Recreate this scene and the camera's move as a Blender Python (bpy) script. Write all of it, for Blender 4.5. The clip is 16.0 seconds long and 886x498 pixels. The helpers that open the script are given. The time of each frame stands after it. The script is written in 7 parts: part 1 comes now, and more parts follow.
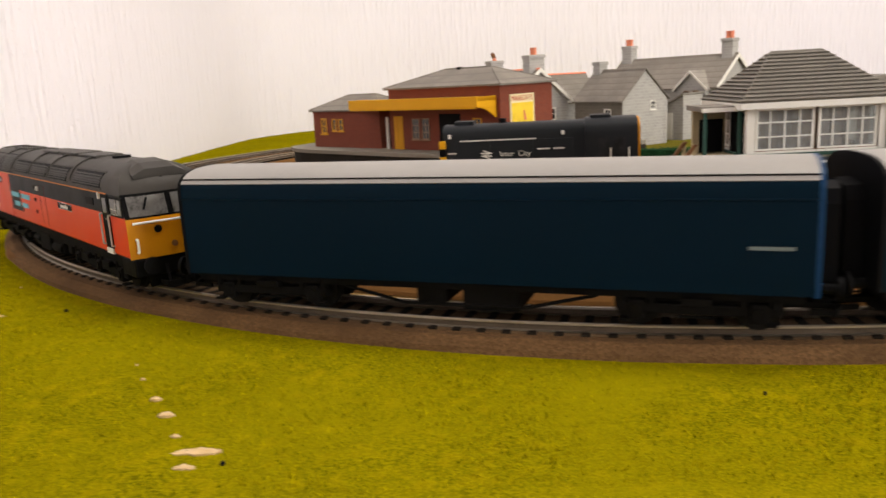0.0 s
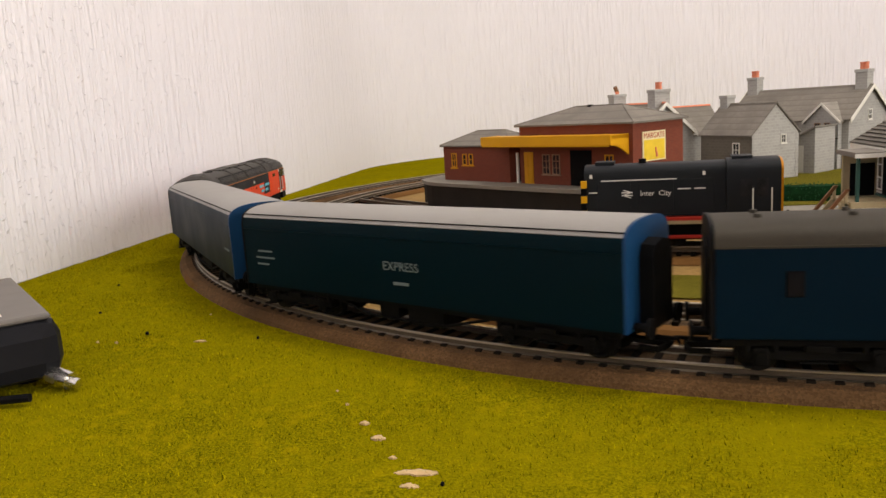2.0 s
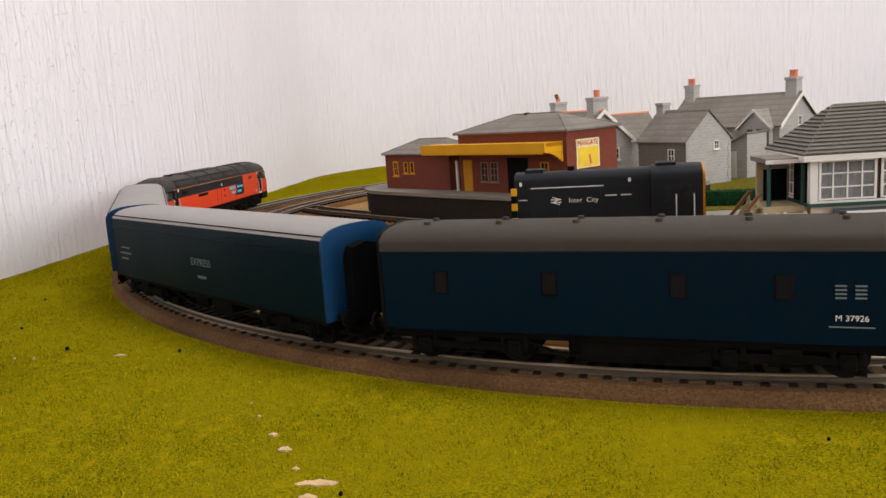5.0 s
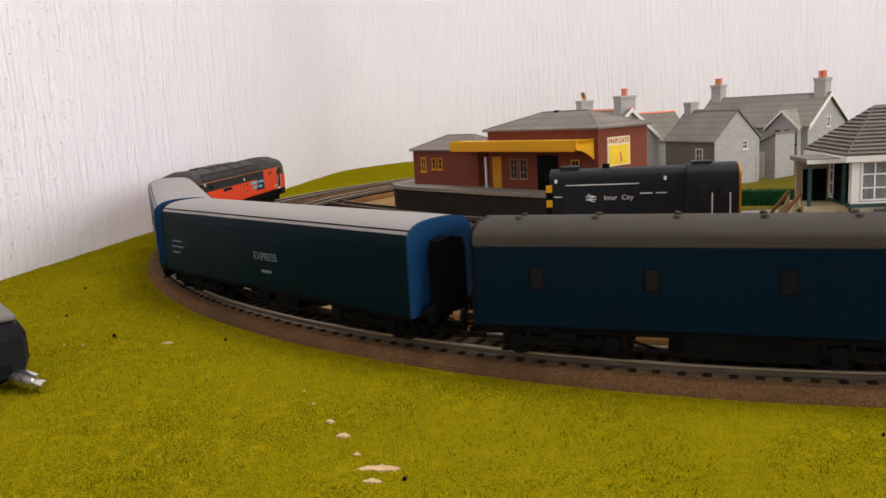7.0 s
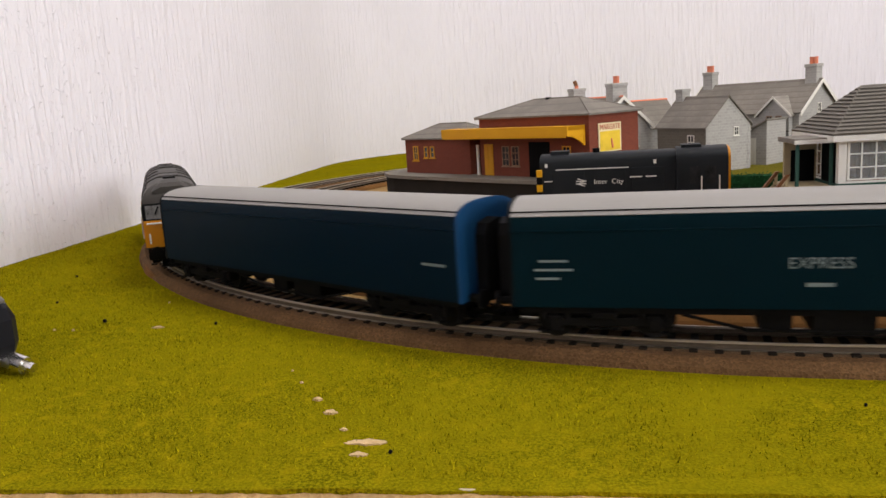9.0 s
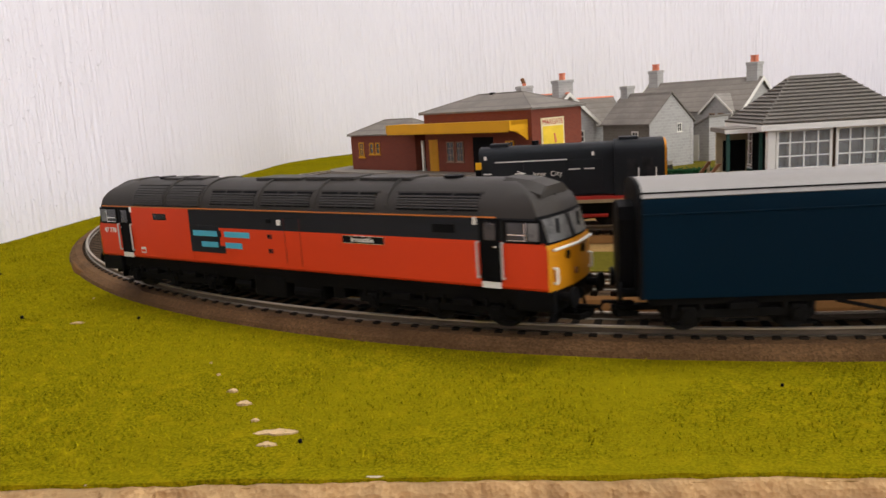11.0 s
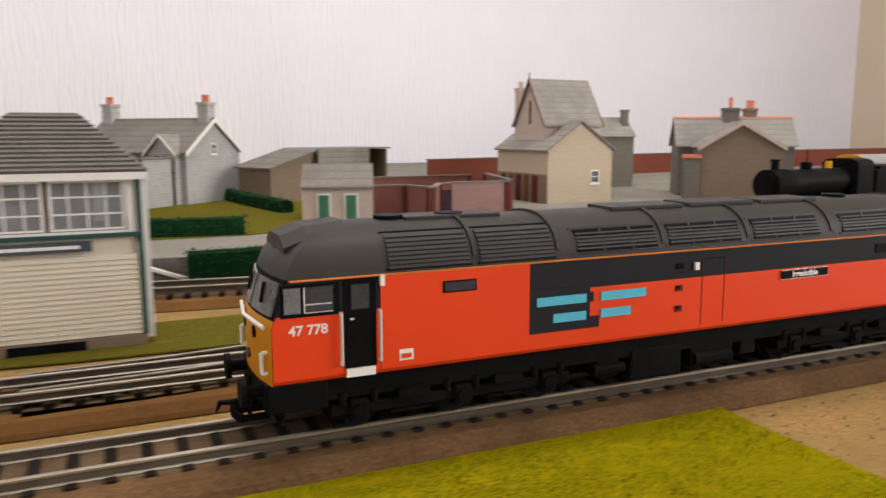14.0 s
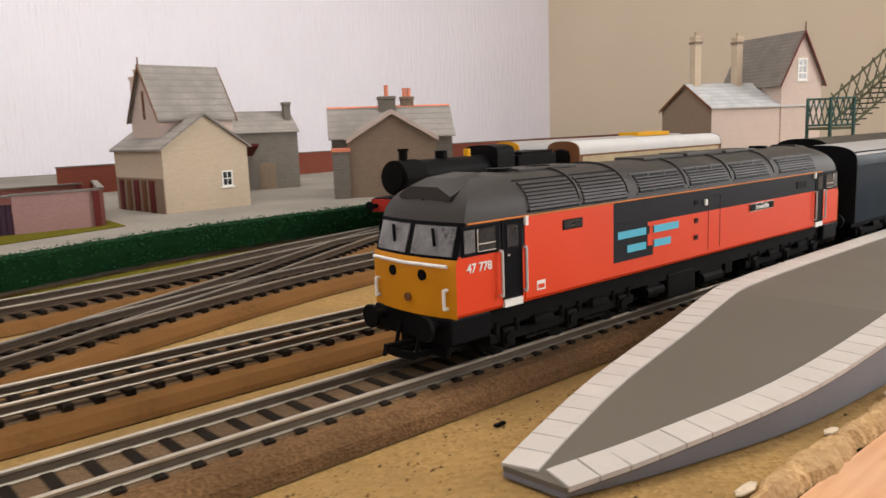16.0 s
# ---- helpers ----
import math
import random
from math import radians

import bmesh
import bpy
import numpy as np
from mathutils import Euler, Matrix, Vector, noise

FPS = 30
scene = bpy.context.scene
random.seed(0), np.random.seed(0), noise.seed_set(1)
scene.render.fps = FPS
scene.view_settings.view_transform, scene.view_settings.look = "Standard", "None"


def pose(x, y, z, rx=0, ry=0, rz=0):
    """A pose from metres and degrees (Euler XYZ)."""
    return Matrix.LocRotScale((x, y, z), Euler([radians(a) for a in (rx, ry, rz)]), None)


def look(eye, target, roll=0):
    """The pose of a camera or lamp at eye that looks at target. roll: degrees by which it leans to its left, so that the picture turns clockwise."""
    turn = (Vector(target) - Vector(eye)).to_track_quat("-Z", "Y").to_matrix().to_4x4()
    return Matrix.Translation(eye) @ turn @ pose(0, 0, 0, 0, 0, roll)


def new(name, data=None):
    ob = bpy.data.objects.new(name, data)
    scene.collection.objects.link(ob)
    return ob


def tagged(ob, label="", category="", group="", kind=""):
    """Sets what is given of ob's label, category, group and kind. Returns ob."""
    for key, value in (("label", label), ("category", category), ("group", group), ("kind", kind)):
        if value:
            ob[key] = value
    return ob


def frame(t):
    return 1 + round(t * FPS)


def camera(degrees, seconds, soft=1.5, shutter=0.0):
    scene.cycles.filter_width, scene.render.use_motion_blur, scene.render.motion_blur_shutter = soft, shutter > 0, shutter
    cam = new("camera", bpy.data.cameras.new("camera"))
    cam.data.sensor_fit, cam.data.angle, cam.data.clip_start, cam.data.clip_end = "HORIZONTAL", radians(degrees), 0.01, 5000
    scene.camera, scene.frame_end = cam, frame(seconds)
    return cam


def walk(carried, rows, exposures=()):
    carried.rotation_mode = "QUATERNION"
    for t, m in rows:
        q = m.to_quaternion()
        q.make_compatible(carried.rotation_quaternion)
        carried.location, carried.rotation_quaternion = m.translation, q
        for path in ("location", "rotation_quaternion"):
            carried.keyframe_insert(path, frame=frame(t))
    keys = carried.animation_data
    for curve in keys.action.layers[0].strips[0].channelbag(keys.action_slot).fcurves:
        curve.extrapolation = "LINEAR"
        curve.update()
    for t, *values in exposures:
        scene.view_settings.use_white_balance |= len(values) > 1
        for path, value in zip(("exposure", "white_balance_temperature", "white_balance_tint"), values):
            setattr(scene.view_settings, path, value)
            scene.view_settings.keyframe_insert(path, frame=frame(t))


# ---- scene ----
# ---- camera and its walk ----
cam = camera(60.1, 16.0, soft=1.5, shutter=0.35)
walk(cam, [
    (0, look((0.0569, -0.2079, 0.0828), (0.0387, 0.1824, -0.0031), -3.12)),
    (0.5, look((0.0417, -0.2175, 0.0900), (-0.0068, 0.1715, 0.0104), -4.00)),
    (1, look((0.0375, -0.2242, 0.0937), (-0.0244, 0.1639, 0.0191), -3.91)),
    (1.5, look((0.0341, -0.2294, 0.0954), (-0.0336, 0.1581, 0.0230), -3.82)),
    (2, look((0.0334, -0.2316, 0.0960), (-0.0347, 0.1560, 0.0245), -3.73)),
    (2.5, look((0.0348, -0.2306, 0.0974), (-0.0309, 0.1574, 0.0259), -4.01)),
    (3, look((0.0361, -0.2302, 0.0972), (-0.0267, 0.1582, 0.0251), -3.90)),
    (3.5, look((0.0416, -0.2385, 0.1009), (-0.0145, 0.1504, 0.0263), -3.77)),
    (4, look((0.0513, -0.2303, 0.0971), (0.0031, 0.1602, 0.0246), -3.69)),
    (4.2, look((0.0544, -0.2300, 0.0962), (0.0078, 0.1613, 0.0272), -4.26)),
    (6.5, look((0.0379, -0.2365, 0.0960), (-0.0142, 0.1538, 0.0258), -3.23)),
    (7, look((0.0371, -0.2374, 0.0963), (-0.0167, 0.1527, 0.0260), -3.33)),
    (7.5, look((0.0378, -0.2379, 0.0950), (-0.0166, 0.1518, 0.0234), -3.55)),
    (8, look((0.0400, -0.2447, 0.0956), (-0.0138, 0.1451, 0.0240), -3.73)),
    (8.5, look((0.0398, -0.2345, 0.0923), (-0.0141, 0.1553, 0.0201), -3.86)),
    (9, look((0.0402, -0.2388, 0.0910), (-0.0118, 0.1509, 0.0176), -3.72)),
    (9.2, look((0.0409, -0.2396, 0.0915), (-0.0099, 0.1503, 0.0182), -3.42)),
    (11.3, look((0.0582, -0.2294, 0.0832), (0.0349, 0.1632, 0.0102), -3.32)),
    (11.5, look((0.0659, -0.2245, 0.0841), (0.0509, 0.1689, 0.0136), -2.82)),
    (12, look((0.0814, -0.2151, 0.0872), (0.0862, 0.1791, 0.0197), -2.65)),
    (12.5, look((0.1023, -0.2063, 0.0845), (0.1329, 0.1873, 0.0202), -1.87)),
    (13, look((0.1430, -0.1927, 0.0818), (0.2143, 0.1961, 0.0203), -1.02)),
    (13.5, look((0.1887, -0.1800, 0.0791), (0.2995, 0.1995, 0.0180), -0.39)),
    (14, look((0.2274, -0.1714, 0.0801), (0.3850, 0.1914, 0.0199), -0.14)),
    (14.5, look((0.2753, -0.1624, 0.0759), (0.4652, 0.1852, 0.0201), 0.32)),
    (15, look((0.3287, -0.1438, 0.0685), (0.5448, 0.1881, 0.0127), -1.40)),
    (15.5, look((0.3429, -0.1473, 0.0717), (0.5890, 0.1618, 0.0092), -1.76)),
    (16, look((0.3621, -0.1433, 0.0711), (0.6245, 0.1523, 0.0096), -2.06)),
], exposures=[(0, 0.22, 7150, 10), (0.8, 0.08, 7150, 10), (1.5, -0.06, 7150, 10), (2.8, -0.04, 7080, 10), (3.8, -0.04, 6600, 10), (9.2, -0.04, 6570, 10), (11.5, -0.02, 6470, 10), (13.2, 0.06, 6500, 10), (14.5, 0.0, 6600, 10), (16, 0.0, 6600, 10)])

# ---- world, window light, added overhead fill ----
world = bpy.data.worlds.new("sky")
scene.world = world
world.use_nodes = True
wn = world.node_tree.nodes
sky = wn.new("ShaderNodeTexSky")
sky.sky_type = "NISHITA"
sky.sun_disc = False
sky.sun_elevation, sky.sun_rotation = radians(40), radians(150)
world.node_tree.links.new(sky.outputs[0], wn["Background"].inputs[0])
wn["Background"].inputs[1].default_value = 0.12

ROOM_W, ROOM_E, ROOM_N, ROOM_S, ROOM_F, ROOM_C = -0.33, 2.187, 1.40, -2.3, -0.85, 1.55


def area_lamp(name, m, sx, sy, watts, colour):
    lamp = bpy.data.lights.new(name, "AREA")
    lamp.shape, lamp.size, lamp.size_y, lamp.energy, lamp.color = "RECTANGLE", sx, sy, watts, colour
    ob = new(name, lamp)
    ob.matrix_world = m
    return ob


area_lamp("window_daylight", look((ROOM_E - 0.03, -0.95, 0.62), (0.3, -0.2, 0.3)), 1.2, 1.1, 38.5, (1.0, 0.985, 0.98))
# unseen overhead lamp with no fixture, added to brighten grass and roofs
area_lamp("overhead_fill", look((0.55, 0.25, ROOM_C - 0.06), (0.55, 0.25, 0)), 0.9, 0.5, 15, (1.0, 0.965, 0.93))

# ---- materials ----


class Nodes:
    """A small helper that builds one node material."""

    def __init__(self, name):
        self.m = bpy.data.materials.new(name)
        self.m.use_nodes = True
        self.t = self.m.node_tree
        self.b = self.t.nodes["Principled BSDF"]

    def n(self, kind, **values):
        node = self.t.nodes.new("ShaderNode" + kind)
        for key, value in values.items():
            node.inputs[key.replace("_", " ")].default_value = value
        return node

    def l(self, a, b):
        self.t.links.new(a, b)

    def mix(self, fac, a, b, mode="MIX"):
        node = self.t.nodes.new("ShaderNodeMix")
        node.data_type, node.blend_type = "RGBA", mode
        for socket, value in ((node.inputs[0], fac), (node.inputs[6], a), (node.inputs[7], b)):
            if isinstance(value, (int, float)):
                socket.default_value = value
            elif isinstance(value, tuple):
                socket.default_value = (*value, 1)
            else:
                self.l(value, socket)
        return node.outputs[2]

    def ramp(self, src, lo, hi):
        node = self.t.nodes.new("ShaderNodeMapRange")
        node.inputs[1].default_value, node.inputs[2].default_value = lo, hi
        self.l(src, node.inputs[0])
        return node.outputs[0]

    def noise(self, scale, detail=3.0, coord=None):
        node = self.n("TexNoise", Scale=scale, Detail=detail)
        self.l(coord or self.coord(), node.inputs["Vector"])
        return node.outputs[0]

    def coord(self, which="Object"):
        return self.t.nodes.new("ShaderNodeTexCoord").outputs[which]

    def bump(self, height, strength, distance):
        node = self.n("Bump", Strength=strength, Distance=distance)
        self.l(height, node.inputs["Height"])
        self.l(node.outputs[0], self.b.inputs["Normal"])


def plain(name, colour, rough=0.5, metal=0.0, vary=0.12, grain=900.0, bump=0.15, dirt=60.0, rand=0.0, gloss=None):
    """Painted or plastic surface: two scales of variation and a fine relief."""
    k = Nodes(name)
    k.b.inputs["Roughness"].default_value, k.b.inputs["Metallic"].default_value = rough, metal
    if not metal:
        k.b.inputs["Specular IOR Level"].default_value = gloss if gloss is not None else 0.04 if max(colour) < 0.04 else 0.12 if max(colour) < 0.25 else 0.2
    dark = tuple(c * (1 - vary * 1.6) for c in colour)
    light = tuple(min(1, c * (1 + vary)) for c in colour)
    base = k.mix(k.ramp(k.noise(dirt, 4), 0.3, 0.7), dark, light)
    col = k.mix(k.ramp(k.noise(grain, 2), 0.3, 0.7), base, colour)
    if rand:
        info = k.n("ObjectInfo")
        col = k.mix(k.ramp(info.outputs["Random"], -0.3, 1.0), tuple(c * (1 - rand) for c in colour), col, "MIX")
    k.l(col, k.b.inputs["Base Color"])
    r = k.ramp(k.noise(dirt * 2, 3), 0.0, 1.0)
    mr = k.n("MapRange")
    mr.inputs[3].default_value, mr.inputs[4].default_value = max(0.05, rough - 0.12), min(1, rough + 0.12)
    k.l(r, mr.inputs[0])
    k.l(mr.outputs[0], k.b.inputs["Roughness"])
    if bump:
        k.bump(k.noise(grain, 2), bump, 0.0002)
    return k.m


def masonry(name, a, b, mortar, bw=0.0032, bh=0.0011, joint=0.00014, grime=0.25, rough=0.85):
    """Printed or moulded model masonry, at the scale of the model."""
    k = Nodes(name)
    sep = k.n("SeparateXYZ")
    k.l(k.coord(), sep.inputs[0])
    add = k.n("Math")
    k.l(sep.outputs[0], add.inputs[0]), k.l(sep.outputs[1], add.inputs[1])
    comb = k.n("CombineXYZ")
    k.l(add.outputs[0], comb.inputs[0]), k.l(sep.outputs[2], comb.inputs[1])
    br = k.n("TexBrick", Scale=1.0, Mortar_Size=joint, Mortar_Smooth=0.2, Bias=0.0, Brick_Width=bw, Row_Height=bh)
    br.inputs["Color1"].default_value, br.inputs["Color2"].default_value = (*a, 1), (*b, 1)
    br.inputs["Mortar"].default_value = (*mortar, 1)
    k.l(comb.outputs[0], br.inputs["Vector"])
    col = k.mix(k.ramp(k.noise(55, 4), 0.35, 0.75), br.outputs[0], tuple(c * (1 - grime) for c in a))
    col = k.mix(k.ramp(k.noise(420, 3), 0.3, 0.8), col, tuple((p + q) / 2 * 1.12 for p, q in zip(a, b)), "MIX")
    fin = k.mix(0.55, br.outputs[0], col)
    k.l(fin, k.b.inputs["Base Color"])
    k.b.inputs["Roughness"].default_value = rough
    k.bump(br.outputs["Fac"], -0.25, 0.0003)
    return k.m


def grass_material(name, a, b, c, scale=1300.0):
    k = Nodes(name)
    fine = k.noise(scale, 5)
    mid = k.noise(170, 4)
    wide = k.noise(16, 3)
    col = k.mix(k.ramp(fine, 0.40, 0.60), a, b)
    speck = k.noise(620, 3)
    col = k.mix(k.ramp(speck, 0.60, 0.74), col, tuple(x * 0.7 for x in a))
    col = k.mix(k.ramp(mid, 0.50, 0.85), col, c)
    col = k.mix(k.ramp(wide, 0.4, 0.75), col, tuple(x * 0.88 for x in b))
    k.l(col, k.b.inputs["Base Color"])
    k.b.inputs["Roughness"].default_value = 0.95
    k.b.inputs["Specular IOR Level"].default_value = 0.0
    add = k.n("Math")
    k.l(fine, add.inputs[0]), k.l(mid, add.inputs[1])
    k.bump(add.outputs[0], 0.9, 0.0012)
    return k.m


def loose(name, a, b, scale=1500.0, depth=0.0006, wide=40.0, stain=0.25):
    """Ballast, sand, card and other grainy ground."""
    k = Nodes(name)
    v = k.n("TexVoronoi", Scale=scale)
    k.l(k.coord(), v.inputs["Vector"])
    sep = k.n("SeparateColor")
    k.l(v.outputs["Color"], sep.inputs[0])
    col = k.mix(sep.outputs[0], a, b)
    col = k.mix(k.ramp(k.noise(wide, 5), 0.4, 0.75), col, tuple(x * (1 - stain) for x in a))
    k.l(col, k.b.inputs["Base Color"])
    k.b.inputs["Roughness"].default_value = 0.95
    k.b.inputs["Specular IOR Level"].default_value = 0.2
    k.bump(v.outputs["Distance"], 0.5, depth)
    return k.m


def wall_material(name, colour, ribs=True):
    """White woodchip paper with fine upright ribs."""
    k = Nodes(name)
    mapping = k.n("Mapping")
    mapping.inputs["Scale"].default_value = (1, 1, 0.10)
    k.l(k.coord(), mapping.inputs[0])
    rib = k.noise(165, 2, mapping.outputs[0])
    dab = k.n("TexNoise", Scale=260.0, Detail=3.0, Distortion=0.4)
    k.l(k.coord(), dab.inputs["Vector"])
    col = k.mix(k.ramp(k.noise(3, 3), 0.3, 0.7), colour, tuple(c * 0.94 for c in colour))
    k.l(col, k.b.inputs["Base Color"])
    k.b.inputs["Roughness"].default_value = 0.75
    add = k.n("Math")
    add.operation = "ADD"
    k.l(k.ramp(rib, 0.35, 0.65), add.inputs[0]), k.l(k.ramp(dab.outputs[0], 0.60, 0.80), add.inputs[1])
    k.bump(add.outputs[0], 0.75 if ribs else 0.12, 0.0017)
    return k.m


def slate(name, a, b, rows=0.0026):
    k = Nodes(name)
    col = k.mix(k.ramp(k.noise(300, 4), 0.3, 0.7), a, b)
    col = k.mix(k.ramp(k.noise(45, 3), 0.4, 0.7), col, tuple(c * 0.8 for c in a))
    w = k.n("TexWave", Scale=1.0 / rows / 6.28 * 1.0, Distortion=0.6, Detail=1.0)
    w.bands_direction = "Z"
    k.l(k.coord(), w.inputs["Vector"])
    k.l(k.mix(k.ramp(w.outputs[1], 0.0, 0.12), tuple(c * 0.75 for c in a), col), k.b.inputs["Base Color"])
    k.b.inputs["Roughness"].default_value = 0.7
    k.bump(w.outputs[1], 0.3, 0.0003)
    return k.m


def glass_material(name, tint=(0.75, 0.8, 0.82)):
    k = Nodes(name)
    k.b.inputs["Base Color"].default_value = (*tint, 1)
    k.b.inputs["Roughness"].default_value = 0.06
    k.b.inputs["Transmission Weight"].default_value = 0.85
    k.b.inputs["IOR"].default_value = 1.1
    return k.m


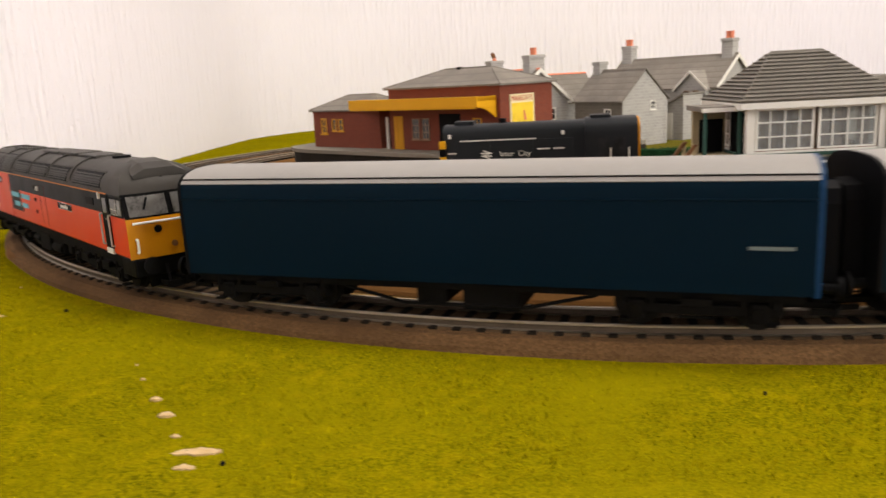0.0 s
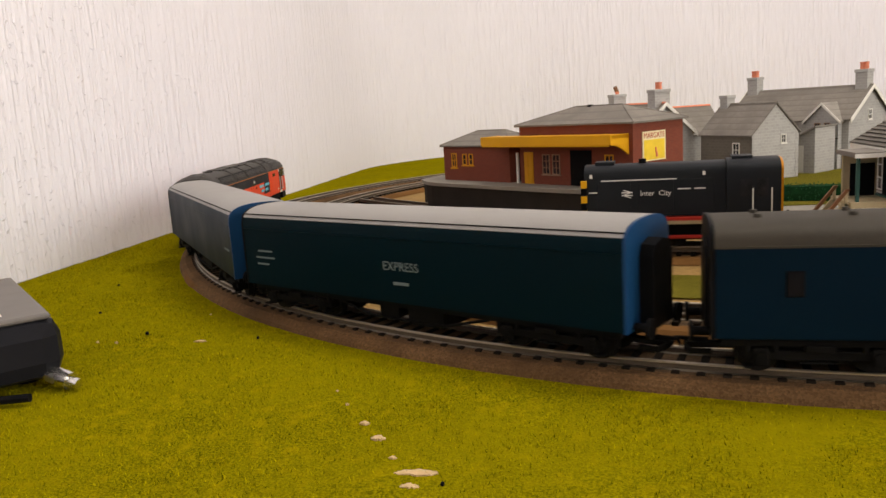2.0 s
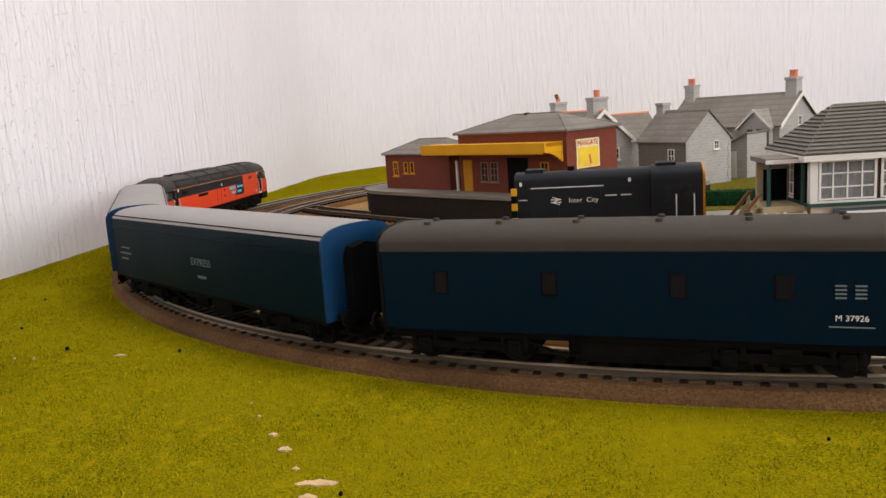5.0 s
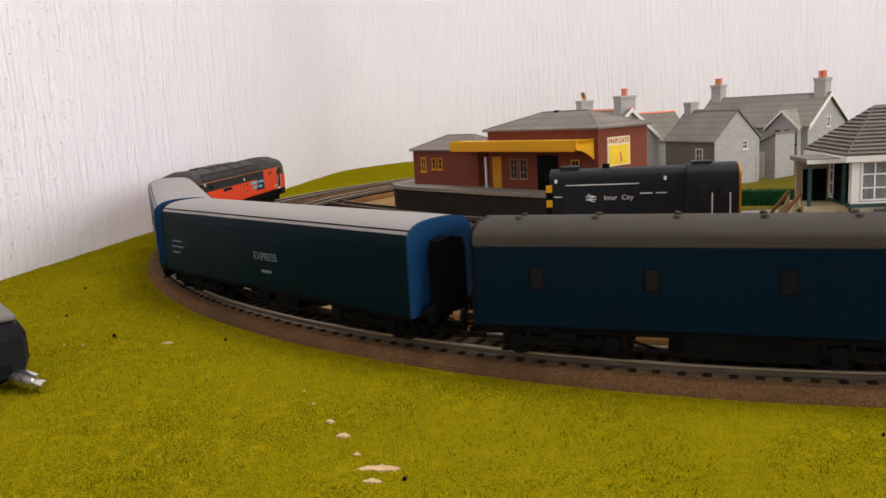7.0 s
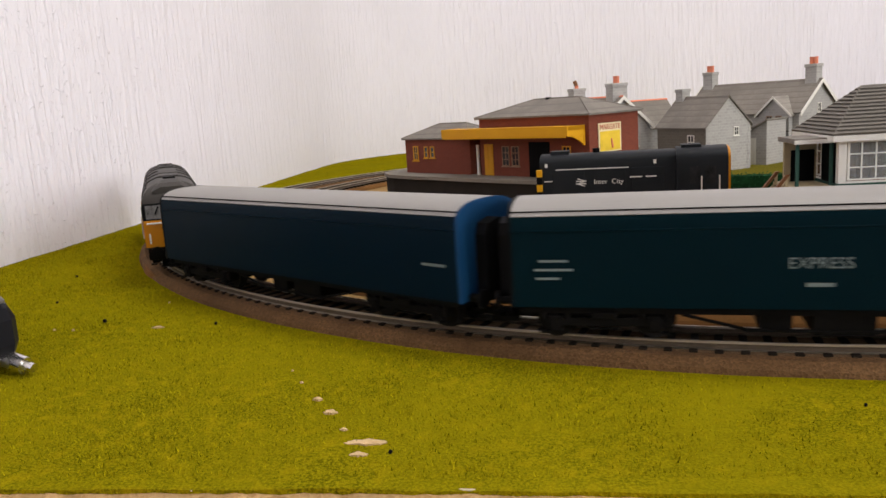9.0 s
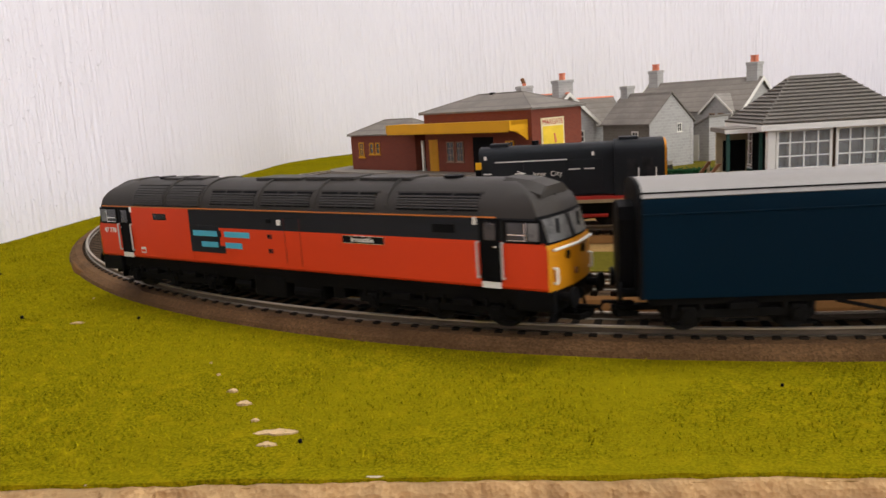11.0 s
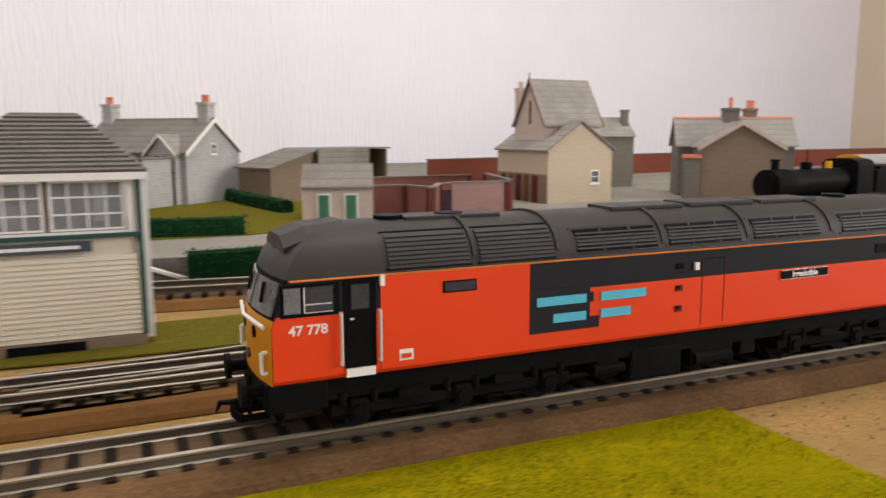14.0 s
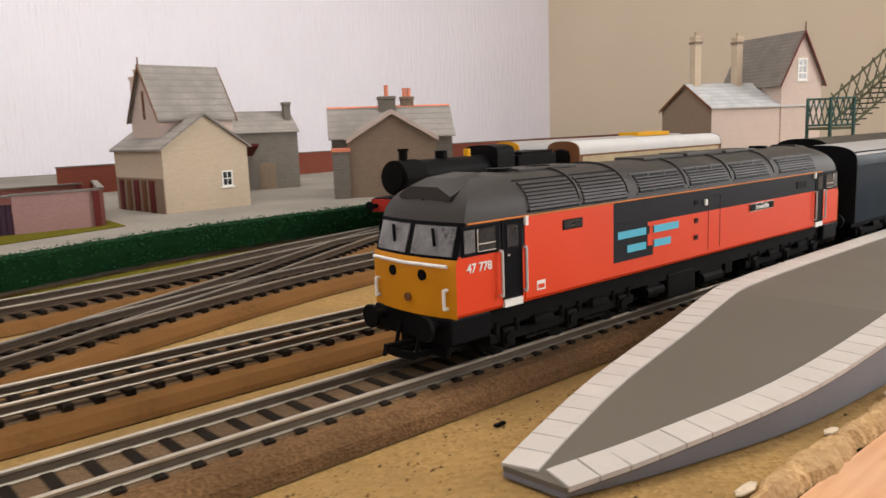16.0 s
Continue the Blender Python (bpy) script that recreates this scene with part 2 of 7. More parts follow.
M = dict(
    grit=plain("brown_grit", (0.13, 0.075, 0.035), 0.9, vary=0.5, grain=900, dirt=300),
    curtain=plain("brown_room_back", (0.30, 0.20, 0.13), 0.8, vary=0.3, grain=500, dirt=200),
    faded=plain("faded_lettering", (0.16, 0.20, 0.20), 0.6, vary=0.1),
    bare=loose("bare_mat_backing", (0.66, 0.47, 0.26), (0.56, 0.38, 0.19), 900, 0.0004, 90, 0.2),
    flake=plain("white_torn_paper", (0.60, 0.49, 0.35), 0.9, vary=0.25, grain=900, dirt=200),
    stairgreen=plain("grimy_green_timber", (0.10, 0.10, 0.055), 0.7, vary=0.3, grain=600, dirt=120),
    wall=wall_material("white_paper", (0.89, 0.87, 0.935)),
    cream=wall_material("cream_paper", (0.74, 0.62, 0.46), False),
    ceil=plain("white_ceiling_paint", (0.82, 0.81, 0.79), 0.8, vary=0.03, grain=80, dirt=3),
    carpet=plain("brown_carpet", (0.22, 0.17, 0.13), 0.95, vary=0.2, grain=300, dirt=9),
    board=loose("sandy_board", (0.36, 0.222, 0.078), (0.25, 0.148, 0.047), 800, 0.0005, 30, 0.35),
    sand=loose("pale_sand", (0.46, 0.33, 0.175), (0.40, 0.28, 0.14), 1200, 0.0003, 26, 0.2),
    grass=grass_material("grass_mat", (0.125, 0.113, 0.003), (0.285, 0.240, 0.005), (0.36, 0.275, 0.006)),
    grass2=grass_material("short_grass", (0.095, 0.086, 0.014), (0.155, 0.132, 0.020), (0.17, 0.143, 0.020)),
    bed=loose("brown_ballast", (0.105, 0.054, 0.021), (0.195, 0.106, 0.044), 1400, 0.0008, 35, 0.3),
    foam=plain("brown_foam_underlay", (0.165, 0.078, 0.023), 0.95, vary=0.22, grain=700, bump=0.6, dirt=50),
    sleeper=plain("dark_sleeper", (0.019, 0.014, 0.010), 0.75, vary=0.3, grain=600, rand=0.4),
    railside=plain("grimy_rail_side", (0.080, 0.058, 0.040), 0.6, vary=0.25, grain=500, dirt=120),
    grime=loose("dark_ballast", (0.100, 0.062, 0.032), (0.160, 0.100, 0.053), 1500, 0.0006, 60, 0.3),
    oldrail=plain("dull_siding_rail", (0.30, 0.265, 0.215), 0.45, 1.0, vary=0.2, grain=500, dirt=90),
    handrail=plain("grey_white_handrail", (0.52, 0.50, 0.46), 0.5, vary=0.1, grain=900, dirt=120),
    cleanrail=plain("brown_grey_rail_side", (0.105, 0.080, 0.056), 0.5, vary=0.25, grain=500, dirt=120),
    rail=plain("nickel_rail", (0.50, 0.44, 0.355), 0.44, 1.0, vary=0.15, grain=500, dirt=70),
    road=loose("grey_road_card", (0.22, 0.20, 0.168), (0.265, 0.24, 0.202), 500, 0.0001, 14, 0.15),
    hedge=plain("shaded_core_green", (0.008, 0.036, 0.012), 0.9, vary=0.5, grain=500, bump=0.8, dirt=180, rand=0.5),
    red=plain("vermilion_paint", (0.72, 0.055, 0.010), 0.42, vary=0.05, grain=1500, bump=0.05, dirt=25),
    darkgrey=plain("dark_grey_paint", (0.024, 0.025, 0.028), 0.45, vary=0.1, grain=1500, bump=0.05, dirt=40),
    roofgrey=plain("roof_grey_paint", (0.046, 0.042, 0.038), 0.5, vary=0.15, grain=900, bump=0.08, dirt=45),
    yellow=plain("warning_yellow_paint", (0.54, 0.215, 0.005), 0.45, vary=0.08, grain=1200, bump=0.05, dirt=70),
    black=plain("black_plastic", (0.006, 0.006, 0.0065), 0.5, vary=0.3, grain=900, dirt=80),
    frame=plain("black_underframe", (0.007, 0.0065, 0.006), 0.7, vary=0.35, grain=900, dirt=110),
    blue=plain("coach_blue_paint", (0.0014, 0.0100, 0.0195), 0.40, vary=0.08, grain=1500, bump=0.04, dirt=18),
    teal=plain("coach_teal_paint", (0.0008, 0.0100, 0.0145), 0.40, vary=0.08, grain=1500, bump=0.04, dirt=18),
    # coach blue made lighter: daylight on the rear ends put into the colour
    bright=plain("coach_blue_lit_end", (0.007, 0.045, 0.12), 0.4, vary=0.1, grain=1500, bump=0.04, dirt=30),
    palegrey=plain("coach_roof_grey", (0.295, 0.282, 0.268), 0.5, vary=0.08, grain=1200, bump=0.05, dirt=22),
    brownroof=plain("coach_roof_brown_grey", (0.047, 0.041, 0.032), 0.6, vary=0.12, grain=1000, bump=0.06, dirt=25),
    white=plain("white_paint", (0.78, 0.76, 0.70), 0.5, vary=0.06, grain=900, dirt=60),
    cyan=plain("light_blue_paint", (0.09, 0.46, 0.60), 0.4, vary=0.04, grain=1500, bump=0, dirt=30),
    silver=plain("bright_metal", (0.75, 0.74, 0.72), 0.25, 1.0, vary=0.1, grain=700),
    glass=glass_material("clear_glazing"),
    dglass=plain("dark_glazing", (0.030, 0.030, 0.032), 0.12, vary=0.4, bump=0, dirt=200, gloss=0.6),
    steelw=plain("dark_wheel", (0.012, 0.011, 0.010), 0.6, vary=0.3),
    orange=plain("orange_line", (0.55, 0.17, 0.03), 0.5, vary=0.05),
    brick=masonry("red_brick", (0.200, 0.038, 0.015), (0.145, 0.026, 0.011), (0.165, 0.056, 0.031)),
    maroon=masonry("maroon_brick", (0.23, 0.075, 0.055), (0.18, 0.055, 0.045), (0.27, 0.14, 0.12)),
    pinkbrick=masonry("pinkish_brick", (0.34, 0.19, 0.17), (0.28, 0.15, 0.14), (0.38, 0.25, 0.22)),
    buff=masonry("buff_stone", (0.52, 0.42, 0.30), (0.47, 0.37, 0.26), (0.50, 0.42, 0.31), 0.0042, 0.0016, 0.0001, 0.1),
    brownst=masonry("brown_stone", (0.23, 0.165, 0.11), (0.19, 0.135, 0.09), (0.22, 0.165, 0.115), 0.004, 0.0016, 0.0001, 0.15),
    stone=masonry("grey_rubble_stone", (0.42, 0.41, 0.39), (0.33, 0.32, 0.305), (0.46, 0.45, 0.43), 0.005, 0.0026, 0.0003, 0.3),
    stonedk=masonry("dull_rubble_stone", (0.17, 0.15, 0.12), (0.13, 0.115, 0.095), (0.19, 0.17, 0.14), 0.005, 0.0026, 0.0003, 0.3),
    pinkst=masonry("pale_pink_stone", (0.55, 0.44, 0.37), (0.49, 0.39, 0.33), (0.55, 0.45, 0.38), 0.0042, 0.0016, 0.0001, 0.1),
    slate=slate("grey_slate", (0.165, 0.145, 0.122), (0.205, 0.183, 0.155)),
    slate2=slate("mid_grey_slate", (0.235, 0.212, 0.185), (0.285, 0.26, 0.228)),
    slatepale=slate("pale_slate", (0.42, 0.42, 0.42), (0.50, 0.50, 0.49)),
    terracotta=plain("terracotta", (0.72, 0.24, 0.14), 0.7, vary=0.15, grain=800, dirt=140),
    canopy=plain("canopy_yellow", (0.72, 0.36, 0.010), 0.5, vary=0.06, grain=900, dirt=45),
    doory=plain("door_yellow", (0.62, 0.30, 0.012), 0.5, vary=0.1, grain=900, dirt=90),
    doorg=plain("door_green", (0.07, 0.20, 0.12), 0.6, vary=0.1, grain=900, dirt=90),
    doorp=plain("door_dark_purple", (0.055, 0.028, 0.045), 0.6, vary=0.1, grain=900, dirt=90),
    doorr=plain("door_dark_red", (0.12, 0.022, 0.02), 0.6, vary=0.1, grain=900, dirt=90),
    platside=plain("platform_dark_face", (0.030, 0.026, 0.022), 0.8, vary=0.2, grain=600, dirt=60),
    plattop=plain("platform_grey_top", (0.125, 0.109, 0.086), 0.75, vary=0.05, grain=1800, bump=0.15, dirt=25),
    platblue=plain("platform_slate_grey", (0.17, 0.175, 0.19), 0.6, vary=0.08, grain=900, dirt=40),
    paveslab=plain("white_edge_slab", (0.51, 0.47, 0.42), 0.6, vary=0.07, grain=900, dirt=110, rand=0.12),
    creamw=plain("cream_weatherboard", (0.66, 0.60, 0.46), 0.6, vary=0.06, grain=800, dirt=60),
    darkgreen=plain("dark_green_paint", (0.03, 0.075, 0.06), 0.6, vary=0.15, grain=800, dirt=80),
    pine=plain("pine_batten", (0.60, 0.36, 0.19), 0.6, vary=0.2, grain=70, dirt=26),
    paper=loose("torn_card_edge", (0.54, 0.35, 0.165), (0.36, 0.21, 0.085), 900, 0.0005, 90, 0.35),
    poster=plain("poster_yellow", (0.80, 0.56, 0.05), 0.5, vary=0.12, grain=300, bump=0, dirt=120),
    posterb=plain("poster_cream_border", (0.78, 0.68, 0.42), 0.5, vary=0.05, grain=300, bump=0, dirt=120),
    umber=plain("coach_umber", (0.16, 0.07, 0.03), 0.5, vary=0.15, grain=700, dirt=60),
    creamc=plain("coach_cream", (0.62, 0.48, 0.26), 0.5, vary=0.1, grain=700, dirt=60),
    buffer=plain("buffer_beam_red", (0.42, 0.03, 0.02), 0.5, vary=0.1, grain=700, dirt=60),
    sbroof=plain("signal_box_roof_grey", (0.17, 0.155, 0.135), 0.75, vary=0.12, grain=700, dirt=70, rand=0.2),
    woodcream=plain("cream_timber", (0.40, 0.32, 0.19), 0.65, vary=0.15, grain=600, dirt=90),
    sign=plain("grey_blue_sign", (0.06, 0.075, 0.09), 0.5, vary=0.1),
    shuntgrey=plain("shunter_dark_paint", (0.022, 0.024, 0.027), 0.45, vary=0.1, grain=1500, bump=0.04, dirt=40),
    sbglass=glass_material("signal_box_glazing"),
    device=plain("black_case", (0.015, 0.015, 0.018), 0.32, vary=0.15, grain=1500, bump=0.08, dirt=30),
    devtop=plain("grey_case_top", (0.16, 0.145, 0.135), 0.5, vary=0.06, grain=1500, bump=0.1, dirt=30),
)

k = Nodes("pine_grain")
mapping = k.n("Mapping")
mapping.inputs["Scale"].default_value = (0.09, 1, 1)
k.l(k.coord(), mapping.inputs[0])
streak = k.noise(420, 5, mapping.outputs[0])
col = k.mix(k.ramp(streak, 0.35, 0.68), (0.66, 0.37, 0.19), (0.50, 0.24, 0.105))
k.l(k.mix(k.ramp(k.noise(30, 4), 0.35, 0.8), col, (0.58, 0.33, 0.18)), k.b.inputs["Base Color"])
k.b.inputs["Roughness"].default_value = 0.6
k.bump(streak, 0.3, 0.0004)
M["pine"] = k.m

k = Nodes("grass_fibre")
geo = k.n("NewGeometry")
tone = k.mix(geo.outputs["Random Per Island"], (0.105, 0.100, 0.002), (0.43, 0.352, 0.006))
k.l(tone, k.b.inputs["Base Color"])
k.b.inputs["Roughness"].default_value = 0.8
k.b.inputs["Specular IOR Level"].default_value = 0.0
M["fibre"] = k.m

# ---- mesh helpers ----


def box(bm, x0, y0, z0, x1, y1, z1, bevel=0.0, turn=None):
    made = bmesh.ops.create_cube(bm, size=1.0)["verts"]
    for v in made:
        v.co = Vector(((x0 + x1) / 2 + v.co.x * (x1 - x0), (y0 + y1) / 2 + v.co.y * (y1 - y0), (z0 + z1) / 2 + v.co.z * (z1 - z0)))
        if turn:
            v.co = turn @ v.co
    if bevel:
        edges = list({e for v in made for e in v.link_edges})
        bmesh.ops.bevel(bm, geom=edges, offset=bevel, segments=2, affect="EDGES", profile=0.5)


def tube(bm, a, b, r0, r1=None, n=12):
    a, b = Vector(a), Vector(b)
    d = b - a
    m = Matrix.Translation((a + b) / 2) @ d.to_track_quat("Z", "Y").to_matrix().to_4x4()
    bmesh.ops.create_cone(bm, cap_ends=True, segments=n, radius1=r0, radius2=r0 if r1 is None else r1, depth=d.length, matrix=m)


def prism(bm, outline, a, b, axis="x"):
    """Closed outline of (u, v) pulled from a to b along x (u = y), y (u = x) or z (u, v = x, y)."""
    def at(u, v, w):
        return {"x": (w, u, v), "y": (u, w, v), "z": (u, v, w)}[axis]
    p = [bm.verts.new(at(u, v, a)) for u, v in outline]
    q = [bm.verts.new(at(u, v, b)) for u, v in outline]
    faces = [bm.faces.new(p), bm.faces.new(q)]
    k = len(p)
    for i in range(k):
        faces.append(bm.faces.new((p[i], p[(i + 1) % k], q[(i + 1) % k], q[i])))
    bmesh.ops.recalc_face_normals(bm, faces=faces)


def loft(bm, rings, closed=True, caps=True):
    rows = [[bm.verts.new(p) for p in ring] for ring in rings]
    k = len(rows[0])
    faces = []
    for a, b in zip(rows, rows[1:]):
        for i in range(k if closed else k - 1):
            faces.append(bm.faces.new((a[i], a[(i + 1) % k], b[(i + 1) % k], b[i])))
    if caps:
        faces += [bm.faces.new(rows[0]), bm.faces.new(rows[-1])]
    bmesh.ops.recalc_face_normals(bm, faces=faces)


def mesh_of(name, bm, material, smooth=False):
    me = bpy.data.meshes.new(name)
    bm.normal_update()
    bm.to_mesh(me)
    bm.free()
    me.materials.append(M[material])
    if smooth:
        me.shade_smooth()
        me.set_sharp_from_angle(angle=radians(35))
    return me


def part(name, bm, material, parent=None, label="", smooth=False):
    ob = new(name, mesh_of(name, bm, material, smooth))
    if parent:
        ob.parent = parent
    if label:
        ob["label"] = label
    return ob


def block(name, material, parent, dims, bevel=0.0, label="", turn=None):
    bm = bmesh.new()
    box(bm, *dims, bevel=bevel, turn=turn)
    return part(name, bm, material, parent, label)


def blocks(name, material, parent, rows, label=""):
    bm = bmesh.new()
    for dims in rows:
        box(bm, *dims)
    return part(name, bm, material, parent, label)


def rods(name, material, parent, rows, label="", n=10):
    bm = bmesh.new()
    for a, b, r in rows:
        tube(bm, a, b, r, n=n)
    return part(name, bm, material, parent, label, smooth=True)


def thing(name, label, category, group="", m=None, kind=""):
    ob = new(name)
    ob.empty_display_size = 0.01
    if m:
        ob.matrix_world = m
    return tagged(ob, label, category, group, kind)


def lettering(name, text, size, material, parent, m, extrude=0.00008, label="", bold=0.0):
    curve = bpy.data.curves.new("lettering", "FONT")
    curve.body, curve.size, curve.extrude, curve.align_x, curve.align_y = text, size, extrude, "CENTER", "CENTER"
    curve.offset = bold
    temp = bpy.data.objects.new("lettering", curve)
    scene.collection.objects.link(temp)
    me = bpy.data.meshes.new_from_object(temp.evaluated_get(bpy.context.evaluated_depsgraph_get()))
    bpy.data.objects.remove(temp)
    me.materials.clear()
    me.materials.append(M[material])
    ob = new(name, me)
    ob.parent = parent
    ob.matrix_local = m
    if label:
        ob["label"] = label
    return ob

# ---- room ----


def wall_piece(name, material, dims):
    return tagged(block(name, material, None, dims), kind="structure")


T = 0.1
COVE = 0.35
bm = bmesh.new()
inner = [(ROOM_W, ROOM_S)] + [(ROOM_W + COVE - COVE * math.cos(a), ROOM_N - COVE + COVE * math.sin(a)) for a in np.linspace(0, math.pi / 2, 24)] + [(ROOM_E + T, ROOM_N)]
prism(bm, inner + [(ROOM_E + T, ROOM_N + T), (ROOM_W - T, ROOM_N + T), (ROOM_W - T, ROOM_S)], ROOM_F, ROOM_C, "z")
tagged(part("wall_north", bm, "wall", smooth=True), "white ribbed woodchip wallpaper wall rounding the corner", "wall", kind="structure")
tagged(blocks("wall_east", "cream", None, [
    (ROOM_E, ROOM_S, ROOM_F, ROOM_E + T, -1.55, ROOM_C), (ROOM_E, -0.35, ROOM_F, ROOM_E + T, ROOM_N, ROOM_C),
    (ROOM_E, -1.55, ROOM_F, ROOM_E + T, -0.35, 0.07), (ROOM_E, -1.55, 1.17, ROOM_E + T, -0.35, ROOM_C)]), "cream painted wall with a window", "wall", kind="structure")
tagged(wall_piece("wall_south", "wall", (ROOM_W, ROOM_S - T, ROOM_F, ROOM_E, ROOM_S, ROOM_C)), "white papered wall behind the viewer", "wall")
tagged(wall_piece("floor", "carpet", (ROOM_W, ROOM_S, ROOM_F - 0.05, ROOM_E, ROOM_N, ROOM_F)), "brown carpeted floor of the room", "floor")
tagged(wall_piece("ceiling", "ceil", (ROOM_W, ROOM_S, ROOM_C, ROOM_E, ROOM_N, ROOM_C + 0.05)), "plain white painted ceiling", "ceiling")
win = thing("window_1", "white framed window that lets daylight in", "window", kind="structure")
for dims in ((-1.55, 0.07, -0.35, 0.11), (-1.55, 1.13, -0.35, 1.17), (-1.55, 0.11, -1.51, 1.13), (-0.39, 0.11, -0.35, 1.13), (-0.97, 0.11, -0.93, 1.13)):
    block("window_frame", "white", win, (ROOM_E + 0.02, dims[0], dims[1], ROOM_E + 0.07, dims[2], dims[3]))

# ---- baseboard ----
FRONT = -0.0735


EDGE_X, EDGE_Y = (ROOM_W, 0.03, 0.15, 0.50, ROOM_E), (FRONT, FRONT, -0.0775, -0.0800, -0.0900)


def front(x):
    """The front of the board runs slightly outwards to the east."""
    return float(np.interp(x, EDGE_X, EDGE_Y))


bm = bmesh.new()
prism(bm, [*zip(EDGE_X, EDGE_Y), (ROOM_E, ROOM_N), (ROOM_W, ROOM_N)], -0.02, 0.0, "z")
tagged(part("baseboard", bm, "board"), "sandy brown model railway baseboard", "baseboard", kind="structure")
bm = bmesh.new()
prism(bm, [*((x, y - 0.003) for x, y in zip(EDGE_X, EDGE_Y)), (ROOM_E, front(ROOM_E) - 0.062), (ROOM_W, FRONT - 0.062)], -0.07, -0.003, "z")
tagged(part("front_batten", bm, "pine"), "bare pine batten along the front of the baseboard", "batten", kind="structure")
# the board's crumbling fibre edge, with paper peeling off it
rows = []
for i in range(int((ROOM_E - ROOM_W) / 0.0016)):
    x = ROOM_W + 0.0016 * i
    def nz(f, k):
        return noise.noise(Vector((x * f, k, 0.3)))
    inner = front(x) + 0.0022 + 0.0022 * nz(70, 1) + 0.0008 * nz(330, 2)
    outer = front(x) - 0.0028 - 0.0016 * nz(95, 3) - 0.0009 * nz(400, 4)
    mid = (inner + outer) / 2
    rows.append([(x, inner, 0.0004), (x, inner - 0.0008, 0.0007 + 0.0004 * nz(210, 5)), (x, mid + 0.0006 * nz(300, 9), 0.0003 + 0.0007 * nz(260, 6)), (x, outer + 0.0010, -0.0012 + 0.0008 * nz(310, 7)), (x, outer, -0.0034), (x, front(x) + 0.0005, -0.0036)])
bm = bmesh.new()
loft(bm, rows)
tagged(part("torn_board_edge", bm, "paper"), "torn pale fibre edge of the baseboard", "board edge", kind="stuff")
rng = random.Random(4)
for i in range(70):
    x = ROOM_W + 0.036 * (i + rng.uniform(-0.4, 0.4))
    w, d = rng.uniform(0.0015, 0.0045), rng.uniform(0.0008, 0.0020)
    bm = bmesh.new()
    pts = [(x + w * math.cos(a) * rng.uniform(0.8, 1.15), front(x) + 0.0022 + 0.7 * d * math.sin(a) * rng.uniform(0.7, 1.2)) for a in np.linspace(0, 2 * math.pi, 19)[:-1]]
    prism(bm, pts, 0.0008, 0.0012, "z")
    for v in bm.verts:
        v.co.z += max(0, front(x) + 0.0025 - v.co.y) * 0.15
    tagged(part("paper_flake", bm, "flake"), "torn flake of white paper on the board edge", "paper flake", "paper flakes")

# ---- lines of the tracks ----
RAIL_Z = 0.009
LOOP_X, LOOP_Y, LOOP_R = 0.195, 0.479, 0.4686


def main_line(s, radius=LOOP_R):
    """Place and heading at s metres past the start of the bend; the train's forward way."""
    if s <= 0:
        return Vector((LOOP_X - s, LOOP_Y - radius)), Vector((-1, 0))
    a = s / radius
    if a <= math.pi:
        return Vector((LOOP_X - radius * math.sin(a), LOOP_Y - radius * math.cos(a))), Vector((-math.cos(a), math.sin(a)))
    return Vector((LOOP_X + s - math.pi * radius, LOOP_Y + radius)), Vector((1, 0))


def curve_through(pts, step=0.004):
    """Points about step apart on a smooth line through pts."""
    pts = [Vector(p) for p in pts]
    ext = [2 * pts[0] - pts[1], *pts, 2 * pts[-1] - pts[-2]]
    out = []
    for i in range(1, len(ext) - 2):
        p0, p1, p2, p3 = ext[i - 1:i + 3]
        k = max(2, int((p2 - p1).length / step))
        for j in range(k):
            t = j / k
            out.append(0.5 * (2 * p1 + (p2 - p0) * t + (2 * p0 - 5 * p1 + 4 * p2 - p3) * t * t + (3 * p1 - p0 - 3 * p2 + p3) * t ** 3))
    out.append(pts[-1])
    return out


def side_of(line):
    out = []
    for i in range(len(line)):
        d = (line[min(i + 1, len(line) - 1)] - line[max(i - 1, 0)]).normalized()
        out.append(Vector((-d.y, d.x)))
    return out


def ribbon(bm, line, profile):
    """Sweeps a closed (across, z) profile along a line."""
    normals = side_of(line)
    loft(bm, [[(p.x + n.x * a, p.y + n.y * a, z) for a, z in profile] for p, n in zip(line, normals)])


def spaced(line, gap):
    out, left = [], gap / 2
    for a, b in zip(line, line[1:]):
        d = (b - a).length
        while left <= d:
            u = (b - a) / d
            out.append((a + u * left, u))
            left += gap
        left -= d
    return out


sleeper_bm = bmesh.new()
box(sleeper_bm, -0.0014, -0.0116, 0.0, 0.0014, 0.0116, 0.0019, 0.0003)
SLEEPER = mesh_of("sleeper", sleeper_bm, "sleeper")


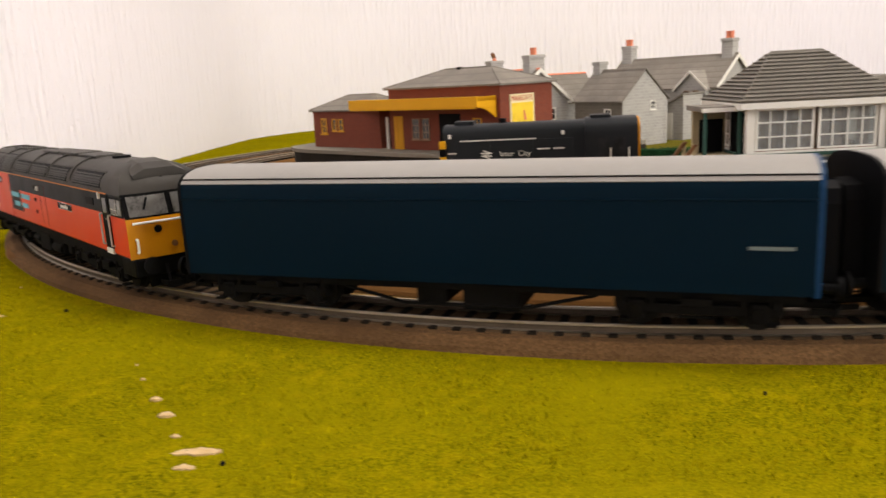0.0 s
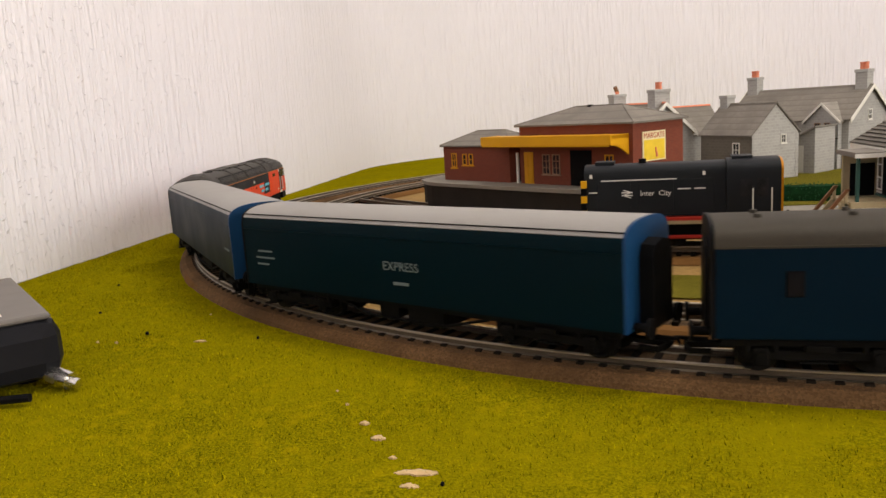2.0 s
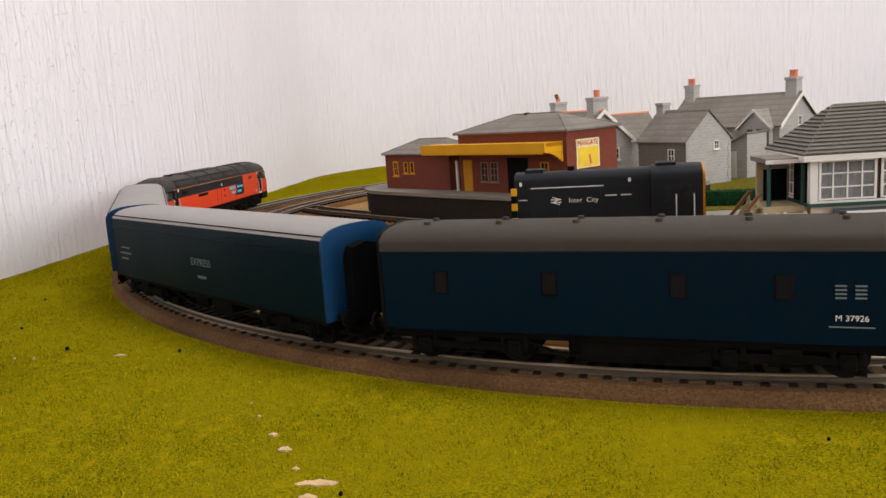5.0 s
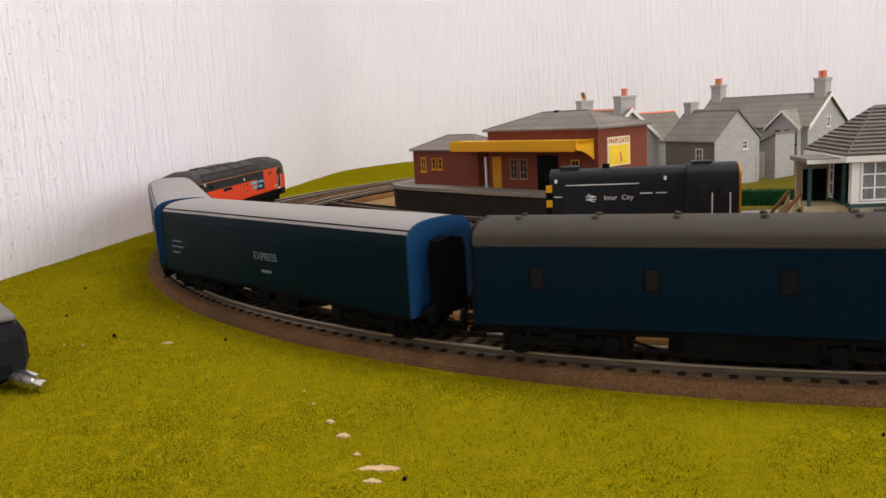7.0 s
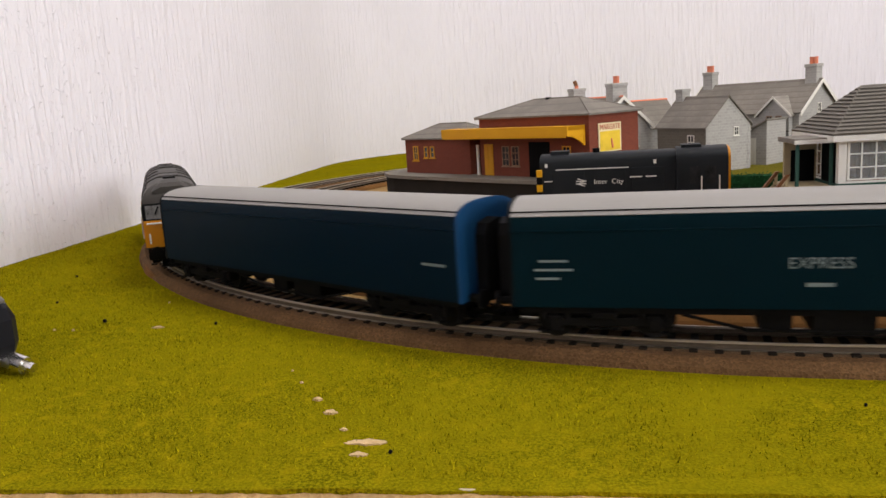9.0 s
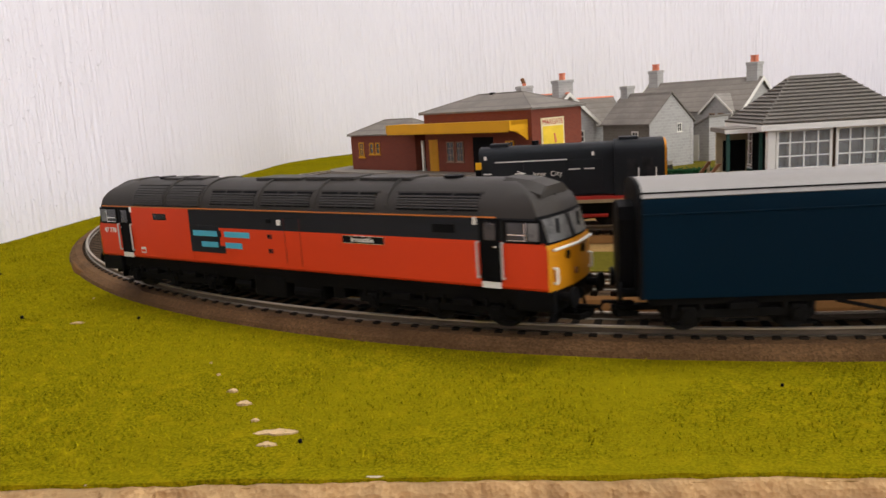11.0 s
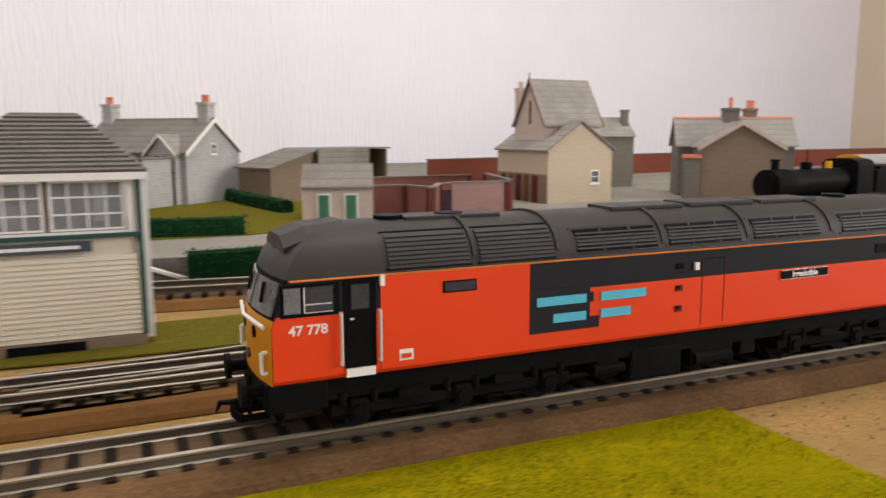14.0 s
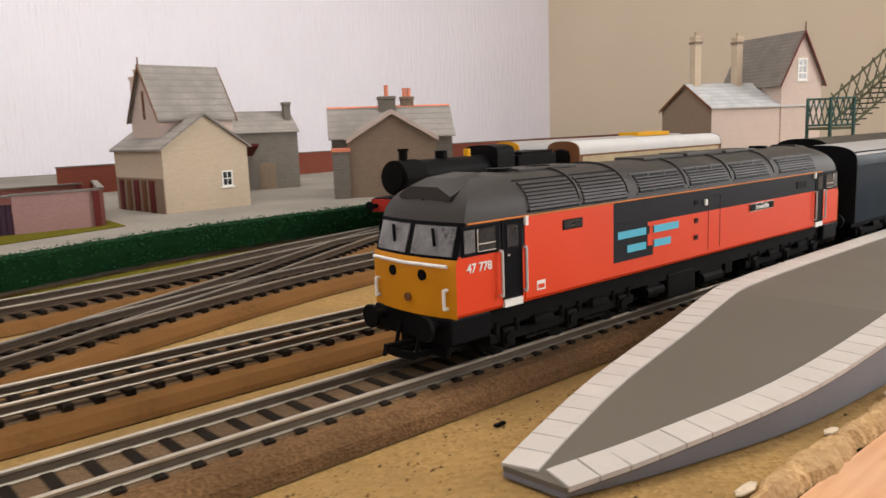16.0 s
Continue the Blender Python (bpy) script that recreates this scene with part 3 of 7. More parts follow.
def track(line, label, singles=None, bed=0.019, bed_mat="bed", bed_z=0.0042, sink=0.0001, head="oldrail", lip=0.003):
    """Roadbed, sleepers and two rails along a line; sleepers inside the box singles are pieces of their own."""
    t = thing("railway_track", label, "track", "tracks of the layout")
    wob = [0.0004 * noise.noise(Vector((i * 0.11, bed * 90, 0))) for i in range(len(line))]
    normals = side_of(line)
    bm = bmesh.new()
    loft(bm, [[(p.x + n.x * a, p.y + n.y * a, z) for a, z in ((-bed - lip + w, 0.0004), (-bed - lip * 0.7 + w, bed_z - 0.0024), (-bed + 0.001 + w, bed_z), (bed - 0.001 + w, bed_z), (bed + lip * 0.7 + w, bed_z - 0.0024), (bed + lip + w, 0.0004))] for p, n, w in zip(line, normals, wob)])
    part("roadbed", bm, bed_mat, t)
    for off in (-0.0084, 0.0084):
        bm = bmesh.new()
        ribbon(bm, line, [(off + a, z) for a, z in ((-0.001, 0.0059), (0.001, 0.0059), (0.001, 0.0063), (0.0003, 0.0066), (0.0003, 0.0079), (0.0006, 0.0082), (0.0006, 0.0089), (0.0004, RAIL_Z), (-0.0004, RAIL_Z), (-0.0006, 0.0089), (-0.0006, 0.0082), (-0.0003, 0.0079), (-0.0003, 0.0066), (-0.001, 0.0063))])
        rl = part("rail", bm, "cleanrail" if head == "rail" else "railside", t, "grimy brown rail with a bright worn top")
        bm = bmesh.new()
        ribbon(bm, line, [(off + a, z) for a, z in ((-0.00062, 0.0084), (0.00062, 0.0084), (0.00062, 0.0089), (0.00042, RAIL_Z + 0.0001), (-0.00042, RAIL_Z + 0.0001), (-0.00062, 0.0089))])
        part("rail_head", bm, head, rl, "worn nickel running surface")
        if head == "rail":
            for s in (-1, 1):
                bm = bmesh.new()
                ribbon(bm, line, [(off + s * a, z) for a, z in ((0.00055, 0.0062), (0.00105, 0.0061), (0.00115, 0.0064), (0.00055, 0.0068))])
                part("rail_foot", bm, "oldrail", rl, "bright outer edge of the rail foot")
    bm = bmesh.new()
    ribbon(bm, line, [(-0.0112, bed_z - 0.0002), (-0.0102, bed_z + 0.0004), (0.0102, bed_z + 0.0004), (0.0112, bed_z - 0.0002)])
    part("ballast", bm, "grime", t, "dark dirty ballast between the rails")
    rest, singles_made = bmesh.new(), 0
    for p, d in spaced(line, 0.0079):
        m = Matrix.Translation((p.x, p.y, bed_z - sink)) @ Matrix.Rotation(math.atan2(d.y, d.x), 4, "Z")
        if singles and singles[0] < p.x < singles[1] and p.y < singles[2] and singles_made < 290:
            ob = new("sleeper", SLEEPER)
            ob.parent, ob.matrix_local = t, m
            singles_made += 1
        else:
            box(rest, -0.0014, -0.0116, 0.0, 0.0014, 0.0116, 0.0019, turn=m)
    if rest.verts:
        tagged(part("sleepers", rest, "sleeper", t), kind="stuff")
    else:
        rest.free()
    return t


def loop_line(radius, east):
    n = int(math.pi * radius / 0.006)
    line = [Vector((x, LOOP_Y - radius)) for x in np.arange(east, LOOP_X, -0.012)]
    line += [main_line(math.pi * radius * i / n, radius)[0] for i in range(n + 1)]
    line += [Vector((x, LOOP_Y + radius)) for x in np.arange(LOOP_X + 0.012, 0.42, 0.012)]
    return line


INNER_R = LOOP_R - 0.0600
SID_C = [(-0.165, 0.42), (-0.075, 0.325), (0.0, 0.265), (0.06, 0.240), (0.15, 0.222), (0.25, 0.210), (0.335, 0.199), (0.417, 0.196), (0.50, 0.211), (0.58, 0.235), (0.66, 0.256), (0.75, 0.272), (0.90, 0.288), (1.30, 0.298)]
SID_A = [(-0.185, 0.56), (-0.15, 0.52), (-0.08, 0.455), (-0.01, 0.395), (0.07, 0.335)]
SID_T = [(0.20, 0.0730), (0.26, 0.0775), (0.32, 0.0890), (0.40, 0.114), (0.46, 0.142), (0.52, 0.172), (0.58, 0.207), (0.64, 0.240), (0.70, 0.262)]
SID_U = [(0.44, 0.132), (0.54, 0.161), (0.65, 0.176), (0.80, 0.185), (1.3, 0.187)]
SID_V = [(0.80, 0.372), (1.0, 0.376), (1.6, 0.38)]


# ---- ground cover ----
def sheet(name, pts, z, material, label, category, kind="structure", thick=0.0006, cell=0.02, rough=0.0):
    bm = bmesh.new()
    prism(bm, pts, z - thick, z, "z")
    return tagged(part(name, bm, material), label, category, kind=kind)


def outer_edge(p, n):
    """From a point of the loop outwards to the wall or the front of the board."""
    best = 2.0
    if n.x < -1e-6:
        best = min(best, (ROOM_W + 0.001 - p.x) / n.x)
    if n.y < -1e-6:
        best = min(best, (front(p.x + n.x * 0.07) + 0.0008 - p.y) / n.y)
    if n.y > 1e-6:
        best = min(best, (ROOM_N - 0.002 - p.y) / n.y)
    return best


bm = bmesh.new()
rings = []
stations = [(Vector((x, LOOP_Y - LOOP_R)), Vector((0, -1))) for x in np.arange(0.385, LOOP_X, -0.01)]
arc = 230
for i in range(arc + 1):
    p, d = main_line(math.pi * LOOP_R * i / arc)
    stations.append((p, Vector((-d.y, d.x))))
stations += [(Vector((x, LOOP_Y + LOOP_R)), Vector((0, 1))) for x in np.arange(LOOP_X + 0.02, 0.5, 0.02)]
for i, (p, n) in enumerate(stations):
    far = outer_edge(p, n)
    row = []
    for j in range(15):
        d = 0.016 + (far - 0.016) * j / 14
        q = p + n * d
        if j == 14:
            q = q + n * 0.0012 * noise.noise(Vector((i * 0.35, 3.1, 0)))
            q.x = max(q.x, ROOM_W + 0.0005)
        row.append((q.x, q.y, 0.0016 + min(1.0, j / 3) * (0.0006 * noise.noise(Vector((q.x * 30, q.y * 30, 0))) + 0.0004 * noise.noise(Vector((q.x * 110, q.y * 110, 5))))))
    row.append((row[-1][0], row[-1][1], -0.0005))
    rings.append(row)
loft(bm, rings, closed=False, caps=False)
tagged(part("grass", bm, "grass", smooth=True), "bright yellow-green static grass mat", "grass", kind="structure")

# short fibres standing on the grass mat
rng = np.random.default_rng(5)
n = 230000
px, py = rng.uniform(ROOM_W + 0.004, 0.385, n), rng.uniform(FRONT + 0.006, 0.46, n)
r = np.hypot(px - LOOP_X, py - LOOP_Y)
ok = np.where(px > LOOP_X, py < LOOP_Y - LOOP_R - 0.021, r > LOOP_R + 0.021)
px, py = px[ok], py[ok]
n = len(px)
az, ln, wd = rng.uniform(0, 6.283, n), rng.uniform(0.0003, 0.0013, n), rng.uniform(0.00014, 0.00030, n)
lx, ly = rng.normal(0, 0.0006, n), rng.normal(0, 0.0006, n)
co = np.zeros((n, 3, 3))
co[:, 0] = np.stack([px - np.cos(az) * wd, py - np.sin(az) * wd, np.full(n, 0.0012)], 1)
co[:, 1] = np.stack([px + np.cos(az) * wd, py + np.sin(az) * wd, np.full(n, 0.0012)], 1)
co[:, 2] = np.stack([px + lx, py + ly, 0.0017 + ln], 1)
me = bpy.data.meshes.new("grass_fibre")
me.from_pydata(co.reshape(-1, 3).tolist(), [], np.arange(3 * n).reshape(-1, 3).tolist())
me.materials.append(M["fibre"])
tagged(new("grass_fibre", me), "fine yellow-green fibres of the grass mat", "grass", kind="stuff")

# corner of the grass at the end of the green field
HEDGE = [(0.238, 0.242), (0.30, 0.239), (0.352, 0.239), (0.437, 0.258), (0.535, 0.288), (0.64, 0.300), (0.74, 0.310)]
YARD_Z = 0.0155
yard = [(0.13, 0.285), *[(x, y + 0.008) for x, y in HEDGE], (0.79, 0.40), (1.3, 0.42), (2.24, 0.42), (2.24, 1.39), (0.62, 1.39), (0.45, 0.90), (0.14, 0.90), (0.05, 0.66), (0.17, 0.42)]
bm = bmesh.new()
prism(bm, yard, 0.0, YARD_Z, "z")
tagged(part("yard", bm, "road"), "pale grey card yard under the houses", "yard", kind="structure")
sheet("lawn", [(0.13, 0.325), (0.31, 0.322), (0.39, 0.352), (0.46, 0.343), (0.54, 0.372), (0.56, 0.60), (0.62, 1.38), (0.46, 0.89), (0.15, 0.89), (0.06, 0.66), (0.175, 0.42)], YARD_Z + 0.0007, "grass2", "dull green lawn round the cottages", "lawn")
line = curve_through([(-0.19, 0.40), (-0.13, 0.30), (-0.04, 0.215), (0.06, 0.165), (0.20, 0.143), (0.34, 0.146), (0.40, 0.165)])
nn = side_of(line)
w = [0.024 * min(1, 8 * i / len(line), 8 * (len(line) - i) / len(line)) for i in range(len(line))]
sheet("green_strip", [(p.x + n.x * a, p.y + n.y * a) for p, n, a in zip(line, nn, w)] + [(p.x - n.x * a, p.y - n.y * a) for p, n, a in list(zip(line, nn, w))[::-1]], 0.0012, "grass2", "dull green strip of grass between the tracks", "grass")
line = curve_through([(0.22, 0.226), (0.34, 0.224), (0.43, 0.237), (0.53, 0.268), (0.66, 0.284), (0.74, 0.296)])
nn = side_of(line)
sheet("green_verge", [(p.x + n.x * 0.011, p.y + n.y * 0.011) for p, n in zip(line, nn)] + [(p.x - n.x * 0.011, p.y - n.y * 0.011) for p, n in list(zip(line, nn))[::-1]], 0.0014, "grass2", "thin green verge below the hedge", "grass")

# bare patches and specks on the grass
rng = random.Random(8)
for x, y, w, d in [(-0.0100, -0.0472, 0.0072, 0.0016), (-0.026, -0.0258, 0.0022, 0.0015), (-0.0105, -0.0545, 0.0028, 0.0012), (-0.132, 0.073, 0.0030, 0.0008), (-0.033, -0.0150, 0.0016, 0.0009), (-0.0185, -0.0385, 0.0012, 0.0006),
                   (-0.183, 0.074, 0.0006, 0.0005), (-0.173, 0.073, 0.0007, 0.0005), (-0.149, 0.118, 0.0006, 0.0004), (-0.104, 0.104, 0.0005, 0.0004), (-0.05, 0.012, 0.0006, 0.0004), (-0.043, 0.0, 0.0008, 0.0005)]:
    bm = bmesh.new()
    rim = [(x + w * math.cos(a) * (0.55 + 0.45 * abs(math.cos(a))) * rng.uniform(0.7, 1.2), y + d * math.sin(a) * rng.uniform(0.6, 1.25)) for a in np.linspace(0, 6.283, 26)[:-1]]
    prism(bm, rim, 0.0008, 0.00235, "z")
    for v in bm.verts:
        if v.co.z > 0.002:
            v.co.z -= 0.0004 * abs(v.co.x - x) / w
    tagged(part("bare_patch", bm, "bare"), "bare torn patch where grass has come off", "bare patch", "bare patches", kind="structure")
for x, y, r in [(-0.165, 0.0855, 0.0009), (-0.106, 0.076, 0.0007), (-0.245, 0.19, 0.0009), (0.155, -0.041, 0.0006), (0.127, -0.026, 0.0005), (-0.215, 0.125, 0.0007), (-0.002, -0.0535, 0.0006)]:
    bm = bmesh.new()
    bmesh.ops.create_icosphere(bm, subdivisions=2, radius=r, matrix=pose(x, y, 0.0022))
    for v in bm.verts:
        v.co += Vector((0, 0, 0.3 * r * noise.noise(v.co * 900)))
    tagged(part("dark_speck", bm, "black"), "small dark crumb lying on the grass", "crumb", "crumbs")

# end of an underlay strip bulging out beside the bend
bm = bmesh.new()
rows = []
for i in range(9):
    a = math.radians(212 + 1.0 * i)
    w = 0.007 * math.sin(math.pi * (i + 0.6) / 9.4) ** 0.5
    rows.append([(LOOP_X + (LOOP_R + 0.014 + d * w) * math.cos(a), LOOP_Y + (LOOP_R + 0.014 + d * w) * math.sin(a), z) for d, z in ((0, 0.0005), (0, 0.0046), (0.75, 0.0042), (1.0, 0.0005))])
loft(bm, rows)
tagged(part("underlay_lump", bm, "foam", smooth=True), "brown foam underlay bulging out beside the track", "underlay", kind="structure")

# loose grit on the bare board beside the track
rng = np.random.default_rng(11)
n = 1500
gx = rng.uniform(0.385, 0.80, n)
gy = -0.0135 - np.abs(rng.normal(0, 0.022, n))
keep = (gy > -0.076)
gx, gy = gx[keep], gy[keep]
n = len(gx)
size = rng.uniform(0.00012, 0.00042, n) * rng.choice([1, 1, 1, 1.7], n)
az = rng.uniform(0, 6.283, n)
co = np.zeros((n, 4, 3))
for c in range(3):
    co[:, c] = np.stack([gx + size * np.cos(az + 2.094 * c), gy + size * np.sin(az + 2.094 * c), np.full(n, -0.0001)], 1)
co[:, 3] = np.stack([gx, gy, size * 0.9], 1)
base = 4 * np.arange(n)[:, None]
tri = np.concatenate([base + np.array(f) for f in ((0, 1, 3), (1, 2, 3), (2, 0, 3))])
me = bpy.data.meshes.new("loose_grit")
me.from_pydata(co.reshape(-1, 3).tolist(), [], tri.tolist())
me.materials.append(M["grit"])
tagged(new("loose_grit", me), "loose brown ballast grit on the bare board", "grit", kind="stuff")

# ---- train ----
M["pane_dark"] = plain("unlit_glazing", (0.006, 0.006, 0.007), 0.2, vary=0.2, bump=0, gloss=0.1)



def vehicle_ring(x, hw, z0, z1, z2, n=9, crown=0.5):
    """One cross-section: sides up to z1, then a rounded roof to z2."""
    pts = [(x, -hw, z0), (x, -hw, (z0 + z1) / 2), (x, -hw, z1)]
    for i in range(1, 2 * n):
        a = math.pi - math.pi * i / (2 * n)
        c, s = math.cos(a), math.sin(a)
        pts.append((x, hw * math.copysign(abs(c) ** 0.75, c), z1 + (z2 - z1) * abs(s) ** crown))
    pts += [(x, hw, z1), (x, hw, (z0 + z1) / 2), (x, hw, z0)]
    return pts


def wheelset(parent, x, r=0.0065, gauge=0.0083):
    bm = bmesh.new()
    for s in (-1, 1):
        tube(bm, (x, s * (gauge - 0.0012), r), (x, s * (gauge + 0.0012), r), r, n=20)
        tube(bm, (x, s * (gauge - 0.0022), r), (x, s * (gauge - 0.0012), r), r + 0.0007, n=20)
    tube(bm, (x, -gauge, r), (x, gauge, r), 0.001, n=8)
    part("wheelset", bm, "steelw", parent, smooth=True)


def bogie(parent, x, wheels, half, r=0.0065):
    b = block("bogie", "frame", parent, (x - half, -0.0125, 0.0045, x + half, 0.0125, 0.0095), 0.0008)
    for s in (-1, 1):
        bm = bmesh.new()
        y = s * 0.0135
        box(bm, x - half, y - 0.0012, 0.0052, x + half, y + 0.0012, 0.0082, 0.0004)
        for w in wheels:
            box(bm, x + w - 0.0024, y - 0.002, 0.0034, x + w + 0.0024, y + 0.002, 0.0092, 0.0006)
        for w in wheels:
            tube(bm, (x + w, y - 0.0022, 0.0064), (x + w, y + s * 0.0026, 0.0064), 0.0017, n=10)
            for d in (-0.0040, 0.0040):
                tube(bm, (x + w + d, y + s * 0.0006, 0.0078), (x + w + d, y + s * 0.0006, 0.0112), 0.0011, n=8)
        for k in range(len(wheels) - 1):
            mid = (wheels[k] + wheels[k + 1]) / 2
            box(bm, x + mid - 0.0042, y - 0.0010, 0.0082, x + mid + 0.0042, y + s * 0.0020 + 0.0010, 0.0104, 0.0003)
            tube(bm, (x + mid - 0.0030, y + s * 0.0014, 0.0096), (x + mid + 0.0030, y + s * 0.0014, 0.0096), 0.0012, n=8)
            tube(bm, (x + mid - 0.0052, y, 0.0042), (x + mid + 0.0052, y, 0.0042), 0.0005, n=6)
        box(bm, x - half, y - 0.0006, 0.0030, x - half + 0.0034, y + s * 0.0022 + 0.0006, 0.0036)
        box(bm, x + half - 0.0034, y - 0.0006, 0.0030, x + half, y + s * 0.0022 + 0.0006, 0.0036)
        part("side_frame", bm, "frame", b)
    for w in wheels:
        wheelset(b, x + w, r)
    return b


def coupler(parent, x, s):
    """Tension-lock coupling: shank, wide curved bumper bar and a hook."""
    bm = bmesh.new()
    box(bm, min(x - s * 0.006, x + s * 0.0095), -0.0016, 0.0048, max(x - s * 0.006, x + s * 0.0095), 0.0016, 0.0066)
    bow = [(x + s * (0.0104 - 0.0016 * (y / 0.0065) ** 2), y) for y in np.linspace(-0.0065, 0.0065, 9)]
    loft(bm, [[(px, py, 0.0042), (px - s * 0.0010, py, 0.0042), (px - s * 0.0010, py, 0.0062), (px, py, 0.0062)] for px, py in bow])
    for y in (-0.0062, 0.0062):
        box(bm, min(x + s * 0.002, x + s * 0.0090), y - 0.0005, 0.0044, max(x + s * 0.002, x + s * 0.0090), y + 0.0005, 0.0060)
    prism(bm, [(x + s * 0.003, 0.0062), (x + s * 0.0125, 0.0074), (x + s * 0.0140, 0.0052), (x + s * 0.0132, 0.0082), (x + s * 0.003, 0.0078)], -0.0008, 0.0008, "y")
    part("coupling", bm, "frame", parent, "black hooked coupling with a bumper bar")


def buffers(parent, x, s, mat="black"):
    for y in (-0.0115, 0.0115):
        bm = bmesh.new()
        tube(bm, (x, y, 0.0135), (x + s * 0.006, y, 0.0135), 0.0015, n=12)
        tube(bm, (x + s * 0.006, y, 0.0135), (x + s * 0.0072, y, 0.0135), 0.0034, n=18)
        part("buffer", bm, mat, parent, smooth=True)


def coach(name, label, length, side, roof, end, windows=(), vents=0, eave=0.0372, cut=0.0, corridor=True, group="parcels vans of the train"):
    v = thing(name, label, "railway van", group)
    h, hw = length / 2, 0.0174
    bm = bmesh.new()
    if cut:
        loft(bm, [vehicle_ring(x, hw, 0.0125, eave, 0.0480, crown=0.62) for x in (-h, 0, h)])
    else:
        box(bm, -h, -hw, 0.0125, h, hw, eave, 0.0004)
    part("body", bm, side, v, smooth=bool(cut))
    bm = bmesh.new()
    if cut:
        top = [(y * 1.01, z + 0.0003) for _, y, z in vehicle_ring(0, hw, 0.0125, eave, 0.0480, crown=0.62) if z > cut]
        loft(bm, [[(x, y, z) for y, z in top] + [(x, 0.8 * top[-1][0], cut - 0.001), (x, 0.8 * top[0][0], cut - 0.001)] for x in (-h - 0.0002, 0, h + 0.0002)])
    else:
        loft(bm, [vehicle_ring(x, hw + 0.0002, eave - 0.0004, eave + 0.0004, 0.0482, crown=0.62) for x in (-h - 0.0002, -h + 0.0015, 0, h - 0.0015, h + 0.0002)])
    part("roof", bm, roof, v, smooth=True)
    bm = bmesh.new()
    for s in (-1, 1):
        y = s * (hw + 0.0001)
        tube(bm, (-h, y, eave + 0.0002), (h, y, eave + 0.0002), 0.0003, n=6)
    part("gutter", bm, side if cut else roof, v)
    if cut:
        for s in (-1, 1):
            y, z = min(((p[1], p[2]) for p in vehicle_ring(0, hw, 0.0125, eave, 0.0480, crown=0.62) if p[1] * s > 0), key=lambda q: abs(q[1] - 0.0450))
            rods("rain_strip", "frame", v, [((-h, y * 1.012, z + 0.0004), (h, y * 1.012, z + 0.0004), 0.00028)], "thin dark rain strip along the roof", n=6)
    for s in (-1, 1):
        bm = bmesh.new()
        outline = [(p[1] * 1.008, p[2]) for p in vehicle_ring(0, hw, 0.0123, eave + 0.0004, 0.0484, crown=0.62)]
        prism(bm, outline, s * h, s * (h + 0.0012), "x")
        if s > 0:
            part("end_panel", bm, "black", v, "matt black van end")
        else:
            # the parcels vans pass the lightened, as-if-lit blue for this end
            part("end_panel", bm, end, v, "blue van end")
        bm = bmesh.new()
        prism(bm, [(-0.0078, 0.012), (0.0078, 0.012), (0.0078, 0.036), (0.0062, 0.040), (0, 0.0415), (-0.0062, 0.040), (-0.0078, 0.036)], s * (h + 0.001), s * (h + (0.0062 if corridor else 0.0022)), "x")
        part("gangway", bm, "black", v, "black corridor connection")
        buffers(v, s * h, s)
        coupler(v, s * (h - 0.002), s)
    blocks("underframe", "frame", v, [(-h + 0.002, -0.015, 0.0098, h - 0.002, 0.015, 0.0126), (-0.018, -0.0135, 0.003, 0.0, 0.0135, 0.010), (0.006, -0.0125, 0.0045, 0.016, 0.0125, 0.010)])
    for s in (-1, 1):
        bm = bmesh.new()
        for a, b in (((-h * 0.42, 0.0096), (-h * 0.20, 0.0045)), ((-h * 0.20, 0.0045), (h * 0.20, 0.0045)), ((h * 0.20, 0.0045), (h * 0.42, 0.0096))):
            tube(bm, (a[0], s * 0.0138, a[1]), (b[0], s * 0.0138, b[1]), 0.0006, n=6)
        part("truss_rod", bm, "frame", v)
    piv = h - 0.030
    for s in (-1, 1):
        bogie(v, s * piv, (-0.0165, 0.0165), 0.0215)
    for x, s in [(x, s) for x in windows for s in (-1, 1)]:
        w = block("window", "black", v, (x - 0.0026, s * hw - 0.0002, 0.0258, x + 0.0026, s * hw + 0.0003, 0.0338), 0.0002)
        block("pane", "pane_dark", w, (x - 0.0020, s * hw - 0.0001, 0.0264, x + 0.0020, s * hw + 0.00045, 0.0332))
    for k in range(vents):
        x = -h + length * (k + 0.5) / vents
        for y in (-0.0045, 0.0045):
            bm = bmesh.new()
            tube(bm, (x, y, 0.0472), (x, y, 0.0492), 0.0014, 0.0011, n=10)
            part("roof_vent", bm, roof, v)
    return v


def mark_bars(parent, rows, y, material="white"):
    """Plain bars for writing too small to read, on the side at y."""
    s = 1 if y > 0 else -1
    for x, z, w, hgt in rows:
        block("lettering_bar", material, parent, (x - w / 2, min(y, y + s * 0.00015), z - hgt / 2, x + w / 2, max(y, y + s * 0.00015), z + hgt / 2))


def side_text(x, z, y):
    """Upright on the side that faces +y, reading from the front (+x) backwards."""
    return Matrix.Translation((x, y, z)) @ Matrix.Rotation(math.pi, 4, "Z") @ Matrix.Rotation(math.pi / 2, 4, "X")


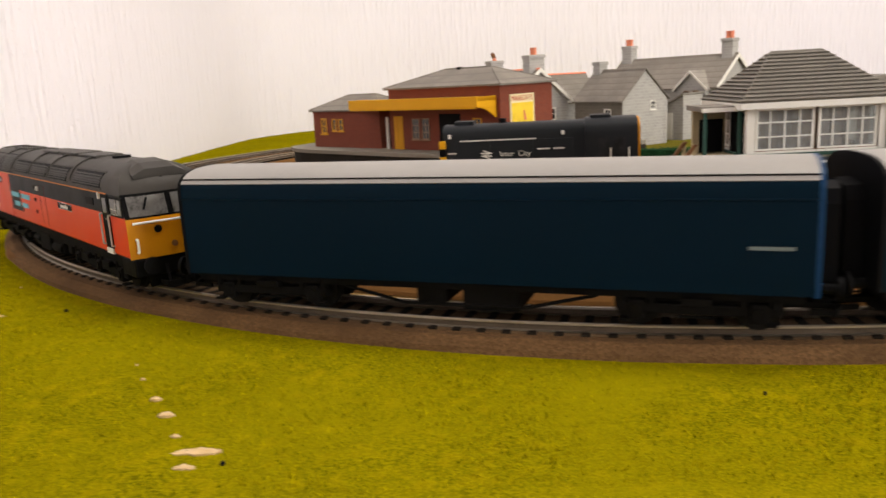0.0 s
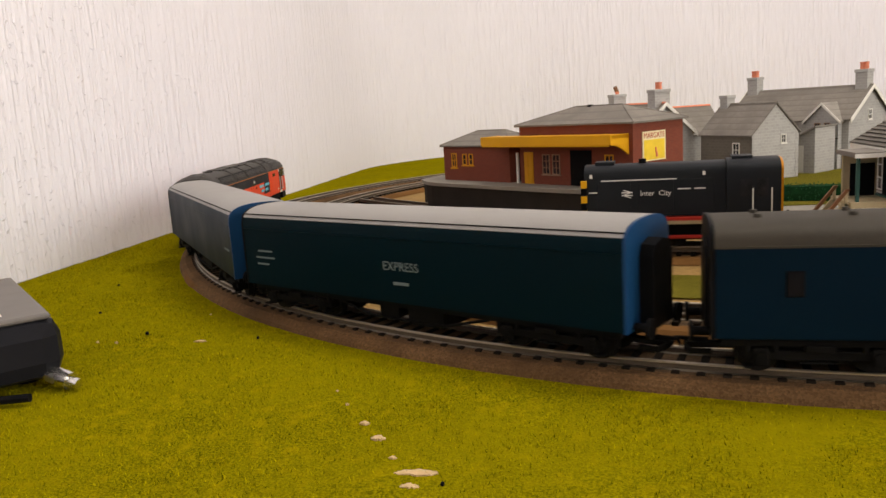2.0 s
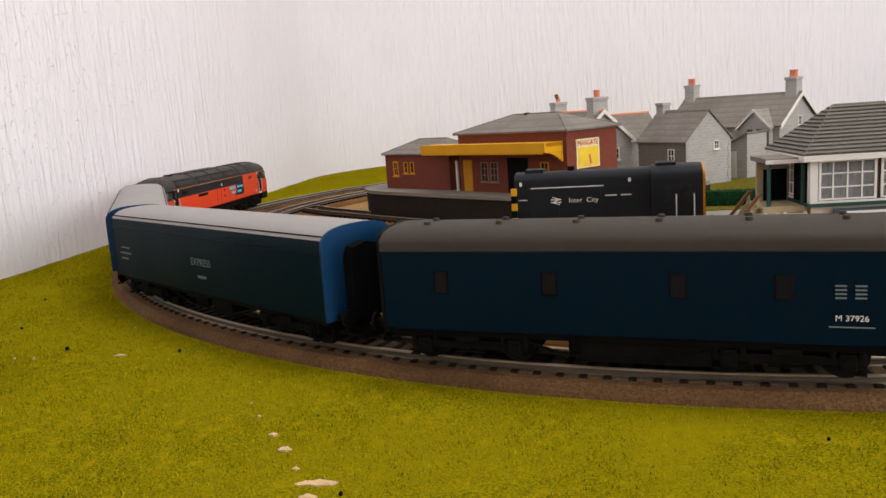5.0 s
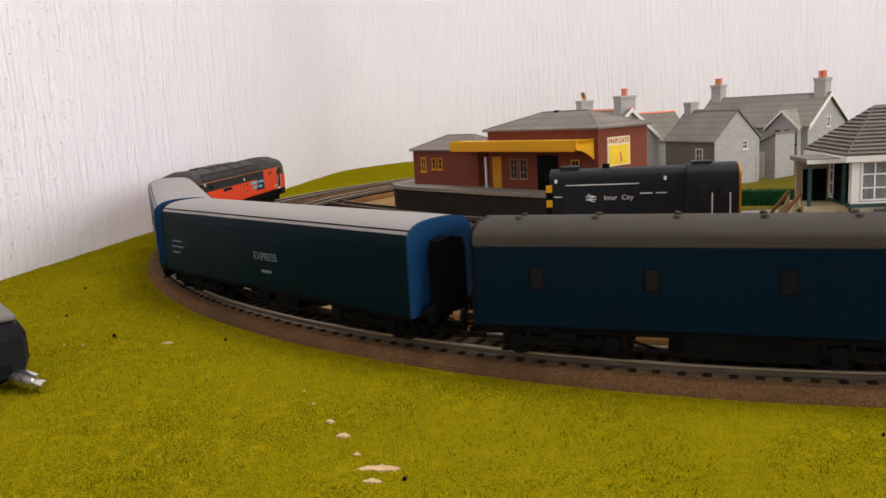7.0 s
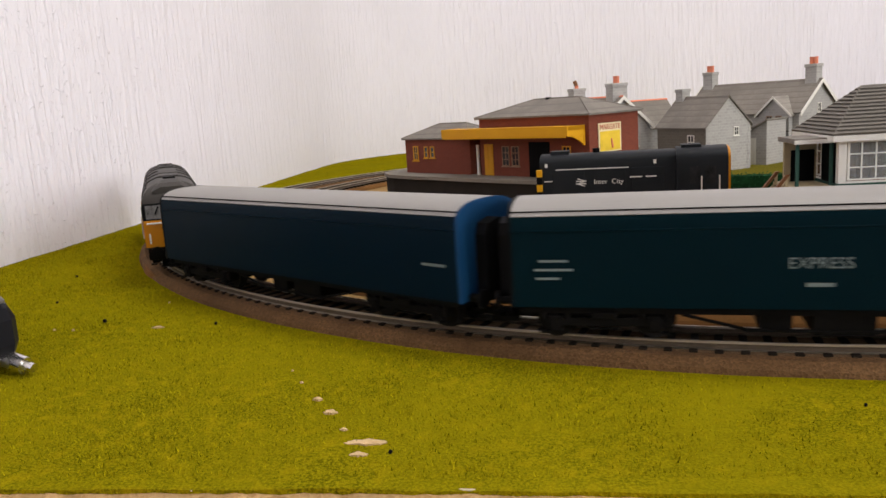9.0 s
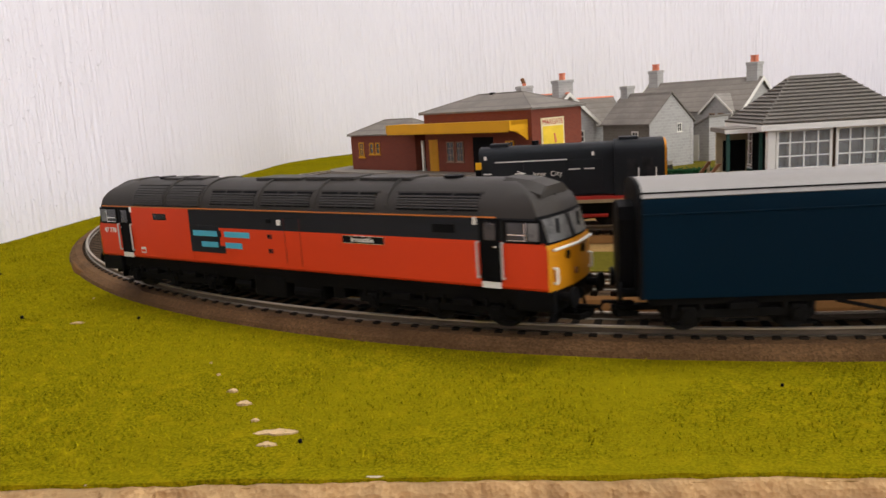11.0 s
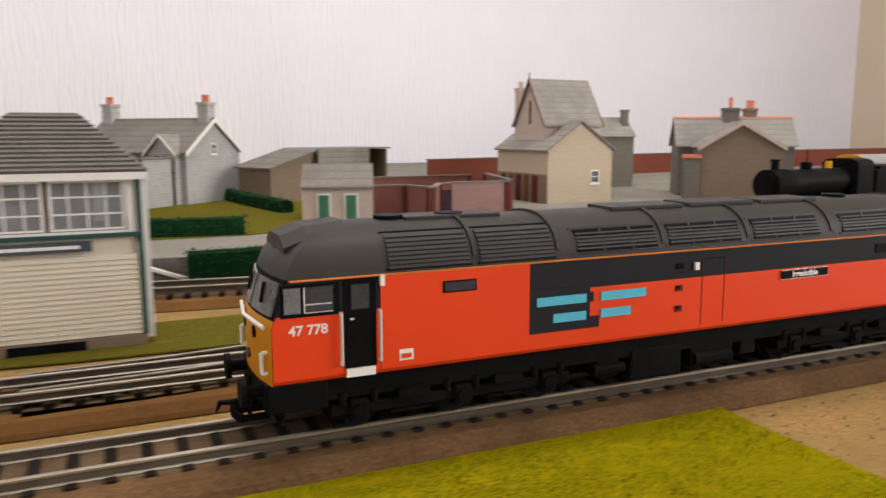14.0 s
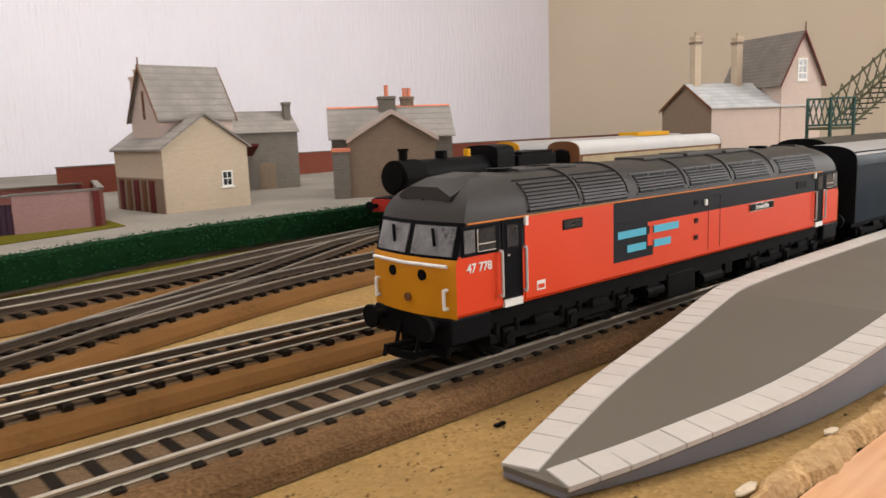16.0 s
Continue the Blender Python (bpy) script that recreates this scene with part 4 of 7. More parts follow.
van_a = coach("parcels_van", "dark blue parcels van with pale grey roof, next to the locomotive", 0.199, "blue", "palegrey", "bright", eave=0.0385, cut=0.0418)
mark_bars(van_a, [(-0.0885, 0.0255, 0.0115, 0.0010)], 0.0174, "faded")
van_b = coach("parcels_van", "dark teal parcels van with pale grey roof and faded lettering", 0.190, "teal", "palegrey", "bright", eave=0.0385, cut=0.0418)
lettering("lettering", "EXPRESS", 0.0050, "faded", van_b, side_text(-0.001, 0.0272, 0.01745), label="faded grey painted word")
mark_bars(van_b, [(-0.001, 0.0205, 0.008, 0.0012), (0.081, 0.0285, 0.010, 0.0008), (0.081, 0.0255, 0.013, 0.0008), (0.083, 0.0225, 0.008, 0.0008)], 0.0174, "faded")
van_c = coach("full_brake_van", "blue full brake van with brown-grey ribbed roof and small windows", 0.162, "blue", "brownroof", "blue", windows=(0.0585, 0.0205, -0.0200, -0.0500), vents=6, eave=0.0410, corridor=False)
lettering("lettering", "M 37926", 0.0025, "white", van_c, side_text(-0.068, 0.0208, 0.01745), label="white running number")
mark_bars(van_c, [(-0.0650, 0.0305 - 0.0012 * i, 0.0030, 0.0005) for i in range(4)] + [(-0.0702, 0.0305 - 0.0012 * i, 0.0030, 0.0005) for i in range(4)] + [(-0.068, 0.0182, 0.012, 0.0004)], 0.0174, "faded")
block("battery_box", "frame", van_c, (-0.030, -0.014, 0.0025, 0.012, 0.014, 0.0098), 0.0006)


# ---- diesel locomotive ----
LH = 0.121
HW = 0.0172


def nose(y, z):
    """How far the locomotive's end reaches at height z."""
    x = LH - 0.0022 * (y / HW) ** 2
    if z > 0.0265:
        x -= (min(z, 0.0375) - 0.0265) * 0.30
    if z > 0.0375:
        u = (z - 0.0375) / 0.0115
        x -= 0.004 * u + 0.012 * u ** 3
    return x


def loco_profile():
    pts = [(-HW + 0.0008, 0.0128), (-HW, 0.0138), (-HW, 0.0200), (-HW, 0.0265), (-HW, 0.0292), (-HW, 0.0330), (-HW + 0.0001, 0.0372)]
    for i in range(1, 16):
        a = math.pi - math.pi * i / 16
        c, s = math.cos(a), math.sin(a)
        pts.append(((HW - 0.0001) * math.copysign(abs(c) ** 0.85, c), 0.0375 + 0.0115 * abs(s) ** 0.95))
    return pts + [(-y, z) for y, z in pts[6::-1]]


def loco_shell(name, material, parent, u0, u1, zlo, zhi, grow=0.0, ends=False, label="", steps=28, smooth=True):
    """The part of the body between two heights and two stations along it (-1 rear, 1 front)."""
    prof = [p for p in loco_profile() if zlo - 1e-6 <= p[1] <= zhi + 1e-6]
    left = [p for p in prof if p[0] < 0]
    right = [p for p in prof if p[0] >= 0]
    bm = bmesh.new()
    runs = [prof] if zhi > 0.04 else [left, right]
    for run in runs:
        rows = []
        for k in range(steps + 1):
            u = u0 + (u1 - u0) * k / steps
            rows.append([bm.verts.new((u * nose(y, z), y * (1 + grow / HW), z + (grow if z > 0.0372 else 0))) for y, z in run])
        for a, b in zip(rows, rows[1:]):
            for i in range(len(run) - 1):
                bm.faces.new((a[i], a[i + 1], b[i + 1], b[i]))
    if ends:
        levels = sorted({round(p[1], 6): p for p in left}.items())
        for s in (-1, 1):
            rows = []
            for z, (y, _) in levels:
                rows.append([bm.verts.new((s * nose(y * j / 6, z), y * j / 6, z)) for j in range(-6, 7)])
            for a, b in zip(rows, rows[1:]):
                for i in range(12):
                    bm.faces.new((a[i], a[i + 1], b[i + 1], b[i]))
    bmesh.ops.remove_doubles(bm, verts=bm.verts, dist=0.00001)
    bmesh.ops.recalc_face_normals(bm, faces=bm.faces)
    return part(name, bm, material, parent, label, smooth=smooth)


def side_plate(name, material, parent, x0, x1, z0, z1, s, proud=0.00025, label="", bevel=0.0):
    y = s * HW
    return block(name, material, parent, (min(x0, x1), min(y - s * 0.0004, y + s * proud), z0, max(x0, x1), max(y - s * 0.0004, y + s * proud), z1), bevel, label)


def end_plate(name, material, parent, s, y0, y1, z0, z1, proud=0.0003, thick=0.0006, label=""):
    """A plate that follows the slope of the locomotive's end."""
    bm = bmesh.new()
    rows = []
    for j in range(7):
        y = y0 + (y1 - y0) * j / 6
        rows.append([(s * (nose(y, z0) + proud), y, z0), (s * (nose(y, z1) + proud), y, z1), (s * (nose(y, z1) + proud - thick), y, z1), (s * (nose(y, z0) + proud - thick), y, z0)])
    loft(bm, rows)
    return part(name, bm, material, parent, label)


def build_loco():
    v = thing("diesel_locomotive", "red and dark grey diesel locomotive with yellow ends", "locomotive")
    loco_shell("lower_body", "red", v, -1, 1, 0.0128, 0.0292, label="vermilion lower body side")
    loco_shell("upper_body", "darkgrey", v, -1, 1, 0.0292, 0.0375, label="dark grey upper body side")
    loco_shell("roof", "roofgrey", v, -1, 1, 0.0372, 0.06, ends=True, label="weathered dark grey roof")
    for s in (-1, 1):
        bm = bmesh.new()
        rows = []
        for z in (0.0128, 0.017, 0.0215, 0.0265, 0.0284):
            rows.append([(s * (nose(HW * j / 8, z) + 0.0002), HW * 1.012 * j / 8, z) for j in range(-8, 9)])
        loft(bm, rows, closed=False, caps=False)
        part("yellow_end", bm, "yellow", v, "warning yellow cab front", smooth=True)
        end_plate("cab_front", "black", v, s, -HW, HW, 0.0283, 0.0378, 0.0001)
        for y0, y1 in ((-0.0155, -0.0012), (0.0012, 0.0155)):
            w = end_plate("windscreen", "glasspale", v, s, y0, y1, 0.0292, 0.0368, 0.0005, 0.0005, "glazed windscreen")
            mid = (y0 + y1) / 2
            rods("wiper", "black", w, [((s * (nose(mid, 0.0361) + 0.0010), mid, 0.0361), (s * (nose(mid, 0.0318) + 0.0010), mid + 0.0020, 0.0318), 0.00042)])
        rods("handrail", "white", v, [((s * (nose(0.0155, 0.0262) + 0.0012), -0.0155, 0.0268), (s * (nose(0, 0.0262) + 0.0012), 0, 0.0268), 0.0005), ((s * (nose(0, 0.0262) + 0.0012), 0, 0.0268), (s * (nose(0.0155, 0.0262) + 0.0012), 0.0155, 0.0268), 0.0005)], "white handrail across the cab front")
        for y in (-0.0145, 0.0145):
            x = s * (nose(y, 0.018) + 0.0014)
            rods("lamp_iron", "white", v, [((x, y, 0.0155), (x, y, 0.0205), 0.0005), ((x - s * 0.0018, y, 0.0205), (x, y, 0.0205), 0.0005), ((x - s * 0.0018, y, 0.0155), (x, y, 0.0155), 0.0005)])
        for y in (-0.0062, 0.0062):
            rods("marker_light", "black", v, [((s * (nose(y, 0.0238) - 0.0005), y, 0.0238), (s * (nose(y, 0.0238) + 0.0006), y, 0.0238), 0.0015)], n=16)
        # small orange-brown bracket, no lamp, drawn as a round stub
        rods("head_light", "umber", v, [((s * nose(0, 0.0172), 0.0005, 0.0172), (s * (nose(0, 0.0172) + 0.0009), 0.0005, 0.0172), 0.0012)], n=14)
        block("buffer_beam", "black", v, (min(s * 0.106, s * 0.1205), -0.0165, 0.0085, max(s * 0.106, s * 0.1205), 0.0165, 0.0158), 0.0006)
        block("snow_plough", "black", v, (min(s * 0.1150, s * 0.1165), -0.0100, 0.0030, max(s * 0.1150, s * 0.1165), 0.0100, 0.0085), 0.0006)
        rods("brake_pipe", "black", v, [((s * 0.1205, y, 0.0125), (s * 0.1225, y, 0.0055), 0.0006) for y in (-0.0045,)])
        rods("brake_pipe", "black", v, [((s * 0.1205, y, 0.0125), (s * 0.1225, y, 0.0055), 0.0006) for y in (0.0045,)])
        buffers(v, s * 0.1185, s)
        coupler(v, s * 0.116, s)
        bm = bmesh.new()
        loft(bm, [[(s * x, y, z + zz) for y, z in ((-w, 0.0438), (-w * 0.55, 0.0462), (w * 0.55, 0.0462), (w, 0.0438), (w * 0.96, 0.0427), (-w * 0.96, 0.0427))] for x, w, zz in ((0.0985, 0.0085, 0.0034), (0.1080, 0.0100, 0.0024), (0.1142, 0.0108, 0.0004))])
        part("roof_hood", bm, "roofgrey", v, "hood over the cab windows")
        rods("horn", "black", v, [((s * 0.111, 0, 0.0425), (s * 0.1145, 0, 0.0425), 0.0008)])
        for side in (-1, 1):
            d0, d1 = s * 0.0942, s * 0.1021
            side_plate("cab_side_window", "black", v, s * 0.1031, s * 0.1168, 0.0288, 0.0366, side, 0.0002)
            side_plate("quarter_light", "glasspale", v, s * 0.1122, s * 0.1160, 0.0298, 0.0358, side, 0.00045, "pale fixed front side window")
            side_plate("cab_window_glass", "dglass", v, s * 0.1046, s * 0.1116, 0.0298, 0.0358, side, 0.00035, "dark sliding cab side window")
            side_plate("cab_window_frame", "silver", v, s * 0.1050, s * 0.1112, 0.0316, 0.0319, side, 0.0006)
            side_plate("cab_window_frame", "silver", v, s * 0.1112, s * 0.1115, 0.0298, 0.0358, side, 0.0006)
            side_plate("cab_window_frame", "silver", v, s * 0.1048, s * 0.1114, 0.0297, 0.0299, side, 0.0006)
            door = side_plate("cab_door", "black", v, d0, d1, 0.0152, 0.0369, side, 0.0003)
            side_plate("door_window", "dglass", door, d0 + s * 0.0018, d1 - s * 0.0018, 0.0296, 0.0356, side, 0.0005)
            side_plate("door_handle", "silver", door, d1 - s * 0.0022, d1 - s * 0.0012, 0.0272, 0.0277, side, 0.0011)
            side_plate("door_step", "white", v, d0 + s * 0.0004, d1 - s * 0.0004, 0.0130, 0.0151, side, 0.0006, "white step below the cab door")
            for x in (d0 - s * 0.0008, d1 + s * 0.0008):
                y = side * (HW + 0.0011)
                rods("door_handrail", "handrail", v, [((x, y, 0.0165), (x, y, 0.0288), 0.00038), ((x, y, 0.0165), (x, side * HW, 0.0165), 0.0004), ((x, y, 0.0288), (x, side * HW, 0.0288), 0.0004)])
            side_plate("marker_plate", "white", v, s * 0.0921, s * 0.0932, 0.0348, 0.0374, side, 0.0008)
    for side in (-1, 1):
        side_plate("red_panel", "red", v, 0.0526, 0.0930, 0.0139, 0.0371, side, 0.0002, "red panel behind the cab")
        side_plate("grey_panel", "darkgrey", v, 0.0340, 0.0526, 0.0180, 0.0300, side, 0.0002, "dark grey panel behind the arrows")
        side_plate("grey_panel", "darkgrey", v, 0.0328, 0.0340, 0.0252, 0.0280, side, 0.0002)
        side_plate("grey_panel", "darkgrey", v, 0.0309, 0.0340, 0.0180, 0.0212, side, 0.0002)
        for x0, x1, z0, z1 in ((0.0352, 0.0504, 0.0253, 0.0277), (0.0352, 0.0454, 0.0205, 0.0229), (0.0157, 0.0305, 0.0253, 0.0277), (0.0206, 0.0304, 0.0205, 0.0229)):
            side_plate("blue_bar", "cyan", v, x0, x1, z0, z1, side, 0.0004, "light blue painted bar")
        side_plate("body_window", "black", v, 0.0678, 0.0770, 0.0315, 0.0345, side, 0.0003)
        side_plate("body_window_glass", "dglass", v, 0.0683, 0.0765, 0.0319, 0.0341, side, 0.0005)
        for x, z in ((0.0040, 0.0265), (0.0040, 0.0205)):
            hatch = side_plate("vent_hatch", "doorr", v, x - 0.0012, x + 0.0012, z - 0.0009, z + 0.0009, side, 0.0003, "dark red recessed hatch")
            side_plate("hatch_lip", "black", hatch, x - 0.0002, x + 0.0010, z - 0.0002, z + 0.0007, side, 0.0005)
        for x, z in ((0.0040, 0.0330),):
            side_plate("vent_hatch", "black", v, x - 0.0012, x + 0.0012, z - 0.0008, z + 0.0008, side, 0.0003)
        side_plate("lamp_bracket", "white", v, -0.0026, -0.0012, 0.0315, 0.0337, side, 0.0008)
        for x0, x1, z0, z1 in ((-0.00445, -0.0043, 0.0150, 0.0345), (-0.0127, -0.01255, 0.0150, 0.0345), (-0.0126, -0.0044, 0.0344, 0.03455)):
            side_plate("door_line", "doorr" if x1 - x0 < 0.001 and z0 < 0.02 else "black", v, x0, x1, z0, z1, side, 0.00012)
        side_plate("rear_window", "black", v, -0.0845, -0.0755, 0.0315, 0.0345, side, 0.0003)
        side_plate("data_panel", "white", v, 0.0848, 0.0884, 0.0155, 0.0183, side, 0.00025)
        side_plate("data_panel_mark", "red", v, 0.0853, 0.0879, 0.0160, 0.0172, side, 0.0004)
        plate = side_plate("nameplate", "silver", v, -0.0542, -0.0345, 0.0258, 0.0288, side, 0.0004, "metal nameplate with raised letters")
        side_plate("nameplate_field", "black", plate, -0.05395, -0.03475, 0.02605, 0.02855, side, 0.0006)
        if side > 0:
            lettering("nameplate_letters", "Irresistible", 0.0025, "white", v, side_text(-0.0443, 0.0273, HW + 0.0006), bold=0.00006)
            lettering("running_number", "47 778", 0.0033, "white", v, side_text(0.1105, 0.0255, HW + 0.0001), label="white running number", bold=0.00007)
        bm = bmesh.new()
        tube(bm, (-0.1005, side * (HW + 0.0001), 0.0373), (0.1145, side * (HW + 0.0001), 0.0373), 0.00028, n=6)
        part("cantrail_line", bm, "orange", v, "thin orange line below the roof")
        # grilles and louvres along the slope of the roof
        def slope(x0, x1, z0, z1, name, material, lift):
            bm = bmesh.new()
            prof = sorted([(abs(y), z) for y, z in loco_profile() if y < 0 and z >= 0.037])
            zs = np.array(sorted(p[1] for p in prof))
            ys = np.array([p[0] for p in sorted(prof, key=lambda p: p[1])])
            a = (side * (np.interp(z0, zs, ys) + lift), z0 + lift * 0.5)
            b = (side * (np.interp(z1, zs, ys) + lift * 0.6), z1 + lift)
            c = (b[0] - side * 0.0012, b[1] - 0.0008)
            d = (a[0] - side * 0.0012, a[1] - 0.0008)
            prism(bm, [a, b, c, d], x0, x1, "x")
            return part(name, bm, material, v)
        for x0, x1 in ((0.0688, 0.0915), (0.0446, 0.0674)):
            slope(x0, x1, 0.0381, 0.0468, "louvre_panel", "black", 0.0002)
            for k in range(8):
                slope(x0 + 0.0008, x1 - 0.0008, 0.0384 + 0.00102 * k, 0.0388 + 0.00102 * k, "louvre", "louvre", 0.0005)
        for x0, x1 in ((0.0106, 0.0393), (-0.0198, 0.0088), (-0.0516, -0.0225), (-0.0950, -0.0590)):
            slope(x0, x1, 0.0386, 0.0452, "grille_frame", "roofgrey", 0.0003)
            slope(x0 + 0.0012, x1 - 0.0012, 0.0391, 0.0446, "roof_grille", "black", 0.0004)
            for k in range(5):
                slope(x0 + 0.0014, x1 - 0.0014, 0.0397 + 0.00095 * k, 0.0399 + 0.00095 * k, "grille_bar", "louvre", 0.0005)
            for k in range(1, 3):
                xm = x0 + (x1 - x0) * k / 3
                slope(xm - 0.00035, xm + 0.00035, 0.0390, 0.0447, "grille_bar", "roofgrey", 0.00055)
    for x in (0.0681, 0.0439, 0.0097, -0.0212, -0.0555):
        bm = bmesh.new()
        ring = [(p[0] * 1.008, p[1] + 0.0004) for p in loco_profile() if p[1] > 0.038]
        loft(bm, [[(x - 0.0005, y, z - 0.0008), (x - 0.0005, y, z + 0.0003), (x + 0.0005, y, z + 0.0003), (x + 0.0005, y, z - 0.0008)] for y, z in ring])
        part("roof_strap", bm, "roofgrey", v)
    for dims in [(-0.060, -0.0062, 0.0485, -0.036, 0.0062, 0.0497), (-0.033, -0.0062, 0.0485, -0.008, 0.0062, 0.0499), (-0.0055, -0.0062, 0.0485, 0.020, 0.0062, 0.0497), (0.055, -0.005, 0.0485, 0.082, 0.005, 0.0496)]:
        block("roof_hatch", "roofgrey", v, dims, 0.0003)
    for x in (0.068, 0.085, -0.075):
        rods("roof_fan", "black", v, [((x, 0, 0.0484), (x, 0, 0.0499), 0.0038)], n=20)
    block("underframe", "frame", v, (-0.115, -0.0145, 0.0098, 0.115, 0.0145, 0.0160))
    for dims in [(-0.020, -0.0145, 0.0035, -0.004, 0.0145, 0.0118), (0.000, -0.0150, 0.0028, 0.018, 0.0150, 0.0118), (0.0215, -0.0140, 0.0045, 0.029, 0.0140, 0.0118), (-0.030, -0.0135, 0.005, -0.024, 0.0135, 0.0118)]:
        block("underfloor_tank", "frame", v, dims, 0.0006)
    block("centre_sill", "frame", v, (-0.045, -0.006, 0.0040, 0.045, 0.006, 0.0118))
    for side in (-1, 1):
        rods("air_tank", "frame", v, [((-0.019, side * 0.0135, 0.0062), (-0.005, side * 0.0135, 0.0062), 0.0024)])
        rods("air_tank", "frame", v, [((0.020, side * 0.0135, 0.0070), (0.030, side * 0.0135, 0.0070), 0.0018)])
    for s in (-1, 1):
        bogie(v, s * 0.0715, (-0.0265, -0.001, 0.0265), 0.0335, 0.0072)
    return v


M["glasspale"] = plain("pale_glazing", (0.15, 0.148, 0.145), 0.15, vary=0.5, bump=0, dirt=110, gloss=0.5)
M["louvre"] = plain("louvre_slat", (0.055, 0.052, 0.05), 0.5, vary=0.1)
loco = build_loco()
for ob in loco.children:  # the body sits on tall bogies
    if ob.name.split(".")[0] not in ("bogie", "buffer", "coupling", "buffer_beam", "snow_plough", "underframe", "underfloor_tank", "air_tank", "centre_sill", "brake_pipe"):
        ob.location.z += 0.0029
loco.scale = (0.98, 0.96, 0.96)

# ---- buildings ----


def at(x, y, z, turn):
    return pose(x, y, z, 0, 0, turn)


def window(parent, m, w, h, cols=2, rows=2, frame="white", pane="dglass", sill=True, lit=0.12):
    """A window lying in the xz-plane of m, facing its -y, about its centre."""
    bm = bmesh.new()
    b = min(w, h) * lit
    ring = []
    for sx, sz in ((-1, -1), (1, -1), (1, 1), (-1, 1), (-1, -1)):
        ox, oz, ix, iz = sx * w / 2, sz * h / 2, sx * (w / 2 - b), sz * (h / 2 - b)
        ring.append([(ox, -0.0006, oz), (ix, -0.0006, iz), (ix, 0.0003, iz), (ox, 0.0003, oz)])
    loft(bm, ring, caps=False)
    bmesh.ops.remove_doubles(bm, verts=bm.verts, dist=0.00001)
    win = part("window", bm, frame, parent)
    for i in range(1, cols):
        x = -w / 2 + w * i / cols
        block("glazing_bar", frame, win, (x - b * 0.3, -0.0004, -h / 2 + b, x + b * 0.3, 0.0003, h / 2 - b))
    for i in range(1, rows):
        z = -h / 2 + h * i / rows
        block("glazing_bar", frame, win, (-w / 2 + b, -0.00035, z - b * 0.3, w / 2 - b, 0.0003, z + b * 0.3))
    if sill:
        block("sill", frame, win, (-w / 2 - b, -0.0012, -h / 2 - b, w / 2 + b, 0.0003, -h / 2))
    win.matrix_local = m
    bm = bmesh.new()
    box(bm, -w / 2 + b * 0.6, -0.00012, -h / 2 + b * 0.6, w / 2 - b * 0.6, 0.0002, h / 2 - b * 0.6)
    part("pane", bm, pane, win)
    return win


def door(parent, m, w, h, material, handle=True):
    """A panelled door standing on the origin of m, facing its -y."""
    bm = bmesh.new()
    box(bm, -w / 2, -0.0004, 0, w / 2, 0.0004, h)
    for z0, z1 in ((h * 0.08, h * 0.42), (h * 0.50, h * 0.92)):
        for x0, x1 in ((-w * 0.4, -w * 0.06), (w * 0.06, w * 0.4)):
            box(bm, x0, -0.0007, z0, x1, -0.0003, z1)
    d = part("door", bm, material, parent)
    d.matrix_local = m
    return d


FACE = {"front": 0, "right": 90, "back": 180, "left": 270}


def on_face(face, L, W, along, z):
    """Frame on a wall of an L by W building: along runs to the right as one faces that wall."""
    turn = FACE[face]
    half = W / 2 if face in ("front", "back") else L / 2
    return pose(0, 0, 0, 0, 0, turn) @ pose(along, -half, z)


def gable_house(name, label, m, L, W, eave, ridge, wall, roof, over=0.003, category="model house", barge=None, thick=0.0014, ends=None, ridge_tile=None, group=""):
    """Walls with two gables and a pitched roof; ridge along x, heights above the base."""
    t = thing(name, label, category, group, m)
    bm = bmesh.new()
    prism(bm, [(-W / 2, 0), (W / 2, 0), (W / 2, eave), (0, ridge), (-W / 2, eave)], -L / 2, L / 2, "x")
    part("wall", bm, wall, t)
    if ends:
        for s in (-1, 1):
            bm = bmesh.new()
            prism(bm, [(-W / 2 + 0.0002, 0), (W / 2 - 0.0002, 0), (W / 2 - 0.0002, eave), (0, ridge - 0.0002), (-W / 2 + 0.0002, eave)], s * L / 2, s * (L / 2 + 0.0005), "x")
            part("gable", bm, ends, t)
    k = (ridge - eave) / (W / 2)
    for s in (-1, 1):
        bm = bmesh.new()
        y0, z0 = s * (W / 2 + over), eave - k * over
        prism(bm, [(0, ridge + 0.0003), (y0, z0 + 0.0003), (y0, z0 + thick), (0, ridge + thick + 0.0002)], -L / 2 - over, L / 2 + over, "x")
        part("roof", bm, roof, t)
        if barge:
            for e in (-1, 1):
                bm = bmesh.new()
                prism(bm, [(0, ridge + thick + 0.0008), (y0, z0 + thick + 0.0006), (y0, z0 - 0.0022), (0, ridge - 0.0018)], e * (L / 2 + over), e * (L / 2 + over + 0.0007), "x")
                part("barge_board", bm, barge, t)
    bm = bmesh.new()
    prism(bm, [(-0.0016, ridge + thick - 0.0006), (0, ridge + thick + 0.0009), (0.0016, ridge + thick - 0.0006)], -L / 2 - over, L / 2 + over, "x")
    part("ridge_tile", bm, ridge_tile or roof, t)
    return t


